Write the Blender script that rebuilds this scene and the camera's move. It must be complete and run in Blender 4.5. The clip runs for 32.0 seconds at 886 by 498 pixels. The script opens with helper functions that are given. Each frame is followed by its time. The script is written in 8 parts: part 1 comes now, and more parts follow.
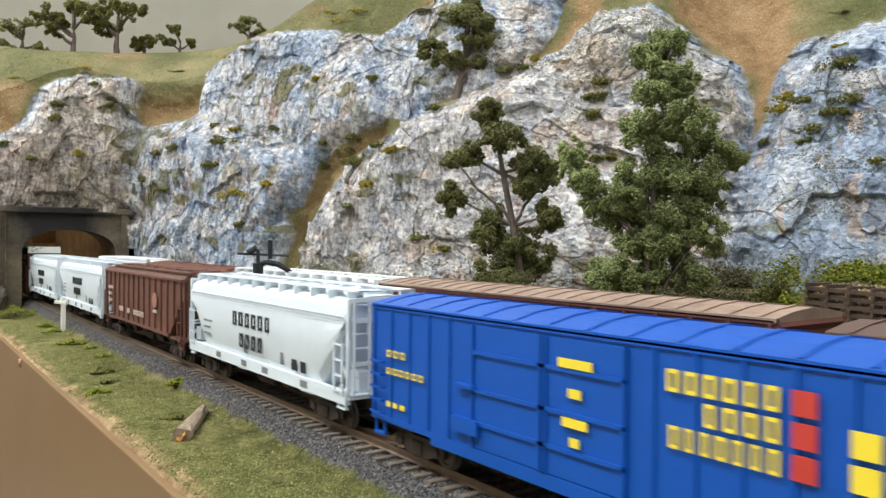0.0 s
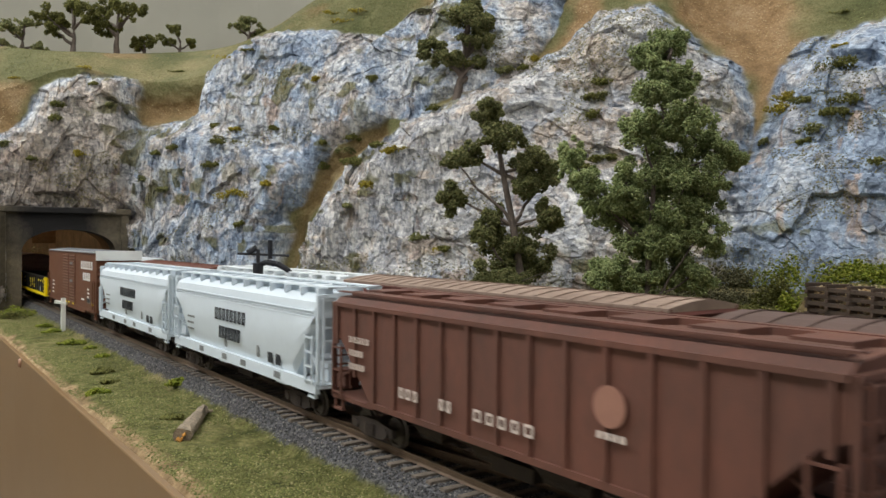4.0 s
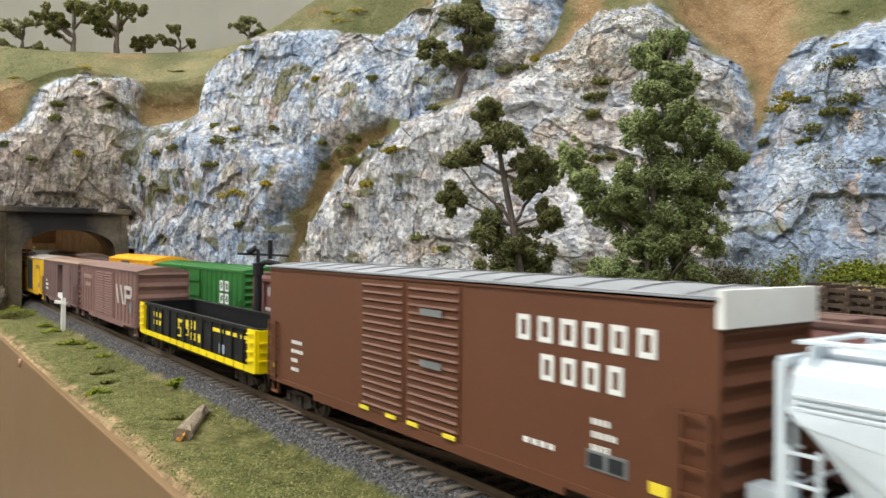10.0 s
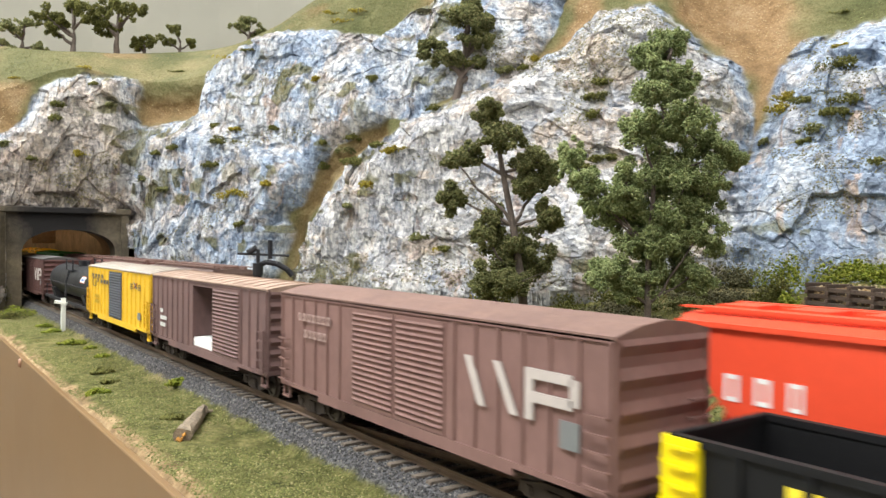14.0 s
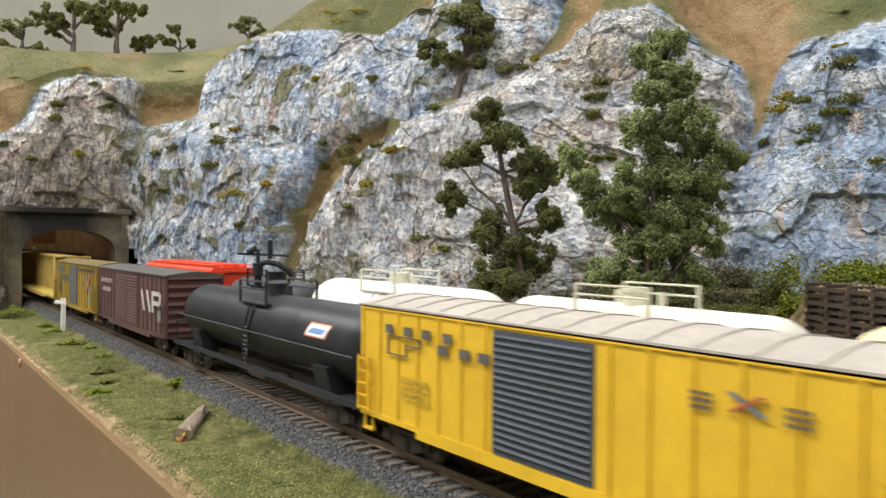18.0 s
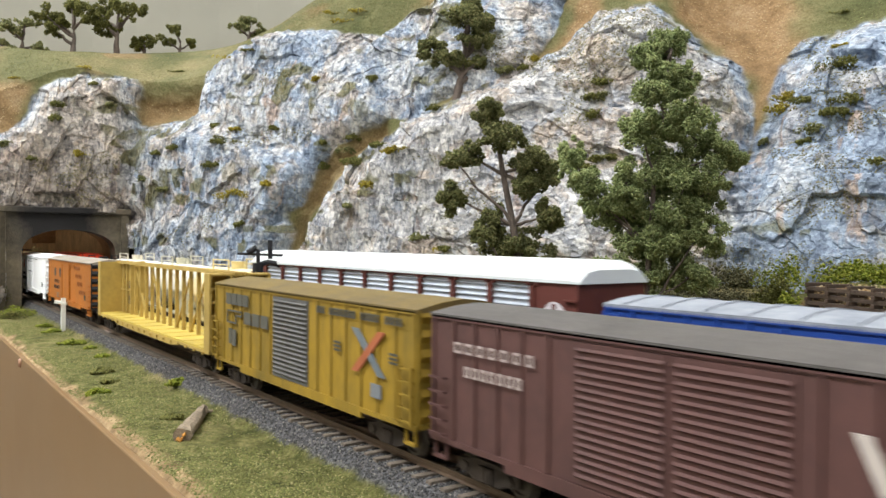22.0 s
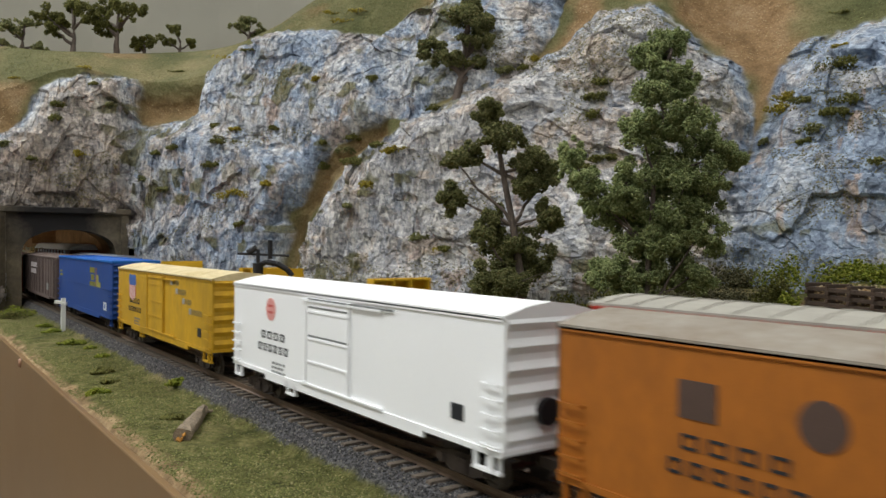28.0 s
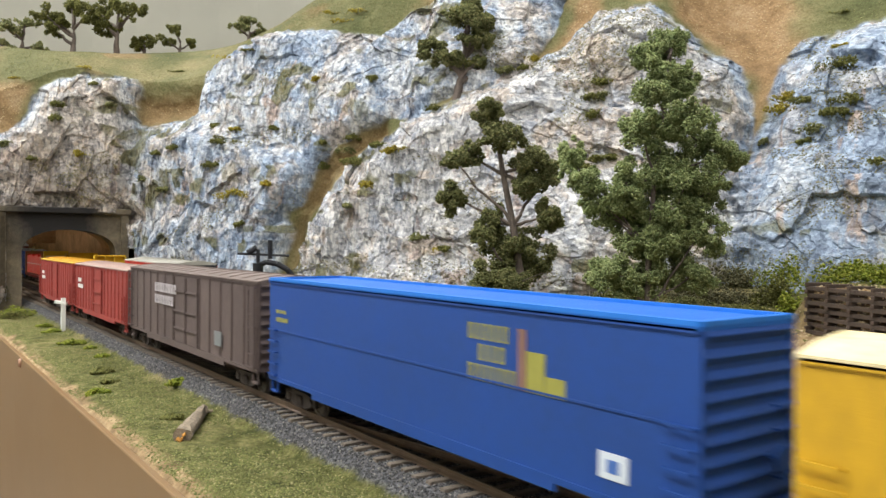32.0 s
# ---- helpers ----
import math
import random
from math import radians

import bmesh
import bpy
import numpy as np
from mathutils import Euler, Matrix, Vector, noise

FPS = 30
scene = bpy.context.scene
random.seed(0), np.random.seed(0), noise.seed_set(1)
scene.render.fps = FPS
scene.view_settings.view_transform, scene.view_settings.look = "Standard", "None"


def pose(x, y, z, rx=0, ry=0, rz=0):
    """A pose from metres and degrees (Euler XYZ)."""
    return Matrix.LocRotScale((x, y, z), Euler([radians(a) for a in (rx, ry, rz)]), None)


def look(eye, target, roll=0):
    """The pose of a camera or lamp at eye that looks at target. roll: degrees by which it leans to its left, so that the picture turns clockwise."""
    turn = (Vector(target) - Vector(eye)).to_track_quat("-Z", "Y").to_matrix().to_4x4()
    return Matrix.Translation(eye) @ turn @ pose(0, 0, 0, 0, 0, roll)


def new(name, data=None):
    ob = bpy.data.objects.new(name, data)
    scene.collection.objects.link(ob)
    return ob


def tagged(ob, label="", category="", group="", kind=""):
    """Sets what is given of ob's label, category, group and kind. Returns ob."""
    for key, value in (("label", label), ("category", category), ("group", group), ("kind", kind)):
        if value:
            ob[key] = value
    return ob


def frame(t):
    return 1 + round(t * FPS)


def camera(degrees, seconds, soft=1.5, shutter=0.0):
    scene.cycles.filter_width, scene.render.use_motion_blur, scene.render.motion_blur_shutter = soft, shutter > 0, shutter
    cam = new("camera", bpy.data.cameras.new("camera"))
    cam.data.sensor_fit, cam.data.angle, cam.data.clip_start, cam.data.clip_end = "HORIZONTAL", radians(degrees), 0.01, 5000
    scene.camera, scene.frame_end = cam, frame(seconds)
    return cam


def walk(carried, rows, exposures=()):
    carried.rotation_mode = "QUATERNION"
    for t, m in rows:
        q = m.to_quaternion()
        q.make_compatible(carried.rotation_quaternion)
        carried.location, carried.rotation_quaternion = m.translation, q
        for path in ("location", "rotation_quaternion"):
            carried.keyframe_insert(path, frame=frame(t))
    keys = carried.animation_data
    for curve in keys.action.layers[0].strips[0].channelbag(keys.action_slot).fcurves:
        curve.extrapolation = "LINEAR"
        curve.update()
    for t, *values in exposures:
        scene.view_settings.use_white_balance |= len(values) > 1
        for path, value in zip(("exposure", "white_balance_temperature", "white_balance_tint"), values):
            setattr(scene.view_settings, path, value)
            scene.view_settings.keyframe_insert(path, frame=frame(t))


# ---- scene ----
RAIL = 0.0            # top of the rails
FRONT_Y, BACK_Y = 0.0, 0.052   # centre lines of the two tracks
EYE = Vector((0.0, -0.1483, 0.0695))
YAW, PITCH = radians(35.76), radians(0.498)
AIM = EYE + Vector((-math.cos(YAW) * math.cos(PITCH), math.sin(YAW) * math.cos(PITCH), -math.sin(PITCH)))
cam = camera(59.86, 32.0, soft=1.5, shutter=0.6)
STAND = look(EYE, AIM, 0.461)
walk(cam, [(0.0, STAND), (32.0, STAND)],
     exposures=[(0.0, -0.35), (1.0, -0.45), (3.0, -0.80), (6.0, -0.90), (8.0, -1.00), (9.0, -0.85), (10.0, -0.38), (11.0, -0.14), (12.0, 0.00), (14.0, 0.00), (17.0, -0.30), (18.0, -0.45), (19.0, -0.42), (20.0, -0.28), (21.0, -0.24), (24.0, -0.26), (26.5, -0.75), (28.0, -1.12), (29.0, -1.46), (30.0, -1.30), (31.0, -0.52), (32.0, -0.20)])

# ---- light: a closed room with fluorescent troffers over the aisle and the layout ----
world = bpy.data.worlds.new("room_world")
world.use_nodes = True
world.node_tree.nodes["Background"].inputs[0].default_value = (0.9, 0.92, 1.0, 1)
world.node_tree.nodes["Background"].inputs[1].default_value = 0.02
scene.world = world
TROFFERS = [(-1.9, -0.75), (-0.55, -0.75), (0.8, -0.75), (-1.6, 0.55), (0.0, 0.55)]
CEILING_Z = 1.35


def room_lamp(x, y, watts):
    lamp = bpy.data.lights.new("ceiling_lamp", "AREA")
    lamp.shape, lamp.size, lamp.size_y, lamp.energy = "RECTANGLE", 1.15, 0.5, watts
    lamp.color = (0.950, 0.99, 1.010)
    ob = new("ceiling_lamp", lamp)
    ob.matrix_world = pose(x, y, CEILING_Z - 0.03)


for tx, ty in TROFFERS:
    room_lamp(tx, ty, (17.0 if tx > 0.5 else 43.0 if tx < -1 else 24.0) if ty < 0 else 6.5)


# ---- materials ----
def material(name, base, rough=0.6, metal=0.0, vary=0.12, scale=60.0, bump=0.0, bump_scale=400.0, spec=0.5, second=None, streak=0.0):
    """A painted or natural surface: two scales of colour variation, fine relief and uneven gloss."""
    m = bpy.data.materials.new(name)
    m.use_nodes = True
    nt = m.node_tree
    b = nt.nodes["Principled BSDF"]
    b.inputs["Roughness"].default_value = rough
    b.inputs["Metallic"].default_value = metal
    b.inputs["Specular IOR Level"].default_value = spec
    tc = nt.nodes.new("ShaderNodeTexCoord")
    mp = nt.nodes.new("ShaderNodeMapping")
    nt.links.new(tc.outputs["Object"], mp.inputs[0])
    mp.inputs["Scale"].default_value = (1, 1, 1 - streak)
    n1 = nt.nodes.new("ShaderNodeTexNoise")
    n1.inputs["Scale"].default_value, n1.inputs["Detail"].default_value, n1.inputs["Roughness"].default_value = scale, 6, 0.65
    n2 = nt.nodes.new("ShaderNodeTexNoise")
    n2.inputs["Scale"].default_value, n2.inputs["Detail"].default_value = scale * 9, 3
    nt.links.new(mp.outputs[0], n1.inputs[0])
    nt.links.new(mp.outputs[0], n2.inputs[0])
    mixn = nt.nodes.new("ShaderNodeMath")
    mixn.operation = "MULTIPLY_ADD"
    nt.links.new(n2.outputs[0], mixn.inputs[0])
    mixn.inputs[1].default_value = 0.35
    nt.links.new(n1.outputs[0], mixn.inputs[2])
    ramp = nt.nodes.new("ShaderNodeValToRGB")
    ramp.color_ramp.elements[0].position, ramp.color_ramp.elements[1].position = 0.42, 0.92
    lo = second or tuple(c * (1 - vary * 1.6) for c in base)
    hi = tuple(min(1, c * (1 + vary)) for c in base)
    ramp.color_ramp.elements[0].color = (*lo, 1)
    ramp.color_ramp.elements[1].color = (*hi, 1)
    nt.links.new(mixn.outputs[0], ramp.inputs[0])
    nt.links.new(ramp.outputs[0], b.inputs["Base Color"])
    rr = nt.nodes.new("ShaderNodeMapRange")
    rr.inputs["To Min"].default_value, rr.inputs["To Max"].default_value = max(0.02, rough - 0.12), min(1, rough + 0.12)
    nt.links.new(n1.outputs[0], rr.inputs[0])
    nt.links.new(rr.outputs[0], b.inputs["Roughness"])
    if bump:
        n3 = nt.nodes.new("ShaderNodeTexNoise")
        n3.inputs["Scale"].default_value, n3.inputs["Detail"].default_value = bump_scale, 4
        nt.links.new(tc.outputs["Object"], n3.inputs[0])
        bp = nt.nodes.new("ShaderNodeBump")
        bp.inputs["Strength"].default_value, bp.inputs["Distance"].default_value = bump, 0.001
        nt.links.new(n3.outputs[0], bp.inputs["Height"])
        nt.links.new(bp.outputs[0], b.inputs["Normal"])
    return m


def srgb(r, g, b):
    return tuple(((c / 255 + 0.055) / 1.055) ** 2.4 if c > 10 else c / 255 / 12.92 for c in (r, g, b))


# ---- the hill: a long rock face with grass above, in plan a curve from the tunnel to the crib wall ----
# stations along the foot: x, y, height
PLAN = [
    (-1.04, -0.777, -0.012), (-1.035, -0.25, -0.012), (-1.02, -0.045, -0.012), (-1.005, 0.03, -0.01), (-0.985, 0.1, -0.008), (-0.875, 0.175, 0),
    (-0.777, 0.228, 0.005), (-0.677, 0.28, 0.012), (-0.587, 0.322, 0.018), (-0.517, 0.366, 0.025), (-0.455, 0.414, 0.033), (-0.392, 0.47, 0.04),
    (-0.345, 0.5, 0.045), (-0.285, 0.52, 0.045), (-0.1, 0.54, 0.045), (0.4, 0.54, 0.03), (1.6, 0.54, 0.02)]
# height and set-back of the cliff's lip, height and set-back of the crest
RISE = [
    (0.2, 0.05, 0.3, 0.16), (0.22, 0.05, 0.315, 0.16), (0.25, 0.05, 0.325, 0.16), (0.285, 0.05, 0.33, 0.18), (0.275, 0.06, 0.347, 0.2), (0.318, 0.09, 0.424, 0.24),
    (0.350, 0.12, 0.482, 0.28), (0.355, 0.15, 0.505, 0.32), (0.35, 0.16, 0.53, 0.36), (0.33, 0.16, 0.54, 0.38), (0.33, 0.15, 0.54, 0.38), (0.3, 0.15, 0.53, 0.38),
    (0.29, 0.14, 0.52, 0.38), (0.29, 0.14, 0.5, 0.38), (0.28, 0.14, 0.48, 0.38), (0.26, 0.14, 0.42, 0.36), (0.22, 0.14, 0.34, 0.3)]
FOOT = np.hstack([np.array(PLAN), np.array(RISE)])
ARC = np.concatenate([[0], np.cumsum(np.hypot(np.diff(FOOT[:, 0]), np.diff(FOOT[:, 1])))])


def smooth_table(u, col):
    """Catmull-Rom through the stations."""
    i = np.clip(np.searchsorted(ARC, u) - 1, 0, len(ARC) - 2)
    t = (u - ARC[i]) / (ARC[i + 1] - ARC[i])
    v = FOOT[:, col]
    slope = np.gradient(v, ARC)
    h = ARC[i + 1] - ARC[i]
    t2, t3 = t * t, t * t * t
    return (2 * t3 - 3 * t2 + 1) * v[i] + (t3 - 2 * t2 + t) * h * slope[i] + (-2 * t3 + 3 * t2) * v[i + 1] + (t3 - t2) * h * slope[i + 1]


def hill_point(u, w):
    """The plain hill at arc length u and rise w: 0 foot, 1 lip of the cliff, 2 crest, 3 back edge. Also the outward normal in plan."""
    x, y = smooth_table(u, 0), smooth_table(u, 1)
    e = 0.02
    dx, dy = smooth_table(u + e, 0) - smooth_table(u - e, 0), smooth_table(u + e, 1) - smooth_table(u - e, 1)
    ln = np.hypot(dx, dy)
    nx, ny = -dy / ln, dx / ln          # away from the tracks
    zf, zl, sl, zc, sc = (smooth_table(u, k) for k in (2, 3, 4, 5, 6))
    a, b, c = np.clip(w, 0, 1), np.clip(w - 1, 0, 1), np.clip(w - 2, 0, 1)
    back = sl * a ** 1.15 + (sc - sl) * b + 0.30 * c
    z = zf + (zl - zf) * a + (zc - zl) * (1 - (1 - b) ** 1.6) - 0.02 * c
    return x + nx * back, y + ny * back, z, nx, ny


def hash_unit(ix, iy, iz, seed):
    h = (ix * 374761393 + iy * 668265263 + iz * 2147483647 + seed * 1274126177) & 0xFFFFFFFF
    h = ((h ^ (h >> 13)) * 1274126177) & 0xFFFFFFFF
    h = ((h ^ (h >> 16)) * 2246822519) & 0xFFFFFFFF
    return ((h ^ (h >> 15)) & 0xFFFFFF) / float(0xFFFFFF)


def value_noise(x, y, z, seed=0):
    """Smooth noise, 0 to 1, of arrays of coordinates."""
    ix, iy, iz = (np.floor(a).astype(np.int64) for a in (x, y, z))
    fx, fy, fz = x - ix, y - iy, z - iz
    fx, fy, fz = (f * f * (3 - 2 * f) for f in (fx, fy, fz))
    out = 0
    for dx in (0, 1):
        for dy in (0, 1):
            for dz in (0, 1):
                out = out + hash_unit(ix + dx, iy + dy, iz + dz, seed) * (fx if dx else 1 - fx) * (fy if dy else 1 - fy) * (fz if dz else 1 - fz)
    return out


def fractal(x, y, z, octaves=4, seed=0, gain=0.5):
    s, a, t = 0.0, 1.0, 0.0
    for k in range(octaves):
        s = s + a * value_noise(x * 2 ** k, y * 2 ** k, z * 2 ** k, seed + k)
        t += a
        a *= gain
    return s / t


def blocks(x, y, z, seed=0):
    """Broken rock: each cell of a jittered lattice is a tilted facet. Returns the facet height (about -1 to 1) and the gap to the next cell."""
    ix, iy, iz = (np.floor(a).astype(np.int64) for a in (x, y, z))
    best = np.full(x.shape, 9.0)
    second = np.full(x.shape, 9.0)
    val = np.zeros(x.shape)
    for dx in (-1, 0, 1):
        for dy in (-1, 0, 1):
            for dz in (-1, 0, 1):
                cx, cy, cz = ix + dx, iy + dy, iz + dz
                px = cx + hash_unit(cx, cy, cz, seed + 1)
                py = cy + hash_unit(cx, cy, cz, seed + 2)
                pz = cz + hash_unit(cx, cy, cz, seed + 3)
                ex, ey, ez = x - px, y - py, z - pz
                d = ex * ex + ey * ey + ez * ez
                near = d < best
                second = np.where(near, best, np.minimum(second, d))
                best = np.where(near, d, best)
                r = hash_unit(cx, cy, cz, seed + 4) * 2 - 1
                t1, t2 = hash_unit(cx, cy, cz, seed + 5) - 0.5, hash_unit(cx, cy, cz, seed + 6) - 0.5
                val = np.where(near, r + 1.4 * (t1 * (ex + ey) + t2 * ez), val)
    return val, np.sqrt(second) - np.sqrt(best)


def inside(u, z, corners):
    """Signed distance to a closed outline in arc length and height: positive within."""
    pts = np.array(corners, float).reshape(-1, 2)
    d = np.full(u.shape, 9.0)
    odd = np.zeros(u.shape, bool)
    for (ua, za), (ub, zb) in zip(pts, np.roll(pts, -1, 0)):
        eu, ez = ub - ua, zb - za
        t = np.clip(((u - ua) * eu + (z - za) * ez) / (eu * eu + ez * ez + 1e-12), 0, 1)
        d = np.minimum(d, np.hypot(u - ua - t * eu, z - za - t * ez))
        cross = (za > z) != (zb > z)
        odd ^= cross & (u < ua + (z - za) / (zb - za + 1e-12) * eu)
    return np.where(odd, d, -d)


def step(a, b, x):
    t = np.clip((x - a) / (b - a), 0, 1)
    return t * t * (3 - 2 * t)


# ---- helpers for meshes ----
def part(name, bm, mat, parent=None, label="", smooth=False):
    me = bpy.data.meshes.new(name)
    bm.to_mesh(me)
    bm.free()
    if mat:
        for m in (mat if isinstance(mat, (list, tuple)) else [mat]):
            me.materials.append(m)
    if smooth:
        me.polygons.foreach_set("use_smooth", [True] * len(me.polygons))
    ob = new(name, me)
    if parent:
        ob.parent = parent
    if label:
        ob["label"] = label
    return ob


def add_box(bm, x0, x1, y0, y1, z0, z1, bevel=0.0):
    """A box into a bmesh, with its edges broken by a small bevel."""
    vs = [bm.verts.new(c) for c in ((x0, y0, z0), (x1, y0, z0), (x1, y1, z0), (x0, y1, z0), (x0, y0, z1), (x1, y0, z1), (x1, y1, z1), (x0, y1, z1))]
    fs = [bm.faces.new([vs[i] for i in q]) for q in ((3, 2, 1, 0), (4, 5, 6, 7), (0, 1, 5, 4), (1, 2, 6, 5), (2, 3, 7, 6), (3, 0, 4, 7))]
    if bevel:
        es = list({e for f in fs for e in f.edges})
        bmesh.ops.bevel(bm, geom=es, offset=bevel, segments=1, affect="EDGES")
    return fs


def add_tube(bm, a, b, r0, r1=None, n=8, caps=True):
    """A round bar from a to b."""
    a, b = Vector(a), Vector(b)
    r1 = r0 if r1 is None else r1
    d = (b - a).normalized()
    s = d.orthogonal().normalized()
    t = d.cross(s)
    rings = []
    for p, r in ((a, r0), (b, r1)):
        rings.append([bm.verts.new(p + (s * math.cos(k * math.tau / n) + t * math.sin(k * math.tau / n)) * r) for k in range(n)])
    for k in range(n):
        bm.faces.new((rings[0][k], rings[0][(k + 1) % n], rings[1][(k + 1) % n], rings[1][k]))
    if caps:
        bm.faces.new(rings[0][::-1])
        bm.faces.new(rings[1])


def grid_mesh(name, xs, ys, zs, mat, attrs=None, keep=None, smooth=True):
    """A sheet from arrays of the same shape, with float attributes for the material."""
    h, w = xs.shape
    co = np.stack([xs, ys, zs], -1).reshape(-1, 3)
    i = np.arange(h * w).reshape(h, w)
    q = np.stack([i[:-1, :-1], i[:-1, 1:], i[1:, 1:], i[1:, :-1]], -1).reshape(-1, 4)
    if keep is not None:
        k = keep
        ok = (k[:-1, :-1] & k[:-1, 1:] & k[1:, 1:] & k[1:, :-1]).reshape(-1)
        q = q[ok]
    me = bpy.data.meshes.new(name)
    me.vertices.add(len(co))
    me.vertices.foreach_set("co", co.ravel())
    me.loops.add(q.size)
    me.loops.foreach_set("vertex_index", q.ravel())
    me.polygons.add(len(q))
    me.polygons.foreach_set("loop_start", np.arange(0, q.size, 4))
    me.polygons.foreach_set("loop_total", np.full(len(q), 4))
    me.update(calc_edges=True)
    for key, v in (attrs or {}).items():
        a = me.attributes.new(key, "FLOAT", "POINT")
        a.data.foreach_set("value", np.asarray(v, np.float32).ravel())
    me.materials.append(mat)
    me.polygons.foreach_set("use_smooth", [smooth] * len(me.polygons))
    return new(name, me)


def attribute(nt, name):
    n = nt.nodes.new("ShaderNodeAttribute")
    n.attribute_name = name
    return n.outputs["Fac"]


def noise_node(nt, coord, scale, detail=5, rough=0.6, warp=0.0):
    n = nt.nodes.new("ShaderNodeTexNoise")
    n.inputs["Scale"].default_value, n.inputs["Detail"].default_value = scale, detail
    n.inputs["Roughness"].default_value, n.inputs["Distortion"].default_value = rough, warp
    nt.links.new(coord, n.inputs[0])
    return n.outputs[0]


def ramp_node(nt, fac, stops):
    r = nt.nodes.new("ShaderNodeValToRGB")
    while len(r.color_ramp.elements) < len(stops):
        r.color_ramp.elements.new(0.5)
    for e, (p, c) in zip(r.color_ramp.elements, stops):
        e.position, e.color = p, (*c, 1)
    nt.links.new(fac, r.inputs[0])
    return r.outputs[0]


def blend(nt, fac, a, b, mode="MIX"):
    m = nt.nodes.new("ShaderNodeMix")
    m.data_type, m.blend_type = "RGBA", mode
    if isinstance(fac, float):
        m.inputs[0].default_value = fac
    else:
        nt.links.new(fac, m.inputs[0])
    for k, v in ((6, a), (7, b)):
        if isinstance(v, tuple):
            m.inputs[k].default_value = (*v, 1)
        else:
            nt.links.new(v, m.inputs[k])
    return m.outputs[2]


def shaped(nt, fac, lo, hi):
    r = nt.nodes.new("ShaderNodeMapRange")
    r.inputs["From Min"].default_value, r.inputs["From Max"].default_value = lo, hi
    nt.links.new(fac, r.inputs[0])
    return r.outputs[0]


def hill_material():
    """Plaster rock in grey, blue and pink washes; turf, straw and brown earth where the attributes say so."""
    m = bpy.data.materials.new("painted_plaster_hill")
    m.use_nodes = True
    nt = m.node_tree
    b = nt.nodes["Principled BSDF"]
    b.inputs["Roughness"].default_value = 0.85
    b.inputs["Specular IOR Level"].default_value = 0.25
    tc = nt.nodes.new("ShaderNodeTexCoord").outputs["Object"]
    mp = nt.nodes.new("ShaderNodeMapping")
    mp.inputs["Scale"].default_value = (1, 1, 0.42)
    nt.links.new(tc, mp.inputs[0])
    tall = mp.outputs[0]
    # rock: pale body drybrushed over a blue wash, in upright streaks that turn into level strata where the beds dip
    dip = attribute(nt, "dip")
    bed = nt.nodes.new("ShaderNodeMapping")
    bed.inputs["Rotation"].default_value = (0, radians(-10), 0)
    bed.inputs["Scale"].default_value = (0.72, 0.72, 1.1)
    nt.links.new(tc, bed.inputs[0])

    def grain(scale, detail, rough, warp):
        flow = nt.nodes.new("ShaderNodeMix")
        flow.data_type = "FLOAT"
        nt.links.new(dip, flow.inputs[0])
        nt.links.new(noise_node(nt, tall, scale, detail, rough, warp), flow.inputs[2])
        nt.links.new(noise_node(nt, bed.outputs[0], scale, detail, rough, warp), flow.inputs[3])
        return flow.outputs[0]

    def facets(scale, coord):
        """Flat broken faces; a random tone on each paints light caught differently."""
        bend = nt.nodes.new("ShaderNodeVectorMath")
        bend.operation = "MULTIPLY_ADD"
        wn = nt.nodes.new("ShaderNodeTexNoise")
        wn.inputs["Scale"].default_value, wn.inputs["Detail"].default_value = scale * 0.9, 3
        nt.links.new(coord, wn.inputs[0])
        nt.links.new(wn.outputs["Color"], bend.inputs[0])
        bend.inputs[1].default_value = (0.9 / scale,) * 3
        nt.links.new(coord, bend.inputs[2])
        vo = nt.nodes.new("ShaderNodeTexVoronoi")
        vo.inputs["Scale"].default_value = scale
        nt.links.new(bend.outputs[0], vo.inputs["Vector"])
        return vo.outputs["Color"]

    def weighted(a, b, k):
        m = nt.nodes.new("ShaderNodeMix")
        m.data_type = "FLOAT"
        m.inputs[0].default_value = k
        nt.links.new(a, m.inputs[2])
        nt.links.new(b, m.inputs[3])
        return m.outputs[0]

    # facet tones put an uneven catch of light into the rock colour
    broken = weighted(facets(130, tall), facets(330, bed.outputs[0]), 0.5)
    streak = weighted(grain(230, 8, 0.78, 0.5), broken, 0.36)
    body = ramp_node(nt, streak, [(0.28, srgb(84, 86, 94)), (0.39, srgb(138, 141, 148)), (0.49, srgb(178, 180, 184)), (0.59, srgb(218, 219, 220)), (0.70, srgb(246, 246, 244))])
    pools = nt.nodes.new("ShaderNodeMath")
    pools.operation = "MULTIPLY_ADD"
    nt.links.new(noise_node(nt, tc, 15, 4, 0.6, 0.5), pools.inputs[0])
    pools.inputs[1].default_value = 0.8
    nt.links.new(grain(70, 6, 0.7, 0.3), pools.inputs[2])
    cold = nt.nodes.new("ShaderNodeMath")
    cold.operation = "MULTIPLY_ADD"
    nt.links.new(attribute(nt, "warm"), cold.inputs[0])
    cold.inputs[1].default_value = -0.30
    nt.links.new(pools.outputs[0], cold.inputs[2])
    blue = shaped(nt, cold.outputs[0], 0.80, 1.00)
    rock = blend(nt, blue, body, blend(nt, 0.72, body, srgb(164, 190, 222), "MULTIPLY"))
    tan = shaped(nt, noise_node(nt, tc, 21, 6, 0.68, 0.8), 0.50, 0.60)
    warm = nt.nodes.new("ShaderNodeMath")
    warm.operation = "MULTIPLY_ADD"
    warm.use_clamp = True
    nt.links.new(tan, warm.inputs[0])
    warm.inputs[1].default_value = 0.75
    nt.links.new(attribute(nt, "warm"), warm.inputs[2])
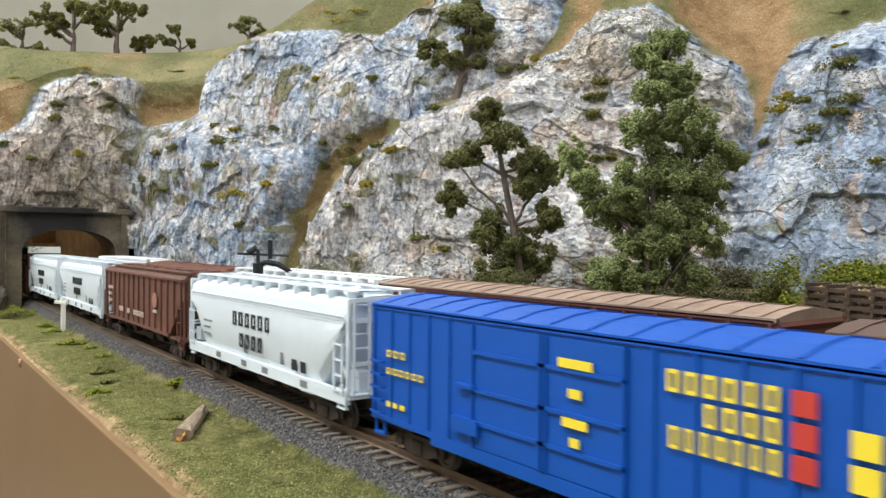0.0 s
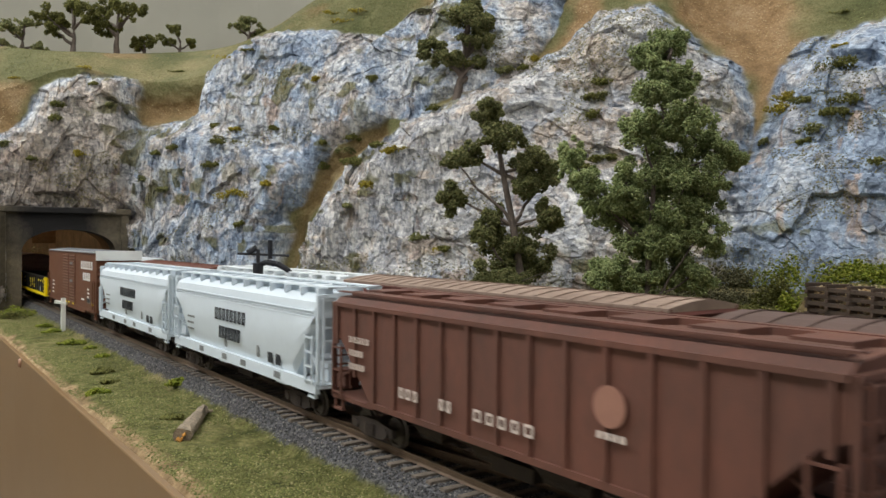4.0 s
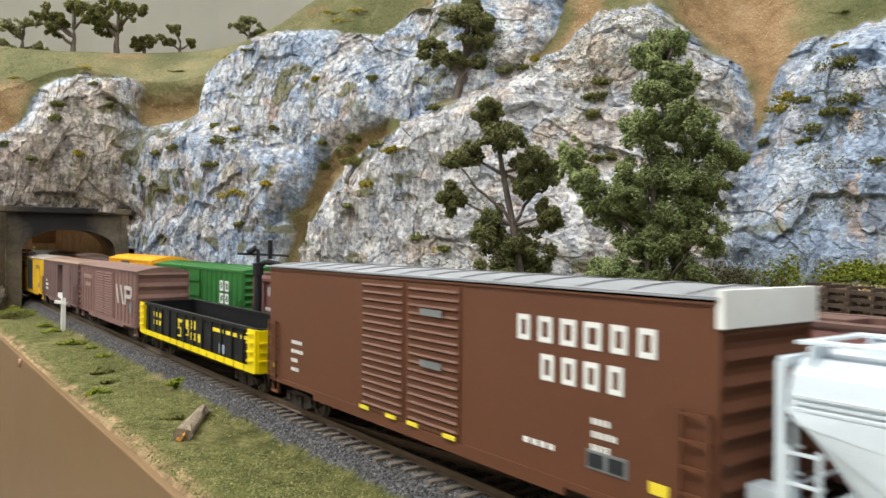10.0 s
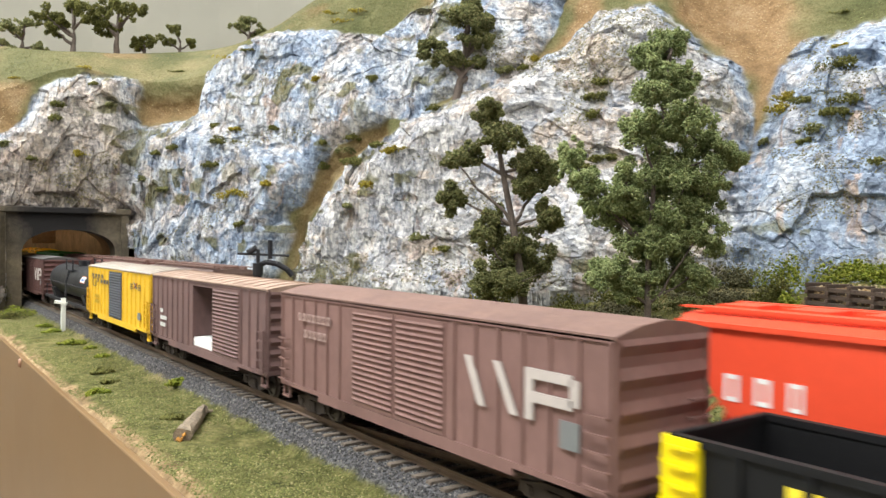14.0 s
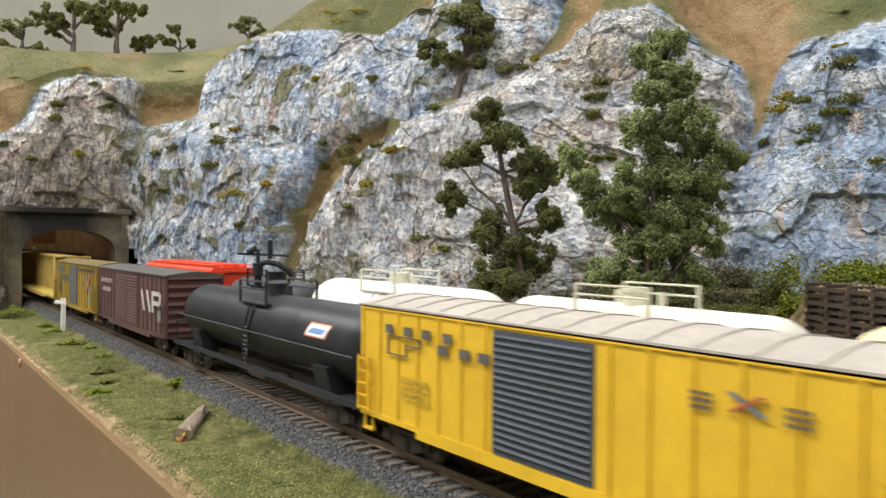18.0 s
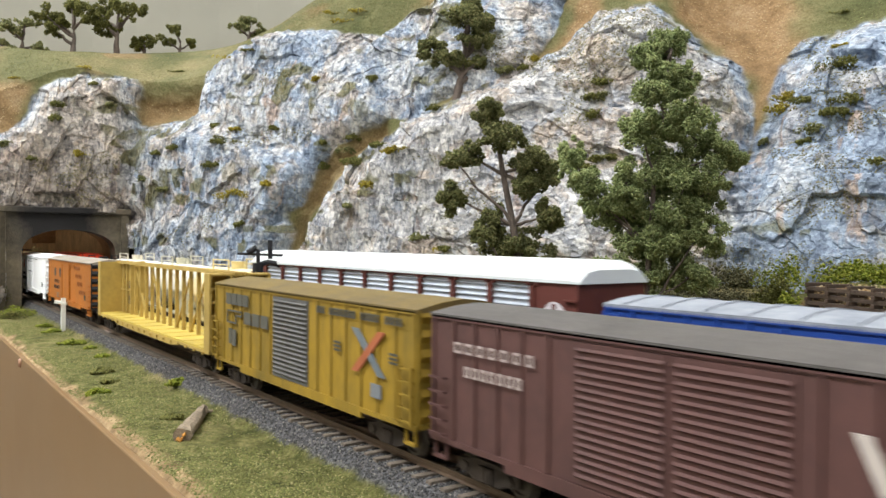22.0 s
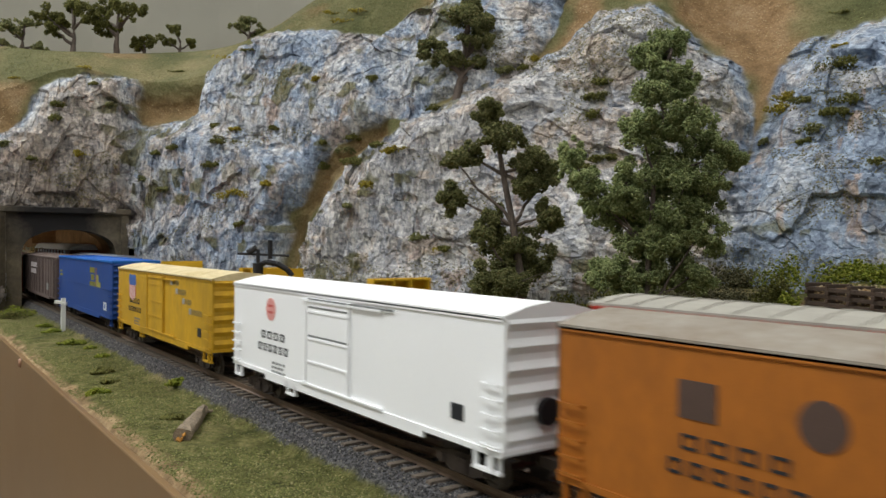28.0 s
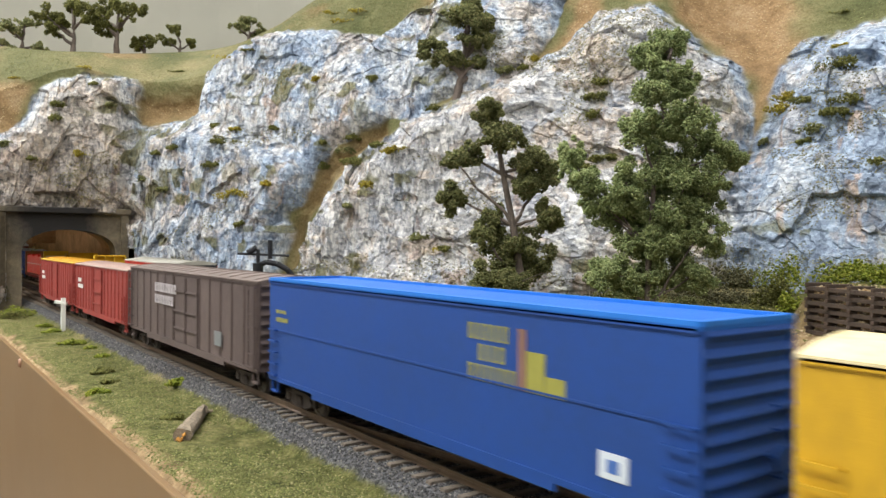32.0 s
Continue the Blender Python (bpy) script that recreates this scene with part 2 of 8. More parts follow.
    rock = blend(nt, warm.outputs[0], rock, blend(nt, 0.75, body, srgb(226, 202, 178), "MULTIPLY"))
    rust = shaped(nt, noise_node(nt, tall, 34, 5, 0.6, 0.6), 0.61, 0.68)
    rock = blend(nt, rust, rock, blend(nt, 0.6, body, srgb(210, 164, 130), "MULTIPLY"))
    # a thin dark wash that settled in the deepest grain
    wash = shaped(nt, grain(340, 6, 0.75, 0.6), 0.42, 0.30)
    rock = blend(nt, wash, rock, blend(nt, 0.55, rock, srgb(70, 70, 78)))
    soot = attribute(nt, "soot")
    rock = blend(nt, soot, rock, blend(nt, 0.8, rock, srgb(150, 142, 136), "MULTIPLY"))
    # turf and earth
    g1 = noise_node(nt, tc, 9, 5, 0.6)
    g2 = noise_node(nt, tc, 420, 4, 0.7)
    turf = ramp_node(nt, g1, [(0.35, srgb(98, 102, 64)), (0.5, srgb(122, 120, 82)), (0.62, srgb(150, 140, 102))])
    turf = blend(nt, shaped(nt, g2, 0.35, 0.7), blend(nt, 0.6, turf, srgb(120, 116, 70), "MULTIPLY"), turf)
    earth = ramp_node(nt, noise_node(nt, tc, 30, 6, 0.7), [(0.3, srgb(124, 98, 66)), (0.5, srgb(160, 130, 94)), (0.7, srgb(182, 156, 122))])
    earth = blend(nt, shaped(nt, g2, 0.4, 0.65), blend(nt, 0.5, earth, srgb(150, 130, 110), "MULTIPLY"), earth)
    soil = blend(nt, attribute(nt, "earth"), turf, earth)
    moss = blend(nt, shaped(nt, g2, 0.4, 0.7), srgb(72, 72, 34), srgb(126, 120, 58))
    rock = blend(nt, attribute(nt, "moss"), rock, moss)
    nt.links.new(blend(nt, attribute(nt, "rock"), soil, rock), b.inputs["Base Color"])
    bp = nt.nodes.new("ShaderNodeBump")
    bp.inputs["Strength"].default_value, bp.inputs["Distance"].default_value = 0.75, 0.0013
    nt.links.new(weighted(grain(240, 8, 0.72, 0.4), broken, 0.45), bp.inputs["Height"])
    nt.links.new(bp.outputs[0], b.inputs["Normal"])
    return m


# outlines in arc length and height
OUTLINES = dict(
    buttress=(0.55, 0.150, 0.731, 0.194, 0.748, 0.200, 0.761, 0.240, 0.769, 0.256, 0.790, 0.268, 0.820, 0.276, 0.851, 0.281, 0.866, 0.274, 0.873, 0.258, 0.878, 0.216, 0.885, -0.02, 0.55, -0.02),
    mid_cliff=(0.866, -0.02, 0.867, 0.206, 0.927, 0.234, 0.929, 0.280, 0.945, 0.329, 1.054, 0.342, 1.161, 0.320, 1.194, 0.208, 1.154, 0.196, 1.111, 0.16, 1.084, 0.088, 1.08, -0.02),
    mid_shelf=(0.866, -0.02, 0.869, 0.200, 0.955, 0.215, 1.04, 0.190, 1.109, 0.15, 1.085, 0.088, 1.08, -0.02),
    right_mass=(1.10, -0.02, 1.111, 0.08, 1.139, 0.135, 1.196, 0.194, 1.231, 0.213, 1.273, 0.234, 1.389, 0.286, 1.43, 0.32, 1.496, 0.334, 1.54, 0.302, 1.59, 0.235, 1.588, 0.169, 1.565, -0.02),
    far_right=(1.555, -0.02, 1.573, 0.124, 1.592, 0.181, 1.616, 0.255, 1.643, 0.286, 1.669, 0.288, 1.737, 0.276, 2.6, 0.25, 2.6, -0.02),
    upper=(1.218, 0.214, 1.187, 0.283, 1.206, 0.36, 1.19, 0.45, 1.375, 0.42, 1.378, 0.312, 1.347, 0.27, 1.29, 0.246),
    bridge=(1.150, 0.322, 1.170, 0.345, 1.215, 0.372, 1.245, 0.230, 1.235, 0.213, 1.180, 0.205),
    gully=(1.187, 0.206, 1.112, 0.164, 1.088, 0.1, 1.085, -0.02, 1.100, -0.02, 1.103, 0.087, 1.130, 0.14, 1.195, 0.192),
    earth_left=(0.872, 0.250, 0.890, 0.252, 0.925, 0.262, 0.930, 0.226, 0.876, 0.217),
    earth_slope=(0.55, 0.250, 0.731, 0.262, 0.766, 0.262, 0.759, 0.240, 0.745, 0.197, 0.55, 0.150),
    slab=(1.583, 0.156, 1.619, 0.160, 1.651, 0.148, 1.70, 0.133, 1.70, 0.108, 1.633, 0.109, 1.619, 0.079, 1.600, 0.073, 1.579, 0.087, 1.570, 0.113),
    notch=(1.641, 0.247, 1.668, 0.244, 1.678, 0.228, 1.651, 0.230),
    ledge=(1.348, 0.200, 1.397, 0.204, 1.414, 0.199, 1.395, 0.192, 1.358, 0.194),
    earth_mid=(1.42, 0.50, 1.387, 0.304, 1.34, 0.264, 1.39, 0.283, 1.43, 0.32, 1.45, 0.50),
    chute=(1.50, 0.50, 1.535, 0.316, 1.589, 0.232, 1.585, 0.124, 1.594, 0.181, 1.618, 0.261, 1.62, 0.50))


def hill_relief(u, w):
    """The finished hill: places, and how far each point is rock, earth, moss or sooted."""
    x, y, z, nx, ny = hill_point(u, w)
    jag = (fractal(x * 40, y * 40, z * 40, 3, 7) - 0.5) * 0.035
    sd = {k: inside(u, z, c) + jag * 0.6 for k, c in OUTLINES.items()}
    rock = np.zeros(u.shape)
    for k in ("buttress", "mid_cliff", "right_mass", "far_right", "upper", "bridge"):
        rock = np.maximum(rock, step(-0.003, 0.003, sd[k]))
    rock = rock * (1 - step(-0.004, 0.004, sd["gully"] - 0.005)) * (1 - step(-0.004, 0.004, sd["earth_left"]))
    earth = np.zeros(u.shape)
    for k, e in (("earth_slope", 0.85), ("earth_left", 0.75), ("earth_mid", 0.9), ("chute", 0.95), ("gully", 0.6)):
        earth = np.maximum(earth, e * step(-0.012, 0.012, sd[k]))
    earth = np.maximum(earth, step(0.58, 0.75, fractal(x * 16, y * 16, z * 16, 3, 21)) * 0.6)
    # broad forms
    out = 0.030 * step(-0.008, 0.030, sd["buttress"]) + 0.018 * step(-0.006, 0.02, sd["mid_cliff"]) + 0.022 * step(-0.006, 0.02, sd["mid_shelf"])
    out = out + 0.055 * step(-0.012, 0.05, sd["right_mass"]) + 0.055 * step(-0.010, 0.04, sd["far_right"]) + 0.02 * step(-0.006, 0.02, sd["upper"])
    out = out - 0.018 * step(-0.01, 0.02, sd["gully"]) - 0.012 * step(-0.01, 0.03, sd["chute"]) - 0.02 * step(-0.02, 0.02, sd["earth_left"])
    out = out + 0.008 * step(-0.002, 0.002, sd["slab"]) - 0.016 * step(-0.003, 0.004, sd["notch"]) - 0.009 * step(-0.002, 0.003, sd["ledge"])
    out = out + 0.035 * (fractal(x * 9, y * 9, z * 9, 2, 3) - 0.5)
    # broken rock: upright slabs near the tunnel, beds that dip a little to one side further on
    along, up = x * 0.83 + y * 0.55, z + 0.18 * (x * 0.83 + y * 0.55)
    across = y - x
    wx, wz = (0.016 * (fractal(x * 24, y * 24, z * 24, 3, s) - 0.5) for s in (31, 33))
    dip = 0.65 * step(1.12, 1.34, u + 0.5 * (fractal(x * 9, y * 9, z * 9, 2, 34) - 0.5))
    b1, g1 = blocks((along + wx) * 20, across * 5, (up + wz) * 22, 11)
    v2, h2 = blocks((along + wx) * 58, across * 10, (z + wz) * 34, 12)
    s2, k2 = blocks((along + wx) * 38, across * 8, (up + wz) * 60, 13)
    v3, h3 = blocks((along + wx) * 210, across * 40, (z + wz) * 95, 14)
    s3, k3 = blocks((along + wx) * 110, across * 40, (up + wz) * 190, 15)
    far = step(1.55, 1.62, u)
    b2, b3 = v2 + (s2 - v2) * dip, v3 + (s3 - v3) * dip
    crag = (0.0046 - 0.0012 * far) * b1 + 0.0022 * b2 * (1 - 0.4 * far) + 0.0013 * b3 * (1 - 0.3 * far)
    # a few beds jut out over the ones below
    beds = up * 34 + 1.6 * fractal(along * 14, across * 14, z * 14, 3, 19)
    jut = beds - np.floor(beds)
    crag = crag + 0.0075 * (jut ** 2 - 0.33) * step(0.42, 0.62, fractal(x * 12, y * 12, z * 12, 2, 20))
    streak = fractal(along * 220, y * 220, z * 60, 4, 17) - 0.5
    strata = fractal(along * 70, y * 70, up * 190, 4, 18) - 0.5
    crag = crag + 0.0066 * (streak + (strata - streak) * dip) * (1 - 0.45 * far)
    soft = 0.004 * (fractal(x * 45, y * 45, z * 45, 4, 5) - 0.5) + 0.0012 * (fractal(x * 300, y * 300, z * 300, 2, 6) - 0.5)
    out = out + rock * crag + (1 - rock) * soft
    out = out * (1 - 0.8 * step(1.6, 2.2, w))
    lift = rock * 0.25 * crag
    ledge = step(0.52, 0.60, fractal(x * 26, y * 26, z * 60, 3, 41)) * step(0.0, 0.5, b2)
    moss = np.clip(ledge * 0.75 * step(0.38, 0.58, fractal(x * 8, y * 8, z * 8, 2, 44)), 0, 1)
    soot = step(0.05, -0.06, np.hypot(y - 0.02, (z - 0.10) * 0.8) - 0.05) * step(-0.9, -0.96, x)
    warm = np.clip(0.75 * step(0.0, 0.03, sd["buttress"]) + 0.30 * step(0.0, 0.03, sd["right_mass"]) - 0.35 * far, -0.4, 1)
    return x - nx * out, y - ny * out, z + lift, rock, earth, moss, soot, dip, warm


EDGE_Y_HILL = -0.0690


def make_hill():
    us = np.concatenate([np.linspace(0.55, 0.70, 40), np.linspace(0.70, 1.72, 1120)[1:], np.linspace(1.72, 2.0, 120)[1:], np.linspace(2.0, ARC[-1] - 0.03, 90)[1:]])
    ws = np.concatenate([np.linspace(-0.0, 1.2, 380), np.linspace(1.2, 2.1, 130)[1:], np.linspace(2.1, 3.0, 14)[1:]])
    u, w = np.meshgrid(us, ws)
    x, y, z, rock, earth, moss, soot, dip, warm = hill_relief(u, w)
    z = np.where(w < 1e-6, z - 0.03, z)
    y_cut = EDGE_Y_HILL
    opening = (y < y_cut) | (x > -1.09) & (x < -0.9) & (y > -0.040) & (y < 0.088) & (z < 0.102)
    return grid_mesh("rock_hillside", x, y, z, hill_material(), dict(rock=rock, earth=earth, moss=moss, soot=soot, dip=dip, warm=warm), ~opening, smooth=False)


hill = tagged(make_hill(), "steep grey and blue painted rock hillside with dry turf above", "hillside", kind="structure")


# ---- ground, ballast and benchwork ----
EDGE_Y = -0.0704


def ground_height(x, y):
    """The layout's top: verge, ballast beds of both tracks, and the bank that rises to the rock."""
    verge = -0.0105 + 0.0045 * (fractal(x * 14, y * 14, 0 * x, 3, 51) - 0.5) + 0.0022 * (fractal(x * 90, y * 90, 0 * x, 3, 52) - 0.5)
    verge = verge - 0.002 * step(-0.060, EDGE_Y, y)
    bed = np.maximum(1 - step(0.0165, 0.0275, np.abs(y - FRONT_Y)), 1 - step(0.0165, 0.0285, np.abs(y - BACK_Y)))
    bed = np.where((y > 0) & (y < BACK_Y), np.maximum(bed, 0.75), bed)
    top = -0.0034 + 0.0009 * (fractal(x * 260, y * 260, 0 * x, 2, 53) - 0.5)
    rise = 0.010 * step(0.09, 0.26, y) + 0.034 * step(0.22, 0.46, y) * step(-0.95, -0.6, x)
    rise = rise + 0.012 * (fractal(x * 18, y * 18, 0 * x, 3, 54) - 0.5) * step(0.08, 0.14, y)
    back = -0.009 + rise
    past = (x + 0.257) * 0.471 + (y - 0.3254) * 0.882
    shelf = step(0.002, 0.012, past) * step(-0.30, -0.262, x - 0.15 * (y - 0.33))
    back = np.maximum(back, back + (0.0445 - back) * shelf * (1 - step(0.14, 0.2, past)))
    low = np.where(y > 0.03, back, verge)
    return low + (top - low) * bed, bed


def ground_material():
    m = bpy.data.materials.new("turf_and_ballast")
    m.use_nodes = True
    nt = m.node_tree
    b = nt.nodes["Principled BSDF"]
    b.inputs["Roughness"].default_value = 0.95
    b.inputs["Specular IOR Level"].default_value = 0.15
    tc = nt.nodes.new("ShaderNodeTexCoord").outputs["Object"]
    fine, mid, broad = noise_node(nt, tc, 700, 4, 0.7), noise_node(nt, tc, 130, 4, 0.65), noise_node(nt, tc, 26, 4, 0.6)
    turf = ramp_node(nt, mid, [(0.32, srgb(76, 80, 42)), (0.5, srgb(110, 110, 64)), (0.66, srgb(140, 134, 88))])
    turf = blend(nt, shaped(nt, fine, 0.3, 0.7), blend(nt, 0.7, turf, srgb(120, 112, 80), "MULTIPLY"), turf)
    straw = shaped(nt, broad, 0.56, 0.72)
    turf = blend(nt, straw, turf, ramp_node(nt, fine, [(0.35, srgb(108, 98, 64)), (0.6, srgb(156, 142, 100))]))
    stone = ramp_node(nt, fine, [(0.30, srgb(48, 47, 50)), (0.5, srgb(88, 87, 90)), (0.7, srgb(132, 130, 130))])
    stone = blend(nt, shaped(nt, broad, 0.4, 0.7), stone, blend(nt, 0.5, stone, srgb(170, 155, 140), "MULTIPLY"))
    earth = ramp_node(nt, mid, [(0.3, srgb(108, 88, 64)), (0.5, srgb(146, 122, 90)), (0.7, srgb(180, 156, 120))])
    soil = blend(nt, attribute(nt, "earth"), turf, earth)
    nt.links.new(blend(nt, attribute(nt, "bed"), soil, stone), b.inputs["Base Color"])
    bp = nt.nodes.new("ShaderNodeBump")
    bp.inputs["Strength"].default_value, bp.inputs["Distance"].default_value = 1.0, 0.0012
    nt.links.new(fine, bp.inputs["Height"])
    nt.links.new(bp.outputs[0], b.inputs["Normal"])
    return m


GROUND_MAT = ground_material()


def make_ground():
    xs = np.concatenate([np.linspace(-5.2, -1.3, 60), np.linspace(-1.3, 0.05, 640)[1:], np.linspace(0.05, 5.2, 90)[1:]])
    ys = np.concatenate([np.linspace(EDGE_Y, 0.10, 150), np.linspace(0.10, 0.62, 150)[1:]])
    x, y = np.meshgrid(xs, ys)
    z, bed = ground_height(x, y)
    ragged = EDGE_Y - 0.0026 + 0.003 * (fractal(x * 60, 0 * x, 0 * x, 3, 57) - 0.5)
    first = y <= EDGE_Y + 1e-6
    y, z = np.where(first, ragged, y), np.where(first, -0.0155, z)
    edge = step(-0.0625, -0.0665, y + 0.006 * (fractal(x * 50, y * 120, 0 * x, 3, 58) - 0.5))
    scree = np.exp(-((x + 0.23) / 0.075) ** 2 - ((y - 0.28) / 0.06) ** 2) * 1.3 + 0.35 * step(0.5, 0.7, fractal(x * 22, y * 22, 0 * x, 3, 56)) * step(0.08, 0.10, y)
    earth = np.clip(np.maximum(edge, scree), 0, 1)
    bedj = step(0.25, 0.55, bed + 0.5 * (fractal(x * 130, y * 130, 0 * x, 3, 59) - 0.5))
    return grid_mesh("ground", x, y, z, GROUND_MAT, dict(bed=bedj, earth=earth))


ground = tagged(make_ground(), "layout top with grey ballast beds, olive turf and sandy earth", "ground", kind="structure")

# fascia: a varnished brown board that hangs below the edge
FASCIA = material("varnished_hardboard", srgb(126, 97, 62), 0.36, 0, 0.06, 3.0, 0.03, 900, 0.5)
CUT = material("raw_plywood_edge", srgb(176, 138, 100), 0.9, 0, 0.25, 160.0, 0.6, 1500)
bm = bmesh.new()
add_box(bm, -5.2, 5.2, EDGE_Y - 0.0035, EDGE_Y - 0.0005, -0.42, -0.0128, 0.0004)
fascia = tagged(part("fascia_board", bm, FASCIA), "varnished brown hardboard fascia along the layout edge", "fascia", kind="structure")
bm = bmesh.new()
add_box(bm, -5.2, 5.2, EDGE_Y - 0.0004, EDGE_Y + 0.012, -0.05, -0.016)
tagged(part("subroadbed", bm, CUT), "raw plywood edge under the scenery", "trim", kind="structure")

# ---- room ----
WALL = material("painted_sky_wall", srgb(214, 211, 202), 0.9, 0, 0.05, 1.5, 0.1, 60)
CEIL = material("white_ceiling_tiles", srgb(232, 230, 224), 0.9, 0, 0.05, 3.0)
# unseen floor, made pale to bounce lamp light onto the car sides
FLOOR = material("pale_bounce_floor", srgb(206, 202, 194), 0.6, 0, 0.08, 6.0)
ROOM = (-5.6, 5.6, -1.9, 1.7, -1.15, CEILING_Z)


def slab(name, x0, x1, y0, y1, z0, z1, mat, label, category="wall"):
    bm = bmesh.new()
    add_box(bm, x0, x1, y0, y1, z0, z1)
    return tagged(part(name, bm, mat), label, category, kind="structure")


X0, X1, Y0, Y1, Z0, Z1 = ROOM
slab("wall_north", X0, X1, Y1, Y1 + 0.1, Z0, Z1, WALL, "pale grey painted sky wall behind the hills")
bm = bmesh.new()
for z0 in (0,):
    line = [(-1.9, -0.9), (-1.9, 0.1)] + [(-1.9 + 0.8 * (1 - math.cos(a)), 0.1 + 0.85 * math.sin(a)) for a in np.linspace(0.15, math.pi / 2, 14)] + [(2.4, 0.95)]
    rows = [[bm.verts.new((x, y, z)) for x, y in line] for z in (0.10, 1.05)]
    outer = [[bm.verts.new((x - 0.004 * (x < -1.2), y + 0.004, z)) for x, y in line] for z in (0.10, 1.05)]
    for i in range(len(line) - 1):
        bm.faces.new((rows[0][i], rows[0][i + 1], rows[1][i + 1], rows[1][i]))
        bm.faces.new((outer[1][i], outer[1][i + 1], outer[0][i + 1], outer[0][i]))
        bm.faces.new((rows[1][i], rows[1][i + 1], outer[1][i + 1], outer[1][i]))
tagged(part("backdrop", bm, material("painted_sky_panel", srgb(152, 149, 138), 0.9, 0, 0.05, 2.0, 0.1, 60)), "curved backdrop painted a hazy grey sky", "backdrop", kind="structure")
# unseen south wall, added near and pale to throw light back at the trains
slab("wall_south", X0, X1, Y0 - 0.1, Y0, Z0, Z1, WALL, "unseen pale wall set close behind the aisle to bounce light")
slab("wall_west", X0 - 0.1, X0, Y0, Y1, Z0, Z1, WALL, "pale grey painted sky wall beyond the tunnel hill")
slab("wall_east", X1, X1 + 0.1, Y0, Y1, Z0, Z1, WALL, "plain pale wall at the far end")
slab("floor", X0, X1, Y0, Y1, Z0 - 0.1, Z0, FLOOR, "unseen pale floor that bounces light up onto the cars", "floor")
slab("ceiling", X0, X1, Y0, Y1, Z1, Z1 + 0.1, CEIL, "white ceiling", "ceiling")


# ---- track ----
RAIL_STEEL = material("rusty_rail", srgb(112, 92, 74), 0.55, 0.25, 0.2, 200)
TIE = material("weathered_tie", srgb(112, 100, 88), 0.9, 0, 0.3, 220, 0.5, 2500)


def rail_bar(name, parent, pts):
    """A rail with head, web and foot through points (x, y)."""
    bm = bmesh.new()
    prof = ((-0.0004, 0.0), (0.0004, 0.0), (0.0004, -0.0009), (0.00018, -0.0011), (0.00018, -0.0019), (0.0009, -0.0024), (-0.0009, -0.0024), (-0.00018, -0.0019), (-0.00018, -0.0011), (-0.0004, -0.0009))
    rings = [[bm.verts.new((x, y + dy, RAIL + dz)) for dy, dz in prof] for x, y in pts]
    for a, b in zip(rings, rings[1:]):
        for i in range(len(prof)):
            bm.faces.new((a[i], a[(i + 1) % len(prof)], b[(i + 1) % len(prof)], b[i]))
    return part(name, bm, RAIL_STEEL, parent)


def tie_mesh(length):
    bm = bmesh.new()
    add_box(bm, -0.00135, 0.00135, -length / 2, length / 2, -0.0058, -0.0024, 0.0002)
    me = bpy.data.meshes.new("tie")
    bm.to_mesh(me)
    bm.free()
    me.materials.append(TIE)
    return me


TIE_ME, LONG_TIE_ME = tie_mesh(0.0300), tie_mesh(0.0370)


def make_track(yc, label, near, far, long_ties=None):
    track = tagged(new("railway_track"), label, "track", kind="structure")
    for s in (-1, 1):
        rail_bar("rail", track, ((-5.0, yc + s * 0.00865), (5.0, yc + s * 0.00865)))
    rnd = random.Random(5)
    rest = bmesh.new()
    n = int(10.0 / 0.0076)
    for i in range(n):
        x = -5.0 + i * 0.0076
        if near < x < far:
            wide = long_ties and long_ties[0] < x < long_ties[1]
            ob = new("tie", LONG_TIE_ME if wide else TIE_ME)
            ob.parent = track
            ob.location = (x + rnd.uniform(-0.0004, 0.0004), yc + (0.002 if wide else 0) + rnd.uniform(-0.0006, 0.0006), rnd.uniform(-0.0002, 0.0001))
            ob.rotation_euler = (0, 0, rnd.uniform(-0.02, 0.02))
        else:
            vs = [rest.verts.new((x + a, yc + b, -0.0024)) for a, b in ((-0.00135, -0.015), (0.00135, -0.015), (0.00135, 0.015), (-0.00135, 0.015))]
            top = rest.faces.new(vs)
            low = [rest.verts.new(v.co + Vector((0, 0, -0.003))) for v in vs]
            for k in range(4):
                rest.faces.new((vs[k], low[k], low[(k + 1) % 4], vs[(k + 1) % 4]))
    tagged(part("distant_ties", rest, TIE, track), kind="stuff")
    return track


front_track = make_track(FRONT_Y, "rusty rails on weathered wooden ties in grey ballast", -1.05, 0.16, (-0.30, -0.05))
back_track = make_track(BACK_Y, "second track of rusty rails beside the rock face", -0.98, 0.04)
# a crossover leaves the front track towards the back one
cross = tagged(new("crossover_track"), "crossover rails that curve from the front track to the back track", "track", kind="structure")
for s in (-1, 1):
    pts = []
    for k in range(25):
        t = k / 24
        bend = t * t * (3 - 2 * t)
        pts.append((-0.325 + 0.42 * t, FRONT_Y + s * 0.00865 + BACK_Y * bend + 0.0003))
    rail_bar("rail", cross, pts)


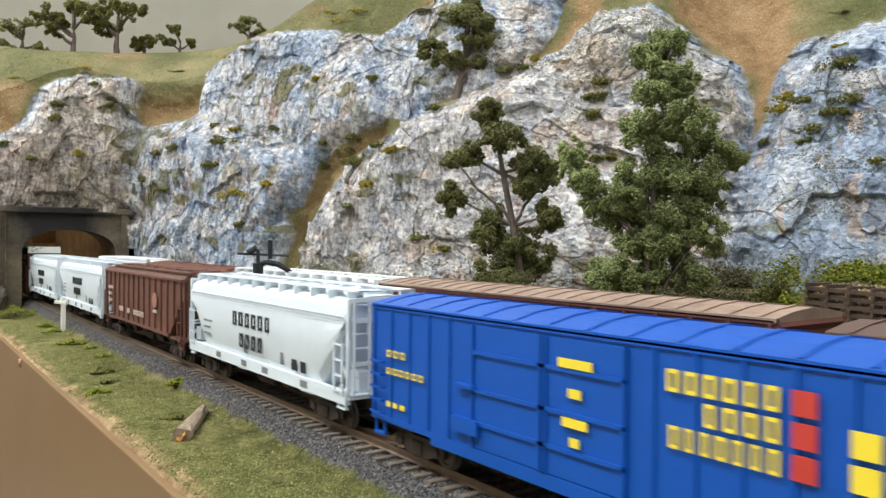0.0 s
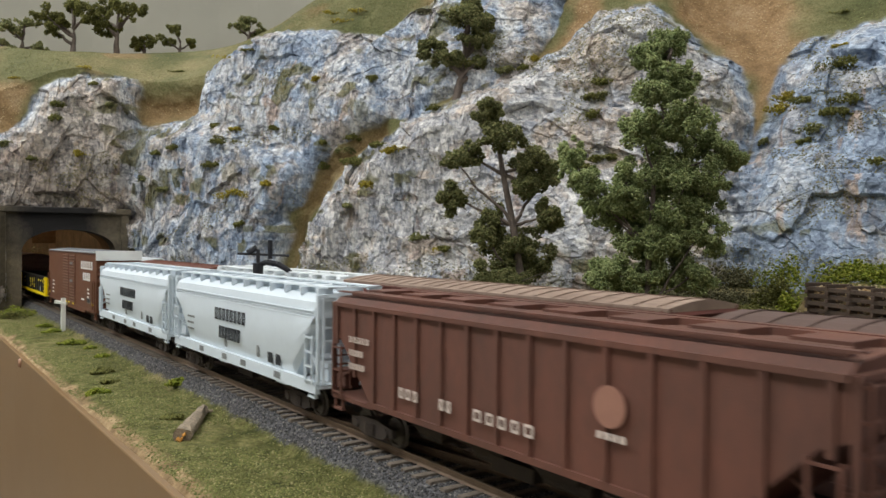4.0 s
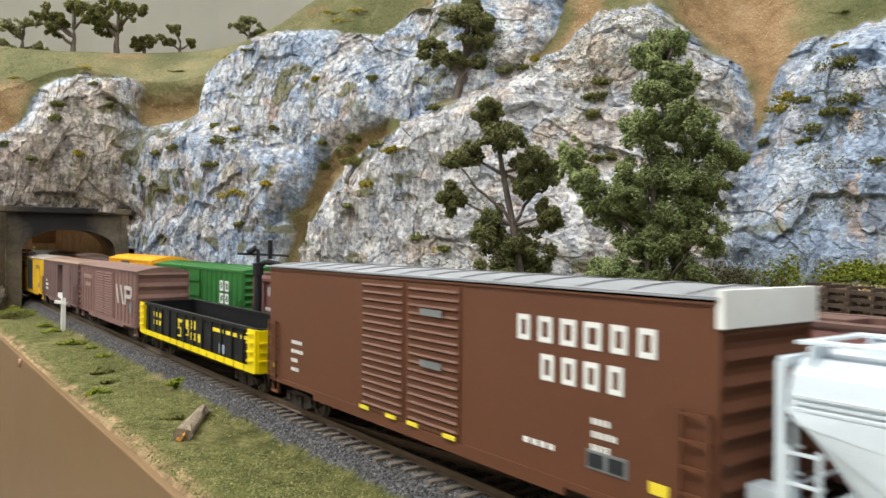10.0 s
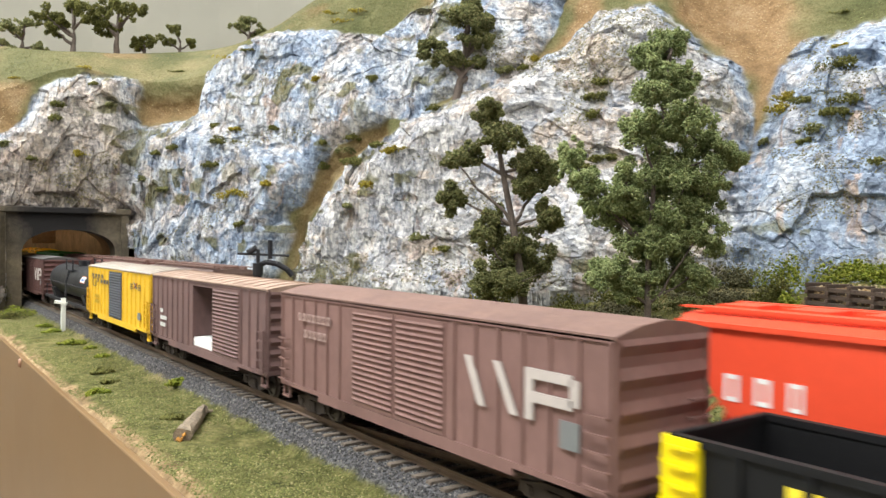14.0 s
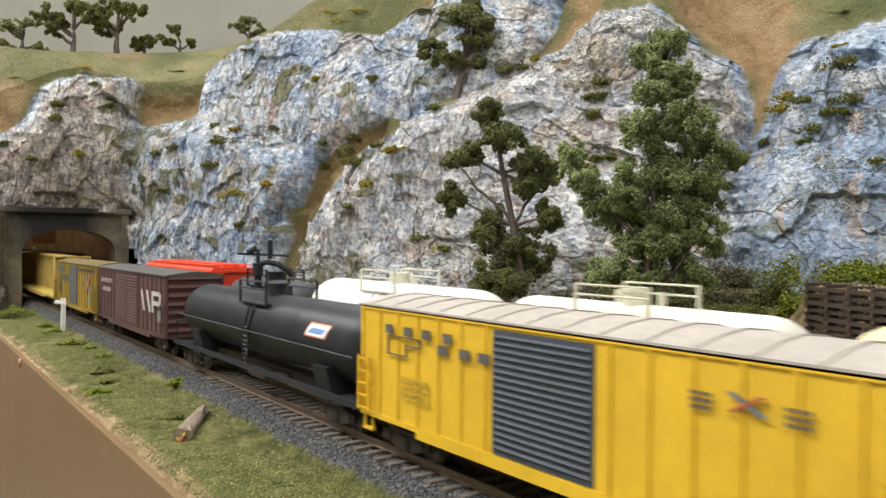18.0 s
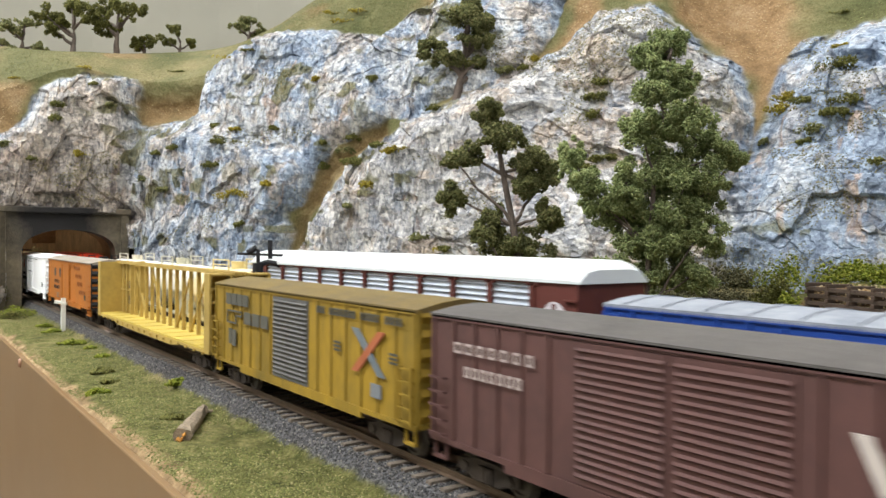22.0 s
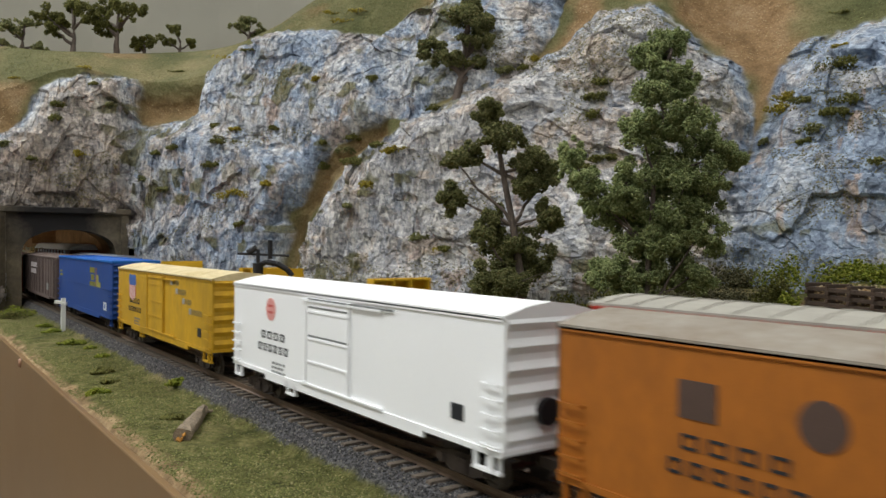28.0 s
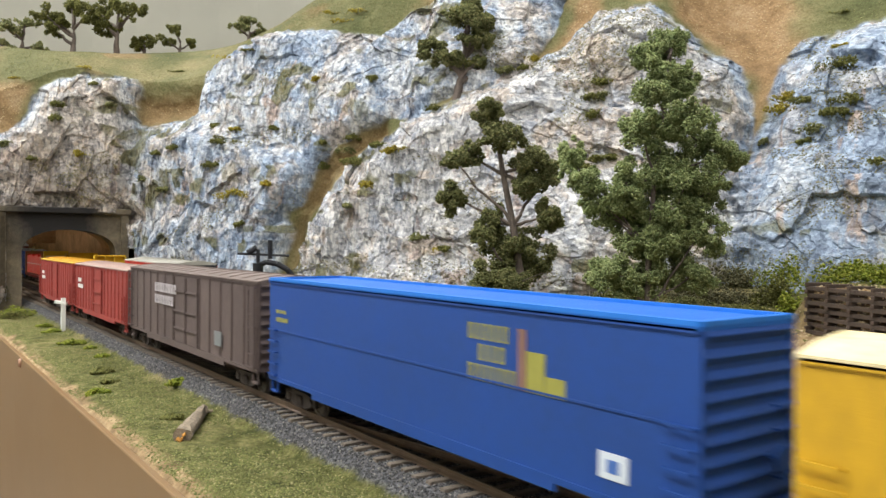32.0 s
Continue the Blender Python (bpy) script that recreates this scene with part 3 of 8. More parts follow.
# ---- rolling stock: a kit of parts in each car's own space (x along the track, z up from the rail) ----
class Soup:
    """Collects the faces of one mesh."""

    def __init__(self):
        self.v, self.f = [], []

    def box(self, x0, x1, y0, y1, z0, z1):
        n = len(self.v)
        self.v += [(x0, y0, z0), (x1, y0, z0), (x1, y1, z0), (x0, y1, z0), (x0, y0, z1), (x1, y0, z1), (x1, y1, z1), (x0, y1, z1)]
        self.f += [tuple(n + i for i in q) for q in ((3, 2, 1, 0), (4, 5, 6, 7), (0, 1, 5, 4), (1, 2, 6, 5), (2, 3, 7, 6), (3, 0, 4, 7))]
        return self

    def loft(self, sections, caps=True, closed=True):
        """Rings of the same count of points, joined one to the next."""
        n, k = len(self.v), len(sections[0])
        for s in sections:
            self.v += [tuple(p) for p in s]
        for j in range(len(sections) - 1):
            for i in range(k if closed else k - 1):
                a, b = n + j * k + i, n + j * k + (i + 1) % k
                self.f.append((a, b, b + k, a + k))
        if caps:
            self.f.append(tuple(n + i for i in range(k))[::-1])
            self.f.append(tuple(n + (len(sections) - 1) * k + i for i in range(k)))
        return self

    def prism(self, profile, x0, x1):
        """A profile of (y, z) points drawn out along x."""
        return self.loft([[(x, y, z) for y, z in profile] for x in (x0, x1)])

    def bar(self, a, b, r, n=6, r1=None):
        a, b = Vector(a), Vector(b)
        d = (b - a).normalized()
        s = d.orthogonal().normalized()
        t = d.cross(s)
        r1 = r if r1 is None else r1
        return self.loft([[p + (s * math.cos(i * math.tau / n) + t * math.sin(i * math.tau / n)) * q for i in range(n)] for p, q in ((a, r), (b, r1))])

    def mesh(self, name, mat, smooth=False):
        me = bpy.data.meshes.new(name)
        me.from_pydata(self.v, [], self.f)
        for m in (mat if isinstance(mat, list) else [mat]):
            me.materials.append(m)
        bm = bmesh.new()
        bm.from_mesh(me)
        bmesh.ops.recalc_face_normals(bm, faces=bm.faces)
        bm.to_mesh(me)
        bm.free()
        if smooth:
            me.polygons.foreach_set("use_smooth", [True] * len(me.polygons))
        return me

    def put(self, name, mat, parent=None, label="", smooth=False):
        ob = new(name, self.mesh(name, mat, smooth))
        if parent:
            ob.parent = parent
        if label:
            ob["label"] = label
        return ob


def shared(name, me, parent, x=0, y=0, z=0, rz=0, label=""):
    ob = new(name, me)
    ob.parent = parent
    ob.location, ob.rotation_euler = (x, y, z), (0, 0, radians(rz))
    if label:
        ob["label"] = label
    return ob


PAINTS = {}


def paint(rgb, rough=0.5, vary=0.10, grime=None, streak=0.0):
    """Model paint; grime is the colour of the weathering that lies over it in patches."""
    key = (rgb, rough, vary, grime, streak)
    if key not in PAINTS:
        PAINTS[key] = material("car_paint", srgb(*rgb), rough, 0, vary, 45.0, 0.12, 2600, 0.3, srgb(*grime) if grime else None, streak)
    return PAINTS[key]


BLACK = paint((34, 33, 35), 0.6, 0.2)
UNDER = paint((44, 38, 35), 0.8, 0.3, (70, 58, 48))
WHEEL = material("worn_wheel", srgb(92, 84, 78), 0.45, 0.6, 0.2, 300)
WHITE_INK = paint((232, 232, 228), 0.6, 0.05)
BLACK_INK = paint((40, 42, 46), 0.6, 0.05)
YELLOW_INK = paint((238, 214, 60), 0.6, 0.06)
RED_INK = paint((190, 62, 52), 0.6, 0.06)
BLUE_INK = paint((70, 104, 170), 0.6, 0.06)
GREY_INK = paint((120, 122, 122), 0.6, 0.06)


def truck_meshes():
    s = Soup()
    for y in (-0.0125, 0.0125):
        d = 0.0009
        s.loft([[(x, y - d, a), (x, y + d, a), (x, y + d, b), (x, y - d, b)] for x, a, b in
                ((-0.0135, 0.0042, 0.0072), (-0.0095, 0.0042, 0.0076), (-0.005, 0.0024, 0.0086), (0.005, 0.0024, 0.0086), (0.0095, 0.0042, 0.0076), (0.0135, 0.0042, 0.0072))])
        for x in (-0.0098, 0.0098):
            s.bar((x, y - 0.0016, 0.0054), (x, y + 0.0016, 0.0054), 0.0016, 8)
        for x in (-0.0018, 0.0, 0.0018):
            s.bar((x, y - np.sign(-y) * 0.0013, 0.003), (x, y - np.sign(-y) * 0.0013, 0.0072), 0.0008, 6)
    s.box(-0.003, 0.003, -0.0125, 0.0125, 0.005, 0.0082)
    frame_me = s.mesh("truck", UNDER)
    w = Soup()
    for y in (-0.0086, 0.0086):
        out = np.sign(y)
        w.loft([[(math.cos(i * math.tau / 20) * r, y + o * out, 0.0052 + math.sin(i * math.tau / 20) * r) for i in range(20)] for r, o in
                ((0.0058, -0.0008), (0.0058, -0.0003), (0.0051, 0.0), (0.0050, 0.0011), (0.0040, 0.0011), (0.0036, 0.0006), (0.0016, 0.0006), (0.0012, 0.0012))])
    w.bar((0, -0.0086, 0.0052), (0, 0.0086, 0.0052), 0.0012, 8)
    return frame_me, w.mesh("wheelset", WHEEL)


TRUCK_ME, WHEEL_ME = truck_meshes()
_s = Soup().box(-0.002, 0.007, -0.0016, 0.0016, 0.0074, 0.0104).box(0.006, 0.0095, -0.0024, 0.0010, 0.0070, 0.0108).box(0.0085, 0.0105, 0.0, 0.0022, 0.0072, 0.0106)
COUPLER_ME = _s.mesh("coupler", UNDER)


def running_gear(car, L, inset=0.022, sill=0.0):
    for s in (-1, 1):
        t = shared("truck", TRUCK_ME, car, s * (L / 2 - inset))
        for d in (-0.0098, 0.0098):
            shared("wheelset", WHEEL_ME, t, d)
        shared("coupler", COUPLER_ME, car, s * (L / 2 - 0.001), 0, 0, 0 if s > 0 else 180)


def center_sill(car, L, z=0.0095):
    Soup().box(-L / 2 + 0.004, L / 2 - 0.004, -0.004, 0.004, z - 0.001, z + 0.003).put("center_sill", UNDER, car)
    g = Soup()
    g.box(-0.012, 0.006, -0.009, -0.003, z - 0.0035, z + 0.0005)
    g.bar((0.012, -0.006, z - 0.001), (0.026, -0.006, z - 0.001), 0.0022, 10)
    g.bar((-0.03, 0.006, z - 0.0012), (-0.012, 0.006, z - 0.0012), 0.0018, 10)
    g.put("brake_gear", UNDER, car)


def ladder_mesh(width, rungs, z0, z1, mat, stiles=True, depth=0.0011):
    """Rungs on the near side, standing off the wall at y = 0."""
    s = Soup()
    for i in range(rungs):
        z = z0 + (z1 - z0) * i / max(1, rungs - 1)
        s.box(-width / 2, width / 2, -depth - 0.0005, -depth, z - 0.0003, z + 0.0003)
        for x in (-width / 2, width / 2):
            s.box(x - 0.0003, x + 0.0003, -depth, 0.0, z - 0.0003, z + 0.0003)
    if stiles:
        for x in (-width / 2, width / 2):
            s.box(x - 0.0004, x + 0.0004, -depth - 0.0006, -depth + 0.0001, z0 - 0.001, z1 + 0.001)
    return s.mesh("ladder", mat)


def step_mesh(mat):
    s = Soup()
    for x in (-0.0026, 0.0026):
        s.box(x - 0.0004, x + 0.0004, -0.0004, 0.0004, -0.0052, 0.0)
    s.box(-0.0030, 0.0030, -0.0008, 0.0008, -0.0056, -0.0048)
    return s.mesh("step", mat)


def writing(car, y, x0, z0, width, height, count, mat, name="lettering", seed=1, solid=False, out=0.00012):
    """A word as a row of plain open blocks in its size and colour, each with the weight of a painted character."""
    rnd = random.Random(seed)
    s = Soup()
    pitch = width / count
    for i in range(count):
        w = pitch * (0.9 if solid else rnd.uniform(0.54, 0.68))
        x = x0 + i * pitch + (pitch - w) / 2
        t = min(0.28 * w, 0.20 * height)
        if solid or height < 0.0019:
            s.box(x, x + w, y - out, y + 0.0002, z0, z0 + height)
            continue
        s.box(x, x + t, y - out, y + 0.0002, z0, z0 + height).box(x + w - t, x + w, y - out, y + 0.0002, z0, z0 + height)
        s.box(x + t, x + w - t, y - out, y + 0.0002, z0, z0 + t).box(x + t, x + w - t, y - out, y + 0.0002, z0 + height - t, z0 + height)
    return s.put(name, mat, car)


def plate(car, y, x0, x1, z0, z1, mat, name="marking", out=0.00012):
    return Soup().box(x0, x1, y - out, y + 0.0002, z0, z1).put(name, mat, car)


def disc(car, y, x, z, r, mat, name="emblem", out=0.00014, n=20):
    return Soup().loft([[(x + math.cos(i * math.tau / n) * r, yy, z + math.sin(i * math.tau / n) * r) for i in range(n)] for yy in (y - out, y + 0.0002)]).put(name, mat, car)


HW = 0.0168   # half the width of a car body


def roof_profile(hw, z, rise, eave=0.0005):
    return [(-hw - eave, z - 0.0009), (-hw - eave, z + 0.0002), (-hw * 0.5, z + rise * 0.72), (0, z + rise), (hw * 0.5, z + rise * 0.72), (hw + eave, z + 0.0002), (hw + eave, z - 0.0009)]


def boxcar(kind, label, L, side, roof, z0=0.0118, z1=0.0485, end=None, ribs=0, rib_gap=None, doors=(), door_style="ribbed", door_paint=None,
           end_ribs=8, ladder="full", roof_ribs=14, rise=0.0024, posts=(), base_rail=True, group="", smooth_panel=False, open_door=None, under_door=None):
    """A box car: sheathed body, peaked roof with seam caps, corrugated ends, doors, ladders, steps, trucks and couplers."""
    car = tagged(new(kind), label, "freight car", group)
    end = end or side
    h = L / 2
    s = Soup()
    prof = [(-HW, z0 + 0.0004), (-HW + 0.0004, z0), (HW - 0.0004, z0), (HW, z0 + 0.0004), (HW, z1), (-HW, z1)]
    if open_door:
        a, b = open_door
        s.prism(prof, -h, a)
        s.prism(prof, b, h)
        s.box(a, b, HW - 0.001, HW, z0, z1)
        s.box(a, b, -HW, HW, z0, z0 + 0.002)
        s.box(a, b, -HW, HW, z1 - 0.003, z1)
    else:
        s.prism(prof, -h, h)
    spans = [(d0 - 0.001, d1 + 0.001) for d0, d1 in doors + ((open_door,) if open_door else ())]
    rib_xs = []
    if ribs:
        for i in range(ribs):
            x = -h + 0.0012 + (L - 0.0024) * i / (ribs - 1)
            if any(a - 0.0006 < x < b + 0.0006 for a, b in spans):
                continue
            rib_xs.append(x)
    if base_rail:
        for y in (-1, 1):
            ya, yb = sorted((y * (HW - 0.0006), y * (HW + 0.0005)))
            Soup().box(-h, h, ya, yb, z1 - 0.0014, z1 - 0.0004).put("top_rail", side, car)
            Soup().box(-h, h, ya, yb, z0 - 0.0006, z0 + 0.0010).put("bottom_rail", side, car)
            Soup().box(-h * 0.62, h * 0.62, ya, yb, z0 - 0.0026, z0 - 0.0006).put("side_sill", side, car)
    s.put("body", side, car)
    rib_me = Soup().loft([[(-0.00075, 0, z), (-0.0004, -0.0007, z), (0.0004, -0.0007, z), (0.00075, 0, z)] for z in (z0 + 0.0012, z1 - 0.0012)]).mesh("side_post", side)
    for x in rib_xs:
        shared("side_post", rib_me, car, x, -HW)
        shared("side_post", rib_me, car, x, HW, 0, 180)
    er = 0.42 * (z1 - z0 - 0.006) / max(1, end_ribs)
    end_me = Soup().loft([[(0, y, -er), (0.0011, y * 0.985, 0), (0, y, er)] for y in (-HW + 0.0009, HW - 0.0009)]).mesh("end_rib", end)
    for e in (-1, 1):
        q = Soup()
        q.box(min(e * h, e * (h + 0.0009)), max(e * h, e * (h + 0.0009)), -HW, HW, z0, z0 + 0.0014)
        for y in (-HW, HW - 0.0009):
            q.box(min(e * h, e * (h + 0.0006)), max(e * h, e * (h + 0.0006)), y, y + 0.0009, z0, z1)
        panel = q.put("end_panel", end, car)
        for i in range(end_ribs):
            shared("end_rib", end_me, panel, e * h, 0, z0 + 0.004 + (z1 - z0 - 0.006) * i / max(1, end_ribs - 1), 0 if e > 0 else 180)
        if e > 0:
            q = Soup()
            q.loft([[(h + 0.0036, 0.007 + math.cos(i * math.tau / 14) * r, z0 + 0.012 + math.sin(i * math.tau / 14) * r) for i in range(14)] for r in (0.0024, 0.0030)] +
                   [[(h + 0.0042, 0.007 + math.cos(i * math.tau / 14) * 0.0030, z0 + 0.012 + math.sin(i * math.tau / 14) * 0.0030) for i in range(14)]])
            q.bar((h, 0.007, z0 + 0.012), (h + 0.004, 0.007, z0 + 0.012), 0.0006)
            q.put("brake_wheel", end, car)
    r = Soup().prism(roof_profile(HW, z1, rise), -h - 0.0005, h + 0.0005)
    top = r.put("roof", roof, car)
    if roof_ribs:
        seam_me = Soup().prism([(y * 0.985, z + 0.0004) for y, z in roof_profile(HW, z1, rise)[1:-1]], -0.0006, 0.0006).mesh("roof_seam", roof)
    for i in range(roof_ribs):
        shared("roof_seam", seam_me, top, -h + L * (i + 0.5) / roof_ribs)
    for k, (d0, d1) in enumerate(doors):
        q, bars = Soup(), []
        for y in (-1,):
            ya, yb = sorted((y * (HW - 0.0002), y * (HW + 0.0007)))
            zt = z1 - 0.0022
            if door_style == "plug":
                q.box(d0, d1, ya, yb, z0 + 0.0014, zt)
            else:
                q.box(d0, d1, ya + 0.0003, yb, z0 + 0.0014, zt)
            if door_style == "ribbed":
                slat_me = Soup().loft([[(x, -HW - 0.0003, -0.0007), (x, -HW - 0.0010, 0), (x, -HW - 0.0003, 0.0007)] for x in (d0 + 0.001, d1 - 0.001)]).mesh("door_slat", door_paint or side)
            elif door_style == "panel":
                for z in (0.22, 0.46, 0.74):
                    zz = z0 + (z1 - z0) * z
                    bars.append(Soup().box(d0, d1, -HW - 0.0011, -HW - 0.0004, zz - 0.0005, zz + 0.0005))
                for x in (d0, d1 - 0.0009):
                    bars.append(Soup().box(x, x + 0.0009, -HW - 0.0011, -HW, z0 + 0.0014, zt))
            elif door_style == "plug":
                for x in np.linspace(d0 + 0.0006, d1 - 0.0006, 2):
                    bars.append(Soup().bar((x, -HW - 0.0011, z0 + 0.002), (x, -HW - 0.0011, zt), 0.0003, 6))
                for z in (0.28, 0.52, 0.80):
                    zz = z0 + (z1 - z0) * z
                    bars.append(Soup().box(d0 + 0.001, d1 - 0.001, -HW - 0.0010, -HW - 0.0004, zz - 0.0004, zz + 0.0004))
        leaf = q.put("door", door_paint or side, car)
        for bar in bars:
            bar.put("door_bar", door_paint or side, leaf)
        if door_style == "ribbed":
            for i in range(17):
                shared("door_slat", slat_me, leaf, 0, 0, z0 + 0.0032 + (z1 - 0.0022 - z0 - 0.005) * i / 16)
        if door_style == "plug":
            m = 0.62 * (d1 - d0)
            for zz in (z1 - 0.0036, z0 + 0.0012):
                Soup().box(d0 - m * 0.2, d1 + m, -HW - 0.0012, -HW, zz, zz + 0.0007).put("door_track", door_paint or side, car)
    if ladder:
        top = z1 - 0.003 if ladder == "full" else z0 + 0.5 * (z1 - z0)
        n = 7 if ladder == "full" else 5
        lm = ladder_mesh(0.0068, n, z0 + 0.002, top, side, stiles=ladder != "grab")
        lm2 = ladder_mesh(0.0068, 5 if ladder != "full" else 6, z0 + 0.002, z0 + 0.55 * (z1 - z0), end, stiles=ladder != "grab")
        sm = step_mesh(side)
        for e in (-1, 1):
            shared("ladder", lm, car, e * (h - 0.0044), -HW - (0.0004 if ribs else 0))
            shared("ladder", lm, car, e * (h - 0.0044), HW + (0.0004 if ribs else 0), 0, 180)
            shared("end_ladder", lm2, car, e * (h + 0.0006), -e * (HW - 0.0046) * (1 if e < 0 else -1), 0, 90 * e)
            for y in (-1, 1):
                shared("step", sm, car, e * (h - 0.0042), y * (HW - 0.0006), z0)
    center_sill(car, L)
    running_gear(car, L)
    return car


def hopper_end_frame(car, L, z_sill, z_top, mat, rungs=7):
    """Corner posts, ladders and platform of a covered hopper."""
    h = L / 2
    lm = ladder_mesh(0.0062, rungs, z_sill + 0.001, z_top - 0.003, mat)
    half = ladder_mesh(0.0060, max(3, rungs - 3), z_sill + 0.001, z_sill + 0.5 * (z_top - z_sill), mat)
    sm = step_mesh(mat)
    for e in (-1, 1):
        s = Soup()
        for y in (-1, 1):
            s.box(e * h - 0.0007, e * h + 0.0007, y * 0.0160 - 0.0006, y * 0.0160 + 0.0006, z_sill, z_top - 0.001)
            s.bar((e * (h - 0.0004), y * 0.0155, z_sill + 0.004), (e * (h - 0.026), y * 0.010, z_top - 0.014), 0.0004)
        s.box(e * h - 0.0008, e * h + 0.0008, -0.0160, 0.0160, z_top - 0.0022, z_top - 0.0008)
        s.bar((e * h, -0.016, z_sill + 0.010), (e * h, 0.016, z_sill + 0.010), 0.0004)
        s.put("end_frame", mat, car)
        Soup().box(min(e * (h - 0.028), e * (h + 0.001)), max(e * (h - 0.028), e * (h + 0.001)), -0.0162, 0.0162, z_sill - 0.0018, z_sill - 0.0004).put("end_platform", mat, car)
        q = Soup().bar((e * (h - 0.012), 0.004, z_sill + 0.004), (e * (h - 0.003), 0.004, z_sill + 0.004), 0.0026, 12).box(e * h - 0.011, e * h - 0.003, -0.010, -0.004, z_sill, z_sill + 0.007)
        q.put("brake_equipment", mat, car)
        for y in (-1, 1):
            shared("ladder", half, car, e * (h - 0.0048), y * 0.0162, 0, 0 if y < 0 else 180)
            shared("step", sm, car, e * (h - 0.0040), y * 0.0160, z_sill)
        shared("end_ladder", lm, car, e * (h + 0.0004), -0.0115, 0, 90 * e)


def outlets(car, L, mat, z0, bays=3, drop=0.0055, width=0.012):
    for i in range(bays):
        x = (i - (bays - 1) / 2) * L * 0.62 / bays
        Soup().loft([[(x - a, -b, z), (x + a, -b, z), (x + a, b, z), (x - a, b, z)] for a, b, z in ((L * 0.27 / bays, width, z0 + 0.001), (0.006, 0.008, z0 - drop), (0.006, 0.008, z0 - drop - 0.0012))]).put("outlet_gate", mat, car)


def round_hopper(label, L, side, group="", sill_paint=None):
    """A covered hopper with bulged smooth sides, a sill band, roof walk and hatch line."""
    car = tagged(new("covered_hopper"), label, "freight car", group)
    h, zs = L / 2, 0.0150
    ring = [(-0.0148, 0.0150), (-0.0164, 0.0200), (-0.0172, 0.0270), (-0.0174, 0.0350), (-0.0170, 0.0405), (-0.0166, 0.0412), (-0.0166, 0.0432), (-0.0158, 0.0462), (-0.0120, 0.0488), (-0.006, 0.0496), (0, 0.0498)]
    ring = ring + [(-y, z) for y, z in ring[-2::-1]]
    sect = []
    for x, low in ((-h + 0.0015, 0.0400), (-h + 0.004, 0.0375), (-h + 0.022, 0.0150), (h - 0.022, 0.0150), (h - 0.004, 0.0375), (h - 0.0015, 0.0400)):
        sect.append([(x, y, max(z, low)) for y, z in ring])
    hull = Soup().loft(sect).put("body", side, car, smooth=True)
    hull.data.set_sharp_from_angle(angle=radians(24))
    for y in (-1, 1):
        ya, yb = sorted((y * 0.0150, y * 0.0171))
        Soup().box(-h, h, ya, yb, zs - 0.0036, zs + 0.0012).put("side_sill", sill_paint or side, car)
        s = Soup()
        for zz in (0.0400, 0.0412, 0.0424):
            s.box(-h + 0.0025, h - 0.0025, *sorted((y * 0.0164, y * 0.0172)), zz, zz + 0.0005)
        s.put("side_rail", side, car)
        s = Soup().box(-h, h, *sorted((y * 0.0078, y * 0.0122)), 0.0514, 0.0519)
        walk_ob = s.put("roof_walk", side, car)
        n = 12
        for i in range(n):
            x = -h + 0.004 + (L - 0.008) * i / (n - 1)
            Soup().box(x - 0.0004, x + 0.0004, *sorted((y * 0.0078, y * 0.0142)), 0.0480, 0.0513).put("bracket", side, walk_ob)
    s = Soup().box(-h + 0.008, h - 0.008, -0.0045, 0.0045, 0.0494, 0.0512)
    for i in range(9):
        x = -h + 0.016 + (L - 0.032) * i / 8
        s.box(x - 0.0006, x + 0.0006, -0.0050, 0.0050, 0.0494, 0.0517)
    s.put("hatch_cover", side, car)
    for e in (-1, 1):
        Soup().box(*sorted((e * (h - 0.002), e * h)), -0.0120, 0.0120, 0.0512, 0.0518).put("cross_walk", side, car)
    hopper_end_frame(car, L, zs, 0.0500, side)
    outlets(car, L, side, 0.0135)
    center_sill(car, L, 0.0085)
    running_gear(car, L)
    return car


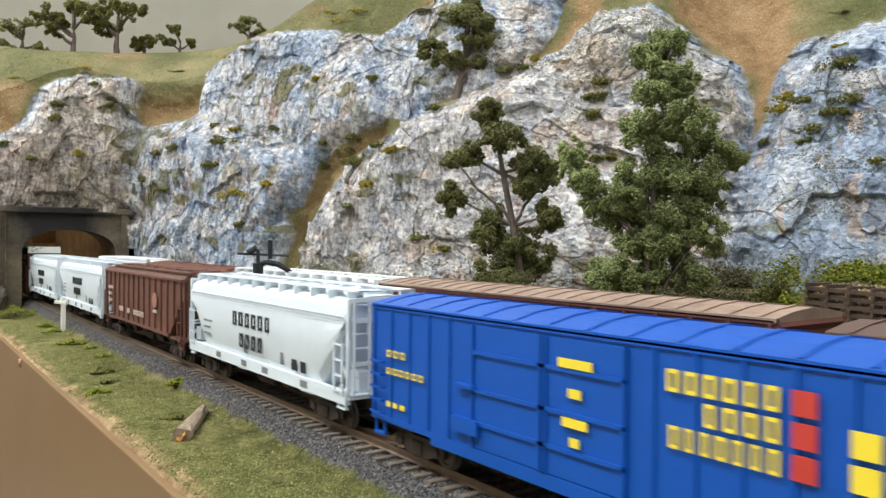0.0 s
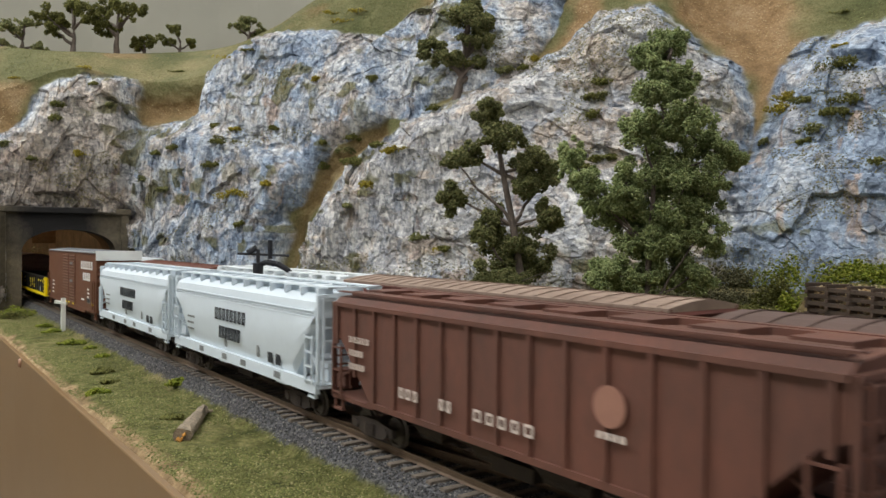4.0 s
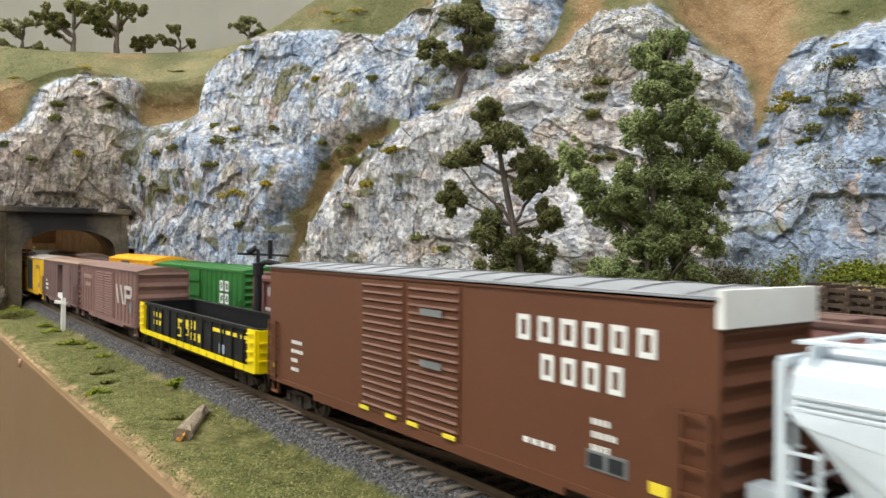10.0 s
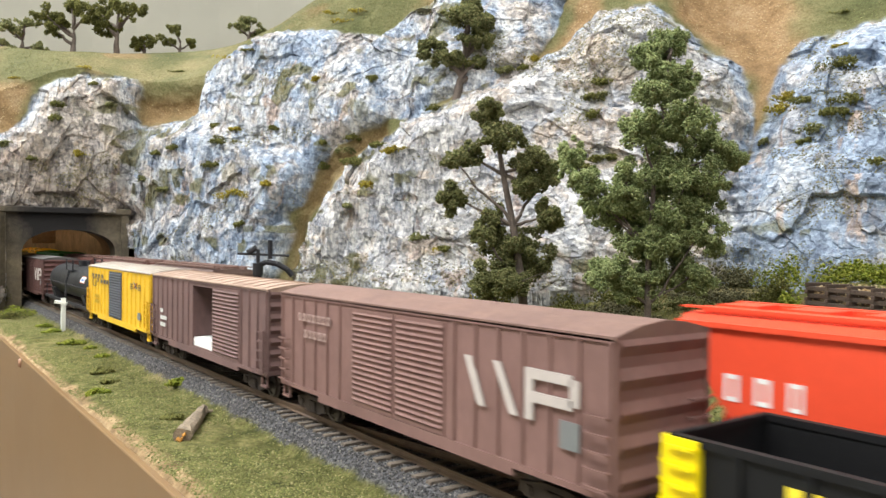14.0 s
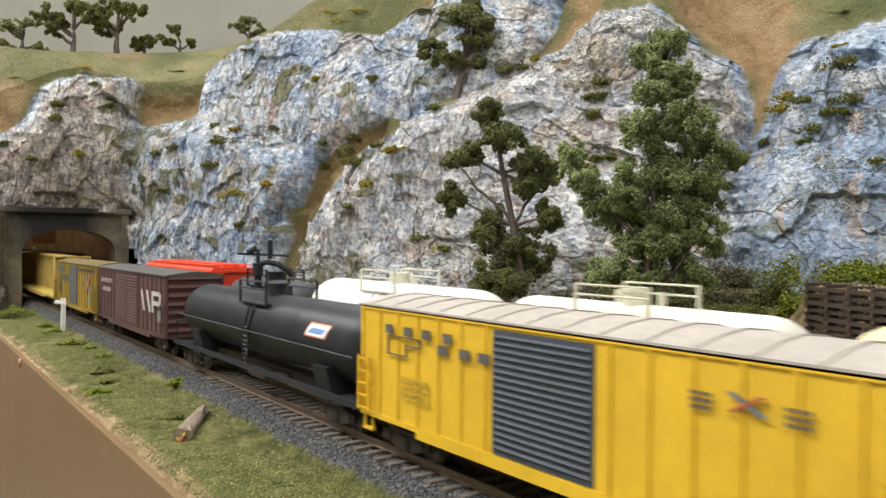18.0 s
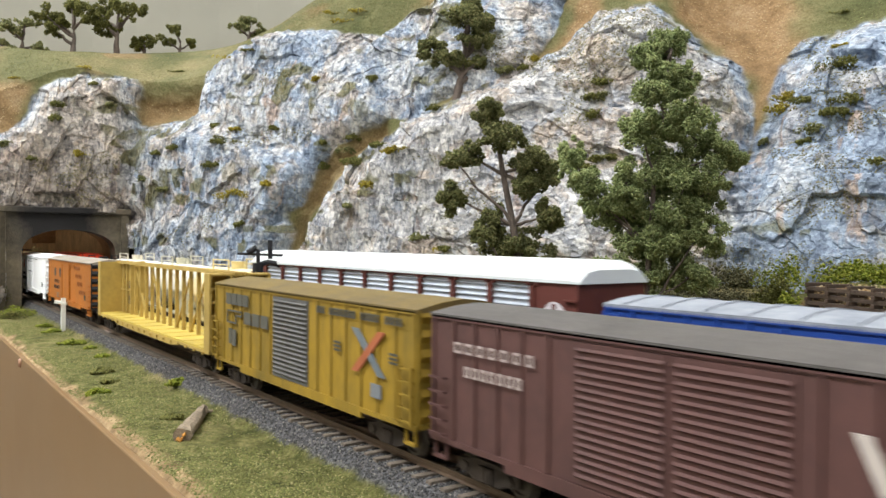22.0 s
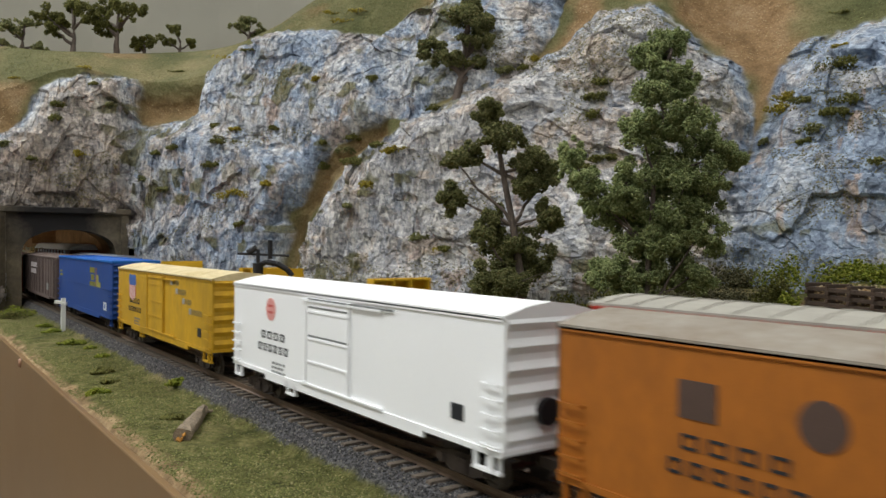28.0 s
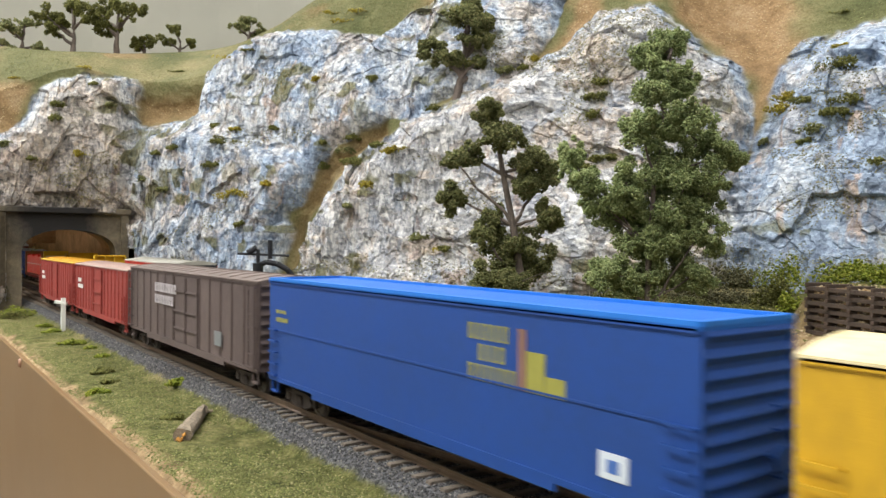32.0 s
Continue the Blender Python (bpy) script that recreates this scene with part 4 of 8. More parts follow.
def ribbed_hopper(label, L, side, z1=0.0485, ribs=15, group="", roof=None, trough=True):
    """A covered hopper with flat ribbed sides and sloped ends."""
    car = tagged(new("covered_hopper"), label, "freight car", group)
    h, zs, hw = L / 2, 0.0145, 0.0165
    ring = [(-hw, 0.0150), (-hw, 0.030), (-hw, z1 - 0.001), (-hw * 0.86, z1 + 0.0010), (0, z1 + 0.0020)]
    ring = ring + [(-y, z) for y, z in ring[-2::-1]]
    sect = [[(x, y, max(z, low)) for y, z in ring] for x, low in ((-h + 0.001, 0.036), (-h + 0.006, 0.034), (-h + 0.026, 0.0150), (h - 0.026, 0.0150), (h - 0.006, 0.034), (h - 0.001, 0.036))]
    s = Soup().loft(sect)
    for i in range(ribs):
        x = -h + 0.004 + (L - 0.008) * i / (ribs - 1)
        edge = h - abs(x)
        low = 0.0155 if edge > 0.026 else 0.036 - 0.021 * edge / 0.026
        for y in (-1, 1):
            Soup().box(x - 0.0007, x + 0.0007, *sorted((y * hw, y * (hw + 0.0010))), low, z1 - 0.0012).put("side_post", side, car)
    for y in (-1, 1):
        Soup().box(-h + 0.001, h - 0.001, *sorted((y * (hw - 0.001), y * (hw + 0.0011))), z1 - 0.0022, z1 - 0.0008).put("top_rail", side, car)
        Soup().box(-h + 0.026, h - 0.026, *sorted((y * (hw - 0.001), y * (hw + 0.0009))), 0.0138, 0.0156).put("bottom_rail", side, car)
    s.put("body", side, car)
    if trough:
        q = Soup()
        for y in (-1, 1):
            q.box(-h + 0.004, h - 0.004, *sorted((y * 0.0086, y * 0.0112)), z1 + 0.0008, z1 + 0.0030)
        for i in range(8):
            x = -h + 0.012 + (L - 0.024) * i / 7
            q.box(x - 0.006, x + 0.006, -0.006, 0.006, z1 + 0.001, z1 + 0.0034)
        q.put("hatch_cover", roof or side, car)
        for y in (-1, 1):
            Soup().box(-h, h, *sorted((y * 0.0122, y * 0.0150)), z1 + 0.0026, z1 + 0.0031).put("roof_walk", roof or side, car)
    hopper_end_frame(car, L, zs, z1, side, 6)
    outlets(car, L, UNDER, 0.0140, 4, 0.0065)
    center_sill(car, L, 0.0085)
    running_gear(car, L)
    return car


def gondola(label, L, side, inner, z1=0.0305, z0=0.0118, trim=None, ribs=14, group=""):
    car = tagged(new("gondola_car"), label, "freight car", group)
    h, hw, t = L / 2, 0.0168, 0.0009
    for y in (-1, 1):
        Soup().box(-h, h, *sorted((y * (hw - t), y * hw)), z0, z1).put("side_wall", side, car)
    for e in (-1, 1):
        q = Soup().box(*sorted((e * (h - t), e * h)), -hw + t, hw - t, z0, z1)
        for z in np.linspace(z0 + 0.004, z1 - 0.004, 4):
            q.loft([[(e * h, y, z - 0.0016), (e * (h + 0.0010), y, z), (e * h, y, z + 0.0016)] for y in (-hw + 0.002, hw - 0.002)])
        q.put("end_wall", side, car)
    Soup().box(-h + t, h - t, -hw + t, hw - t, z0, z0 + 0.0010).put("floor_plate", inner, car)
    q = Soup()
    for y in (-1, 1):
        q.box(-h, h, *sorted((y * (hw - 0.0012), y * (hw + 0.0008))), z1 - 0.0010, z1 + 0.0006)
    for e in (-1, 1):
        q.box(*sorted((e * (h - 0.0012), e * (h + 0.0006))), -hw, hw, z1 - 0.0010, z1 + 0.0006)
    q.put("top_chord", trim or side, car)
    post_me = Soup().loft([[(-0.0011, 0, z), (-0.0007, -w, z), (0.0007, -w, z), (0.0011, 0, z)] for z, w in ((z0 - 0.001, 0.0012), (z1 - 0.001, 0.0008))]).mesh("side_post", side)
    for i in range(ribs):
        x = -h + 0.0012 + (L - 0.0024) * i / (ribs - 1)
        shared("side_post", post_me, car, x, -hw)
        shared("side_post", post_me, car, x, hw, 0, 180)
    center_sill(car, L)
    running_gear(car, L)
    return car


def tank_car(label, L, shell, frame_paint, r=0.0172, zc=0.0325, rail_paint=None, platform=True, sill=True, group="", long_rail=True):
    """A tank on a frame: domed shell, girth bands, saddles, platform with railings, ladder and side rail."""
    car = tagged(new("tank_car"), label, "freight car", group)
    h, n = L / 2 - 0.004, 36
    rail_paint = rail_paint or frame_paint
    secs = []
    for x, k in ((-1, 0.30), (-0.993, 0.52), (-0.98, 0.72), (-0.955, 0.88), (-0.92, 0.97), (-0.88, 1.0), (0.88, 1.0), (0.92, 0.97), (0.955, 0.88), (0.98, 0.72), (0.993, 0.52), (1, 0.30)):
        xx = math.copysign(h - (1 - abs(x)) * 0.09, x)
        secs.append([(xx, math.cos(i * math.tau / n) * r * k, zc + math.sin(i * math.tau / n) * r * k) for i in range(n)])
    Soup().loft(secs).put("tank_shell", shell, car, smooth=True)
    s = Soup()
    for x in (-h * 0.72, h * 0.72):
        s.loft([[(x + d, y, z) for y, z in ((-0.012, 0.0105), (0.012, 0.0105), (0.0155, zc - 0.008), (-0.0155, zc - 0.008))] for d in (-0.006, 0.006)])
    s.put("saddle", frame_paint, car)
    if sill:
        for y in (-1, 1):
            Soup().box(-h - 0.004, h + 0.004, *sorted((y * 0.0150, y * 0.0166)), 0.0112, 0.0134).put("side_sill", frame_paint, car)
    for e in (-1, 1):
        Soup().box(*sorted((e * (h - 0.016), e * (h + 0.004))), -0.0164, 0.0164, 0.0112, 0.0126).put("end_platform", frame_paint, car)
        q = Soup()
        for y in (-1, 1):
            q.bar((e * (h + 0.003), y * 0.0155, 0.0125), (e * (h + 0.003), y * 0.0155, 0.0235), 0.00045)
        q.bar((e * (h + 0.003), -0.0155, 0.0235), (e * (h + 0.003), 0.0155, 0.0235), 0.00045)
        q.put("end_railing", rail_paint, car)
    if long_rail:
        for y in (-1, 1):
            q = Soup().bar((-h + 0.001, y * (r + 0.0014), zc - 0.0015), (h - 0.001, y * (r + 0.0014), zc - 0.0015), 0.00045)
            for x in np.linspace(-h + 0.006, h - 0.006, 7):
                q.bar((x, y * (r - 0.0006), zc - 0.0015), (x, y * (r + 0.0014), zc - 0.0015), 0.0004)
            q.put("hand_rail", rail_paint, car)
    top = zc + r
    if platform:
        a, b = -0.016, 0.016
        q = Soup().box(a, b, -0.0128, -0.0075, top - 0.0042, top - 0.0035).box(a, b, 0.0075, 0.0128, top - 0.0042, top - 0.0035)
        for x in (a + 0.0006, b - 0.0006):
            for y in (-0.0124, 0.0124):
                q.bar((x, y, top - 0.0042), (x, y, top + 0.0065), 0.0007)
        q.put("platform", rail_paint, car)
        for y in (-0.0124, 0.0124):
            q = Soup()
            for z in (top + 0.0028, top + 0.0062):
                q.bar((a, y, z), (b, y, z), 0.0004)
            q.put("railing", rail_paint, car)
        q = Soup().bar((0, 0, top - 0.001), (0, 0, top + 0.0040), 0.0046, 16).bar((0, 0, top + 0.0038), (0, 0, top + 0.0050), 0.0050, 16)
        q.put("manway", frame_paint if not rail_paint else rail_paint, car)
        q = Soup()
        for x in (-0.009, 0.009):
            q.bar((x, 0.002, top - 0.001), (x, 0.002, top + 0.0042), 0.0014, 10)
        q.put("valve", rail_paint, car)
        q = Soup()
        for x in (-0.0028, 0.0028):
            q.bar((x, -r - 0.0012, 0.0125), (x, -r - 0.0008, zc), 0.00045)
            q.bar((x, -r - 0.0008, zc), (x, -0.0126, top - 0.004), 0.00045)
        for i in range(9):
            z = 0.0135 + i * (zc - 0.0135) / 8
            q.bar((-0.0028, -r - 0.001, z), (0.0028, -r - 0.001, z), 0.0004)
        q.put("ladder", rail_paint, car)
    q = Soup()
    for x in (-h * 0.45, h * 0.45):
        q.loft([[(x + d, math.cos(i * math.tau / n) * (r + 0.0003), zc + math.sin(i * math.tau / n) * (r + 0.0003)) for i in range(n)] for d in (-0.0007, 0.0007)], caps=False)
    q.put("tank_band", shell, car)
    center_sill(car, L)
    running_gear(car, L)
    return car


def bulkhead(car, x, e, mat, z0, z1, thick=0.008, hw=0.0165):
    board = Soup().box(*sorted((x, x + e * 0.0012)), -hw, hw, z0, z1).put("bulkhead", mat, car)
    for y in (-hw, -hw * 0.33, hw * 0.33 - 0.0012, hw - 0.0012):
        Soup().box(*sorted((x + e * 0.0012, x + e * thick)), y, y + 0.0012, z0, z1).put("stiffener", mat, board)
    for z in np.linspace(z0 + 0.004, z1 - 0.0012, 6):
        Soup().box(*sorted((x + e * 0.001, x + e * thick * 0.9)), -hw + 0.0002, hw - 0.0002, z, z + 0.0009).put("crossbar", mat, board)
    return board


def flat_deck(car, L, deck, sill, z=0.0128, planks=True):
    h = L / 2
    if planks:
        n = 24
        for i in range(n):
            a = -h + L * i / n
            Soup().box(a + 0.0004, a + L / n - 0.0004, -0.0164, 0.0164, z, z + 0.0010 + 0.0002 * (i % 2)).put("deck_board", deck, car)
    else:
        Soup().box(-h, h, -0.0164, 0.0164, z, z + 0.0010).put("deck", deck, car)
    for y in (-1, 1):
        Soup().loft([[(x, y * 0.0152, a), (x, y * 0.0166, a), (x, y * 0.0166, z), (x, y * 0.0152, z)] for x, a in ((-h, z - 0.0014), (-h * 0.6, z - 0.0014), (-h * 0.5, z - 0.0034), (h * 0.5, z - 0.0034), (h * 0.6, z - 0.0014), (h, z - 0.0014))]).put("side_sill", sill, car)
    pocket_me = Soup().box(-0.0008, 0.0008, -0.0176, -0.0166, z - 0.002, z - 0.0006).mesh("stake_pocket", sill)
    for x in np.linspace(-h + 0.008, h - 0.008, 18):
        shared("stake_pocket", pocket_me, car, x)
    center_sill(car, L, 0.0085)
    running_gear(car, L)


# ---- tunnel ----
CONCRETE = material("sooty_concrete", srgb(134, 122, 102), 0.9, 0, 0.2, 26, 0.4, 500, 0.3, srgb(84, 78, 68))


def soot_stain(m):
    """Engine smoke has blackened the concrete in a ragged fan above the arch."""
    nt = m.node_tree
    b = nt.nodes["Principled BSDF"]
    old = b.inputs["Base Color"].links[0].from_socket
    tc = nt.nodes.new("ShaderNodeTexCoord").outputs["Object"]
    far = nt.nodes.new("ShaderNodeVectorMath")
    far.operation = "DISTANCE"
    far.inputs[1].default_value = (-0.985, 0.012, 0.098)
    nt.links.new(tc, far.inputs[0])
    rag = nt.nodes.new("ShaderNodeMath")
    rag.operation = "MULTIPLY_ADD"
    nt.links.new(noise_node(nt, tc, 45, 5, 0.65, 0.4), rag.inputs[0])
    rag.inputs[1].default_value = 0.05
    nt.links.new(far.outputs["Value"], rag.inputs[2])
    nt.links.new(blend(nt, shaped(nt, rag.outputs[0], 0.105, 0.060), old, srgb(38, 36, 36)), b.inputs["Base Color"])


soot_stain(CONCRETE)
LINER = material("tunnel_lining", srgb(176, 138, 98), 0.95, 0, 0.3, 30, 0.5, 300, 0.2)
PORTAL_X = -1.0


def make_portal():
    """A concrete double-track portal: arched opening through a thick wall, pilasters and coping."""
    portal = tagged(new("tunnel_portal"), "soot-stained grey concrete double-track tunnel portal", "tunnel portal", kind="structure")
    ya, yb, zt, zs = -0.0245, 0.0775, 0.0810, 0.052     # opening: sides, crown, springing
    outer = [(-0.050, -0.02), (-0.050, 0.104), (0.092, 0.104), (0.092, -0.02)]
    n = 24
    mid, half = (ya + yb) / 2, (yb - ya) / 2
    arch = [(mid - half * math.cos(math.pi * k / n), zs + (zt - zs) * math.sin(math.pi * k / n) ** 0.8) for k in range(n + 1)]
    inner = [(ya, -0.02)] + arch + [(yb, -0.02)]
    bm = bmesh.new()
    for x, flip in ((PORTAL_X, False), (PORTAL_X - 0.03, True)):
        ring = [bm.verts.new((x, y, z)) for y, z in inner]
        top = []
        for y, z in inner:
            k = (y - ya) / (yb - ya)
            if y == inner[0][0] and z < 0:
                top.append(bm.verts.new((x, outer[0][0], -0.02)))
            elif z < 0:
                top.append(bm.verts.new((x, outer[3][0], -0.02)))
            else:
                top.append(bm.verts.new((x, outer[0][0] + (outer[3][0] - outer[0][0]) * k, 0.104)))
        for i in range(len(inner) - 1):
            q = (ring[i], ring[i + 1], top[i + 1], top[i])
            bm.faces.new(q if flip else q[::-1])
        if not flip:
            first = ring
        else:
            for i in range(len(inner) - 1):
                bm.faces.new((first[i], first[i + 1], ring[i + 1], ring[i]))
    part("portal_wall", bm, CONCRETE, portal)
    bm = bmesh.new()
    add_box(bm, PORTAL_X - 0.03, PORTAL_X + 0.006, -0.052, 0.094, 0.100, 0.107, 0.0008)
    part("coping", bm, CONCRETE, portal)
    for y in (-0.050, 0.083):
        bm = bmesh.new()
        add_box(bm, PORTAL_X - 0.01, PORTAL_X + 0.004, y, y + 0.009, -0.012, 0.100, 0.0006)
        part("pilaster", bm, CONCRETE, portal)
    bm = bmesh.new()
    add_box(bm, PORTAL_X - 0.005, PORTAL_X + 0.030, -0.060, -0.049, -0.014, 0.106, 0.0008)
    part("wing_wall", bm, CONCRETE, portal)
    # a short arched lining behind the portal, then a rough plywood box that is open to the aisle
    s = Soup()
    lin = [(ya - 0.004, -0.012)] + [(mid - (half + 0.004) * math.cos(math.pi * k / n), zs + (zt - zs + 0.004) * math.sin(math.pi * k / n) ** 0.8) for k in range(n + 1)] + [(yb + 0.004, -0.012)]
    s.loft([[(x, y, z) for y, z in lin] for x in (PORTAL_X - 0.028, -1.06, -1.10)], caps=False, closed=False)
    s.put("lining", LINER, portal)
    Soup().box(-5.1, -1.09, 0.098, 0.103, -0.012, 0.125).put("back_board", LINER, portal)
    Soup().box(-5.1, -1.09, -0.066, 0.103, 0.118, 0.122).put("top_board", LINER, portal)
    for x in (-1.55, -2.05, -2.6):
        Soup().box(x - 0.006, x, 0.060, 0.098, 0.062, 0.118).put("brace_board", LINER, portal)
    return portal


make_portal()

# a long turfed ridge carries on over the tunnel
xs, ys = np.meshgrid(np.linspace(-5.2, -1.22, 120), np.linspace(-0.0685, 0.40, 60))
cover = 0.13 + 0.10 * np.exp(-((ys - 0.12) / 0.16) ** 2) + 0.03 * (fractal(xs * 4, ys * 6, 0 * xs, 3, 81) - 0.5)
cover = np.where(ys > 0.36, cover * (0.40 - ys) / 0.04, cover)
ridge = grid_mesh("tunnel_ridge", xs, ys, cover, bpy.data.materials["painted_plaster_hill"], dict(rock=0 * xs, earth=0.4 + 0 * xs, moss=0 * xs, soot=0 * xs))
tagged(ridge, "dry turf ridge over the tunnel", "hillside", kind="structure")
# the long gap between these strips is added to let lamp light into the tunnel
bm = bmesh.new()
for x0, x1, z0, z1 in ((-5.2, -1.06, -0.02, -0.008), (-5.2, -1.06, 0.112, 0.125), (-1.10, -1.06, -0.008, 0.112), (-5.2, -2.4, -0.008, 0.112)):
    add_box(bm, x0, x1, EDGE_Y - 0.003, EDGE_Y, z0, z1)
tagged(part("profile_board", bm, FASCIA), "varnished brown board along the ridge with an added unseen opening for light", "fascia", kind="structure")


# ---- crumbs of ground foam, ballast and leaves ----
def crumbs(name, pts, size, mat, seed=0, flat=1.0, parent=None):
    """Many small four-faced grains at the points, each turned at random."""
    rs = np.random.RandomState(seed)
    n = len(pts)
    base = np.array([(1, 1, 1), (1, -1, -1), (-1, 1, -1), (-1, -1, 1)], float) * 0.58
    q = rs.normal(size=(n, 4))
    q /= np.linalg.norm(q, axis=1, keepdims=True)
    w, x, y, z = q.T
    rot = np.stack([1 - 2 * (y * y + z * z), 2 * (x * y - z * w), 2 * (x * z + y * w), 2 * (x * y + z * w), 1 - 2 * (x * x + z * z), 2 * (y * z - x * w),
                    2 * (x * z - y * w), 2 * (y * z + x * w), 1 - 2 * (x * x + y * y)], -1).reshape(n, 3, 3)
    s = (size * rs.uniform(0.55, 1.35, n))[:, None, None]
    stretch = rs.uniform(0.6, 1.4, (n, 4, 1))
    v = np.einsum("nij,kj->nki", rot, base) * s * stretch
    v[:, :, 2] *= flat
    co = (pts[:, None, :] + v).reshape(-1, 3)
    tri = (np.arange(n)[:, None, None] * 4 + np.array([(0, 1, 2), (0, 2, 3), (0, 3, 1), (1, 3, 2)])[None]).reshape(-1, 3)
    me = bpy.data.meshes.new(name)
    me.vertices.add(len(co))
    me.vertices.foreach_set("co", co.ravel())
    me.loops.add(tri.size)
    me.loops.foreach_set("vertex_index", tri.ravel())
    me.polygons.add(len(tri))
    me.polygons.foreach_set("loop_start", np.arange(0, tri.size, 3))
    me.polygons.foreach_set("loop_total", np.full(len(tri), 3))
    me.update(calc_edges=True)
    me.materials.append(mat)
    ob = new(name, me)
    if parent:
        ob.parent = parent
    return ob


def grain_material(name, stops, rough=0.9):
    """Each grain has its own tone."""
    m = bpy.data.materials.new(name)
    m.use_nodes = True
    nt = m.node_tree
    b = nt.nodes["Principled BSDF"]
    b.inputs["Roughness"].default_value = rough
    b.inputs["Specular IOR Level"].default_value = 0.2
    g = nt.nodes.new("ShaderNodeNewGeometry")
    col = ramp_node(nt, g.outputs["Random Per Island"], stops)
    tc = nt.nodes.new("ShaderNodeTexCoord").outputs["Object"]
    tone = ramp_node(nt, noise_node(nt, tc, 60, 3), [(0.35, (0.72, 0.72, 0.70)), (0.65, (1.0, 1.0, 1.0))])
    nt.links.new(blend(nt, 1.0, col, tone, "MULTIPLY"), b.inputs["Base Color"])
    return m


FOAM = {
    "olive": grain_material("olive_foam", [(0.0, srgb(82, 84, 42)), (0.5, srgb(106, 106, 56)), (1.0, srgb(130, 126, 70))]),
    "green": grain_material("green_foam", [(0.0, srgb(112, 126, 80)), (0.5, srgb(142, 154, 102)), (1.0, srgb(174, 180, 126))]),
    "dark": grain_material("dark_foam", [(0.0, srgb(92, 96, 60)), (0.5, srgb(118, 120, 76)), (1.0, srgb(146, 142, 96))]),
    "bright": grain_material("bright_foam", [(0.0, srgb(84, 96, 26)), (0.5, srgb(124, 134, 44)), (1.0, srgb(158, 160, 66))]),
    "mustard": grain_material("mustard_foam", [(0.0, srgb(120, 104, 30)), (0.5, srgb(158, 142, 50)), (1.0, srgb(180, 166, 78))]),
    "grey": grain_material("grey_green_foam", [(0.0, srgb(76, 76, 54)), (0.5, srgb(106, 102, 74)), (1.0, srgb(134, 128, 98))]),
}
BALLAST = grain_material("ballast_grains", [(0.0, srgb(52, 51, 52)), (0.5, srgb(86, 84, 84)), (0.88, srgb(118, 115, 113)), (1.0, srgb(160, 152, 144))])
STRAW = grain_material("turf_grains", [(0.0, srgb(92, 98, 54)), (0.4, srgb(116, 118, 68)), (0.8, srgb(134, 132, 82)), (1.0, srgb(162, 154, 110))])
HAY = grain_material("hill_turf_grains", [(0.0, srgb(104, 106, 66)), (0.5, srgb(126, 124, 84)), (1.0, srgb(154, 148, 106))])
LEDGE = grain_material("ledge_foam", [(0.0, srgb(94, 92, 50)), (0.5, srgb(124, 118, 66)), (1.0, srgb(158, 146, 96))])
SAND = grain_material("sand_grains", [(0.0, srgb(150, 120, 84)), (0.5, srgb(190, 164, 122)), (1.0, srgb(226, 208, 172))])
BARK = material("grey_bark", srgb(104, 92, 84), 0.9, 0, 0.3, 120, 0.6, 1800)


def clump_points(center, radii, count, rs, shell=0.55):
    d = rs.normal(size=(count, 3))
    d /= np.linalg.norm(d, axis=1, keepdims=True)
    lump = 0.72 + 0.5 * fractal(d[:, 0] * 2.3 + 7 * center[0] * 40, d[:, 1] * 2.3, d[:, 2] * 2.3 + center[2] * 30, 2, 91)
    r = (shell + (1 - shell) * rs.uniform(0, 1, count) ** 0.5) * lump
    return np.array(center) + d * r[:, None] * np.array(radii)


def limb(s, a, b, r0, r1, rnd, n=5, sag=0.0):
    a, b = Vector(a), Vector(b)
    pts = [a.lerp(b, k / n) + Vector((rnd.uniform(-1, 1), rnd.uniform(-1, 1), rnd.uniform(-1, 1))) * (a - b).length * 0.03 * (0 < k < n) for k in range(n + 1)]
    for k in range(n):
        s.bar(pts[k], pts[k + 1], r0 + (r1 - r0) * k / n, 7, r0 + (r1 - r0) * (k + 1) / n)


SIDE = Vector((math.sin(YAW), math.cos(YAW), 0))       # across the view
DEEP = Vector((-math.cos(YAW), math.sin(YAW), 0))


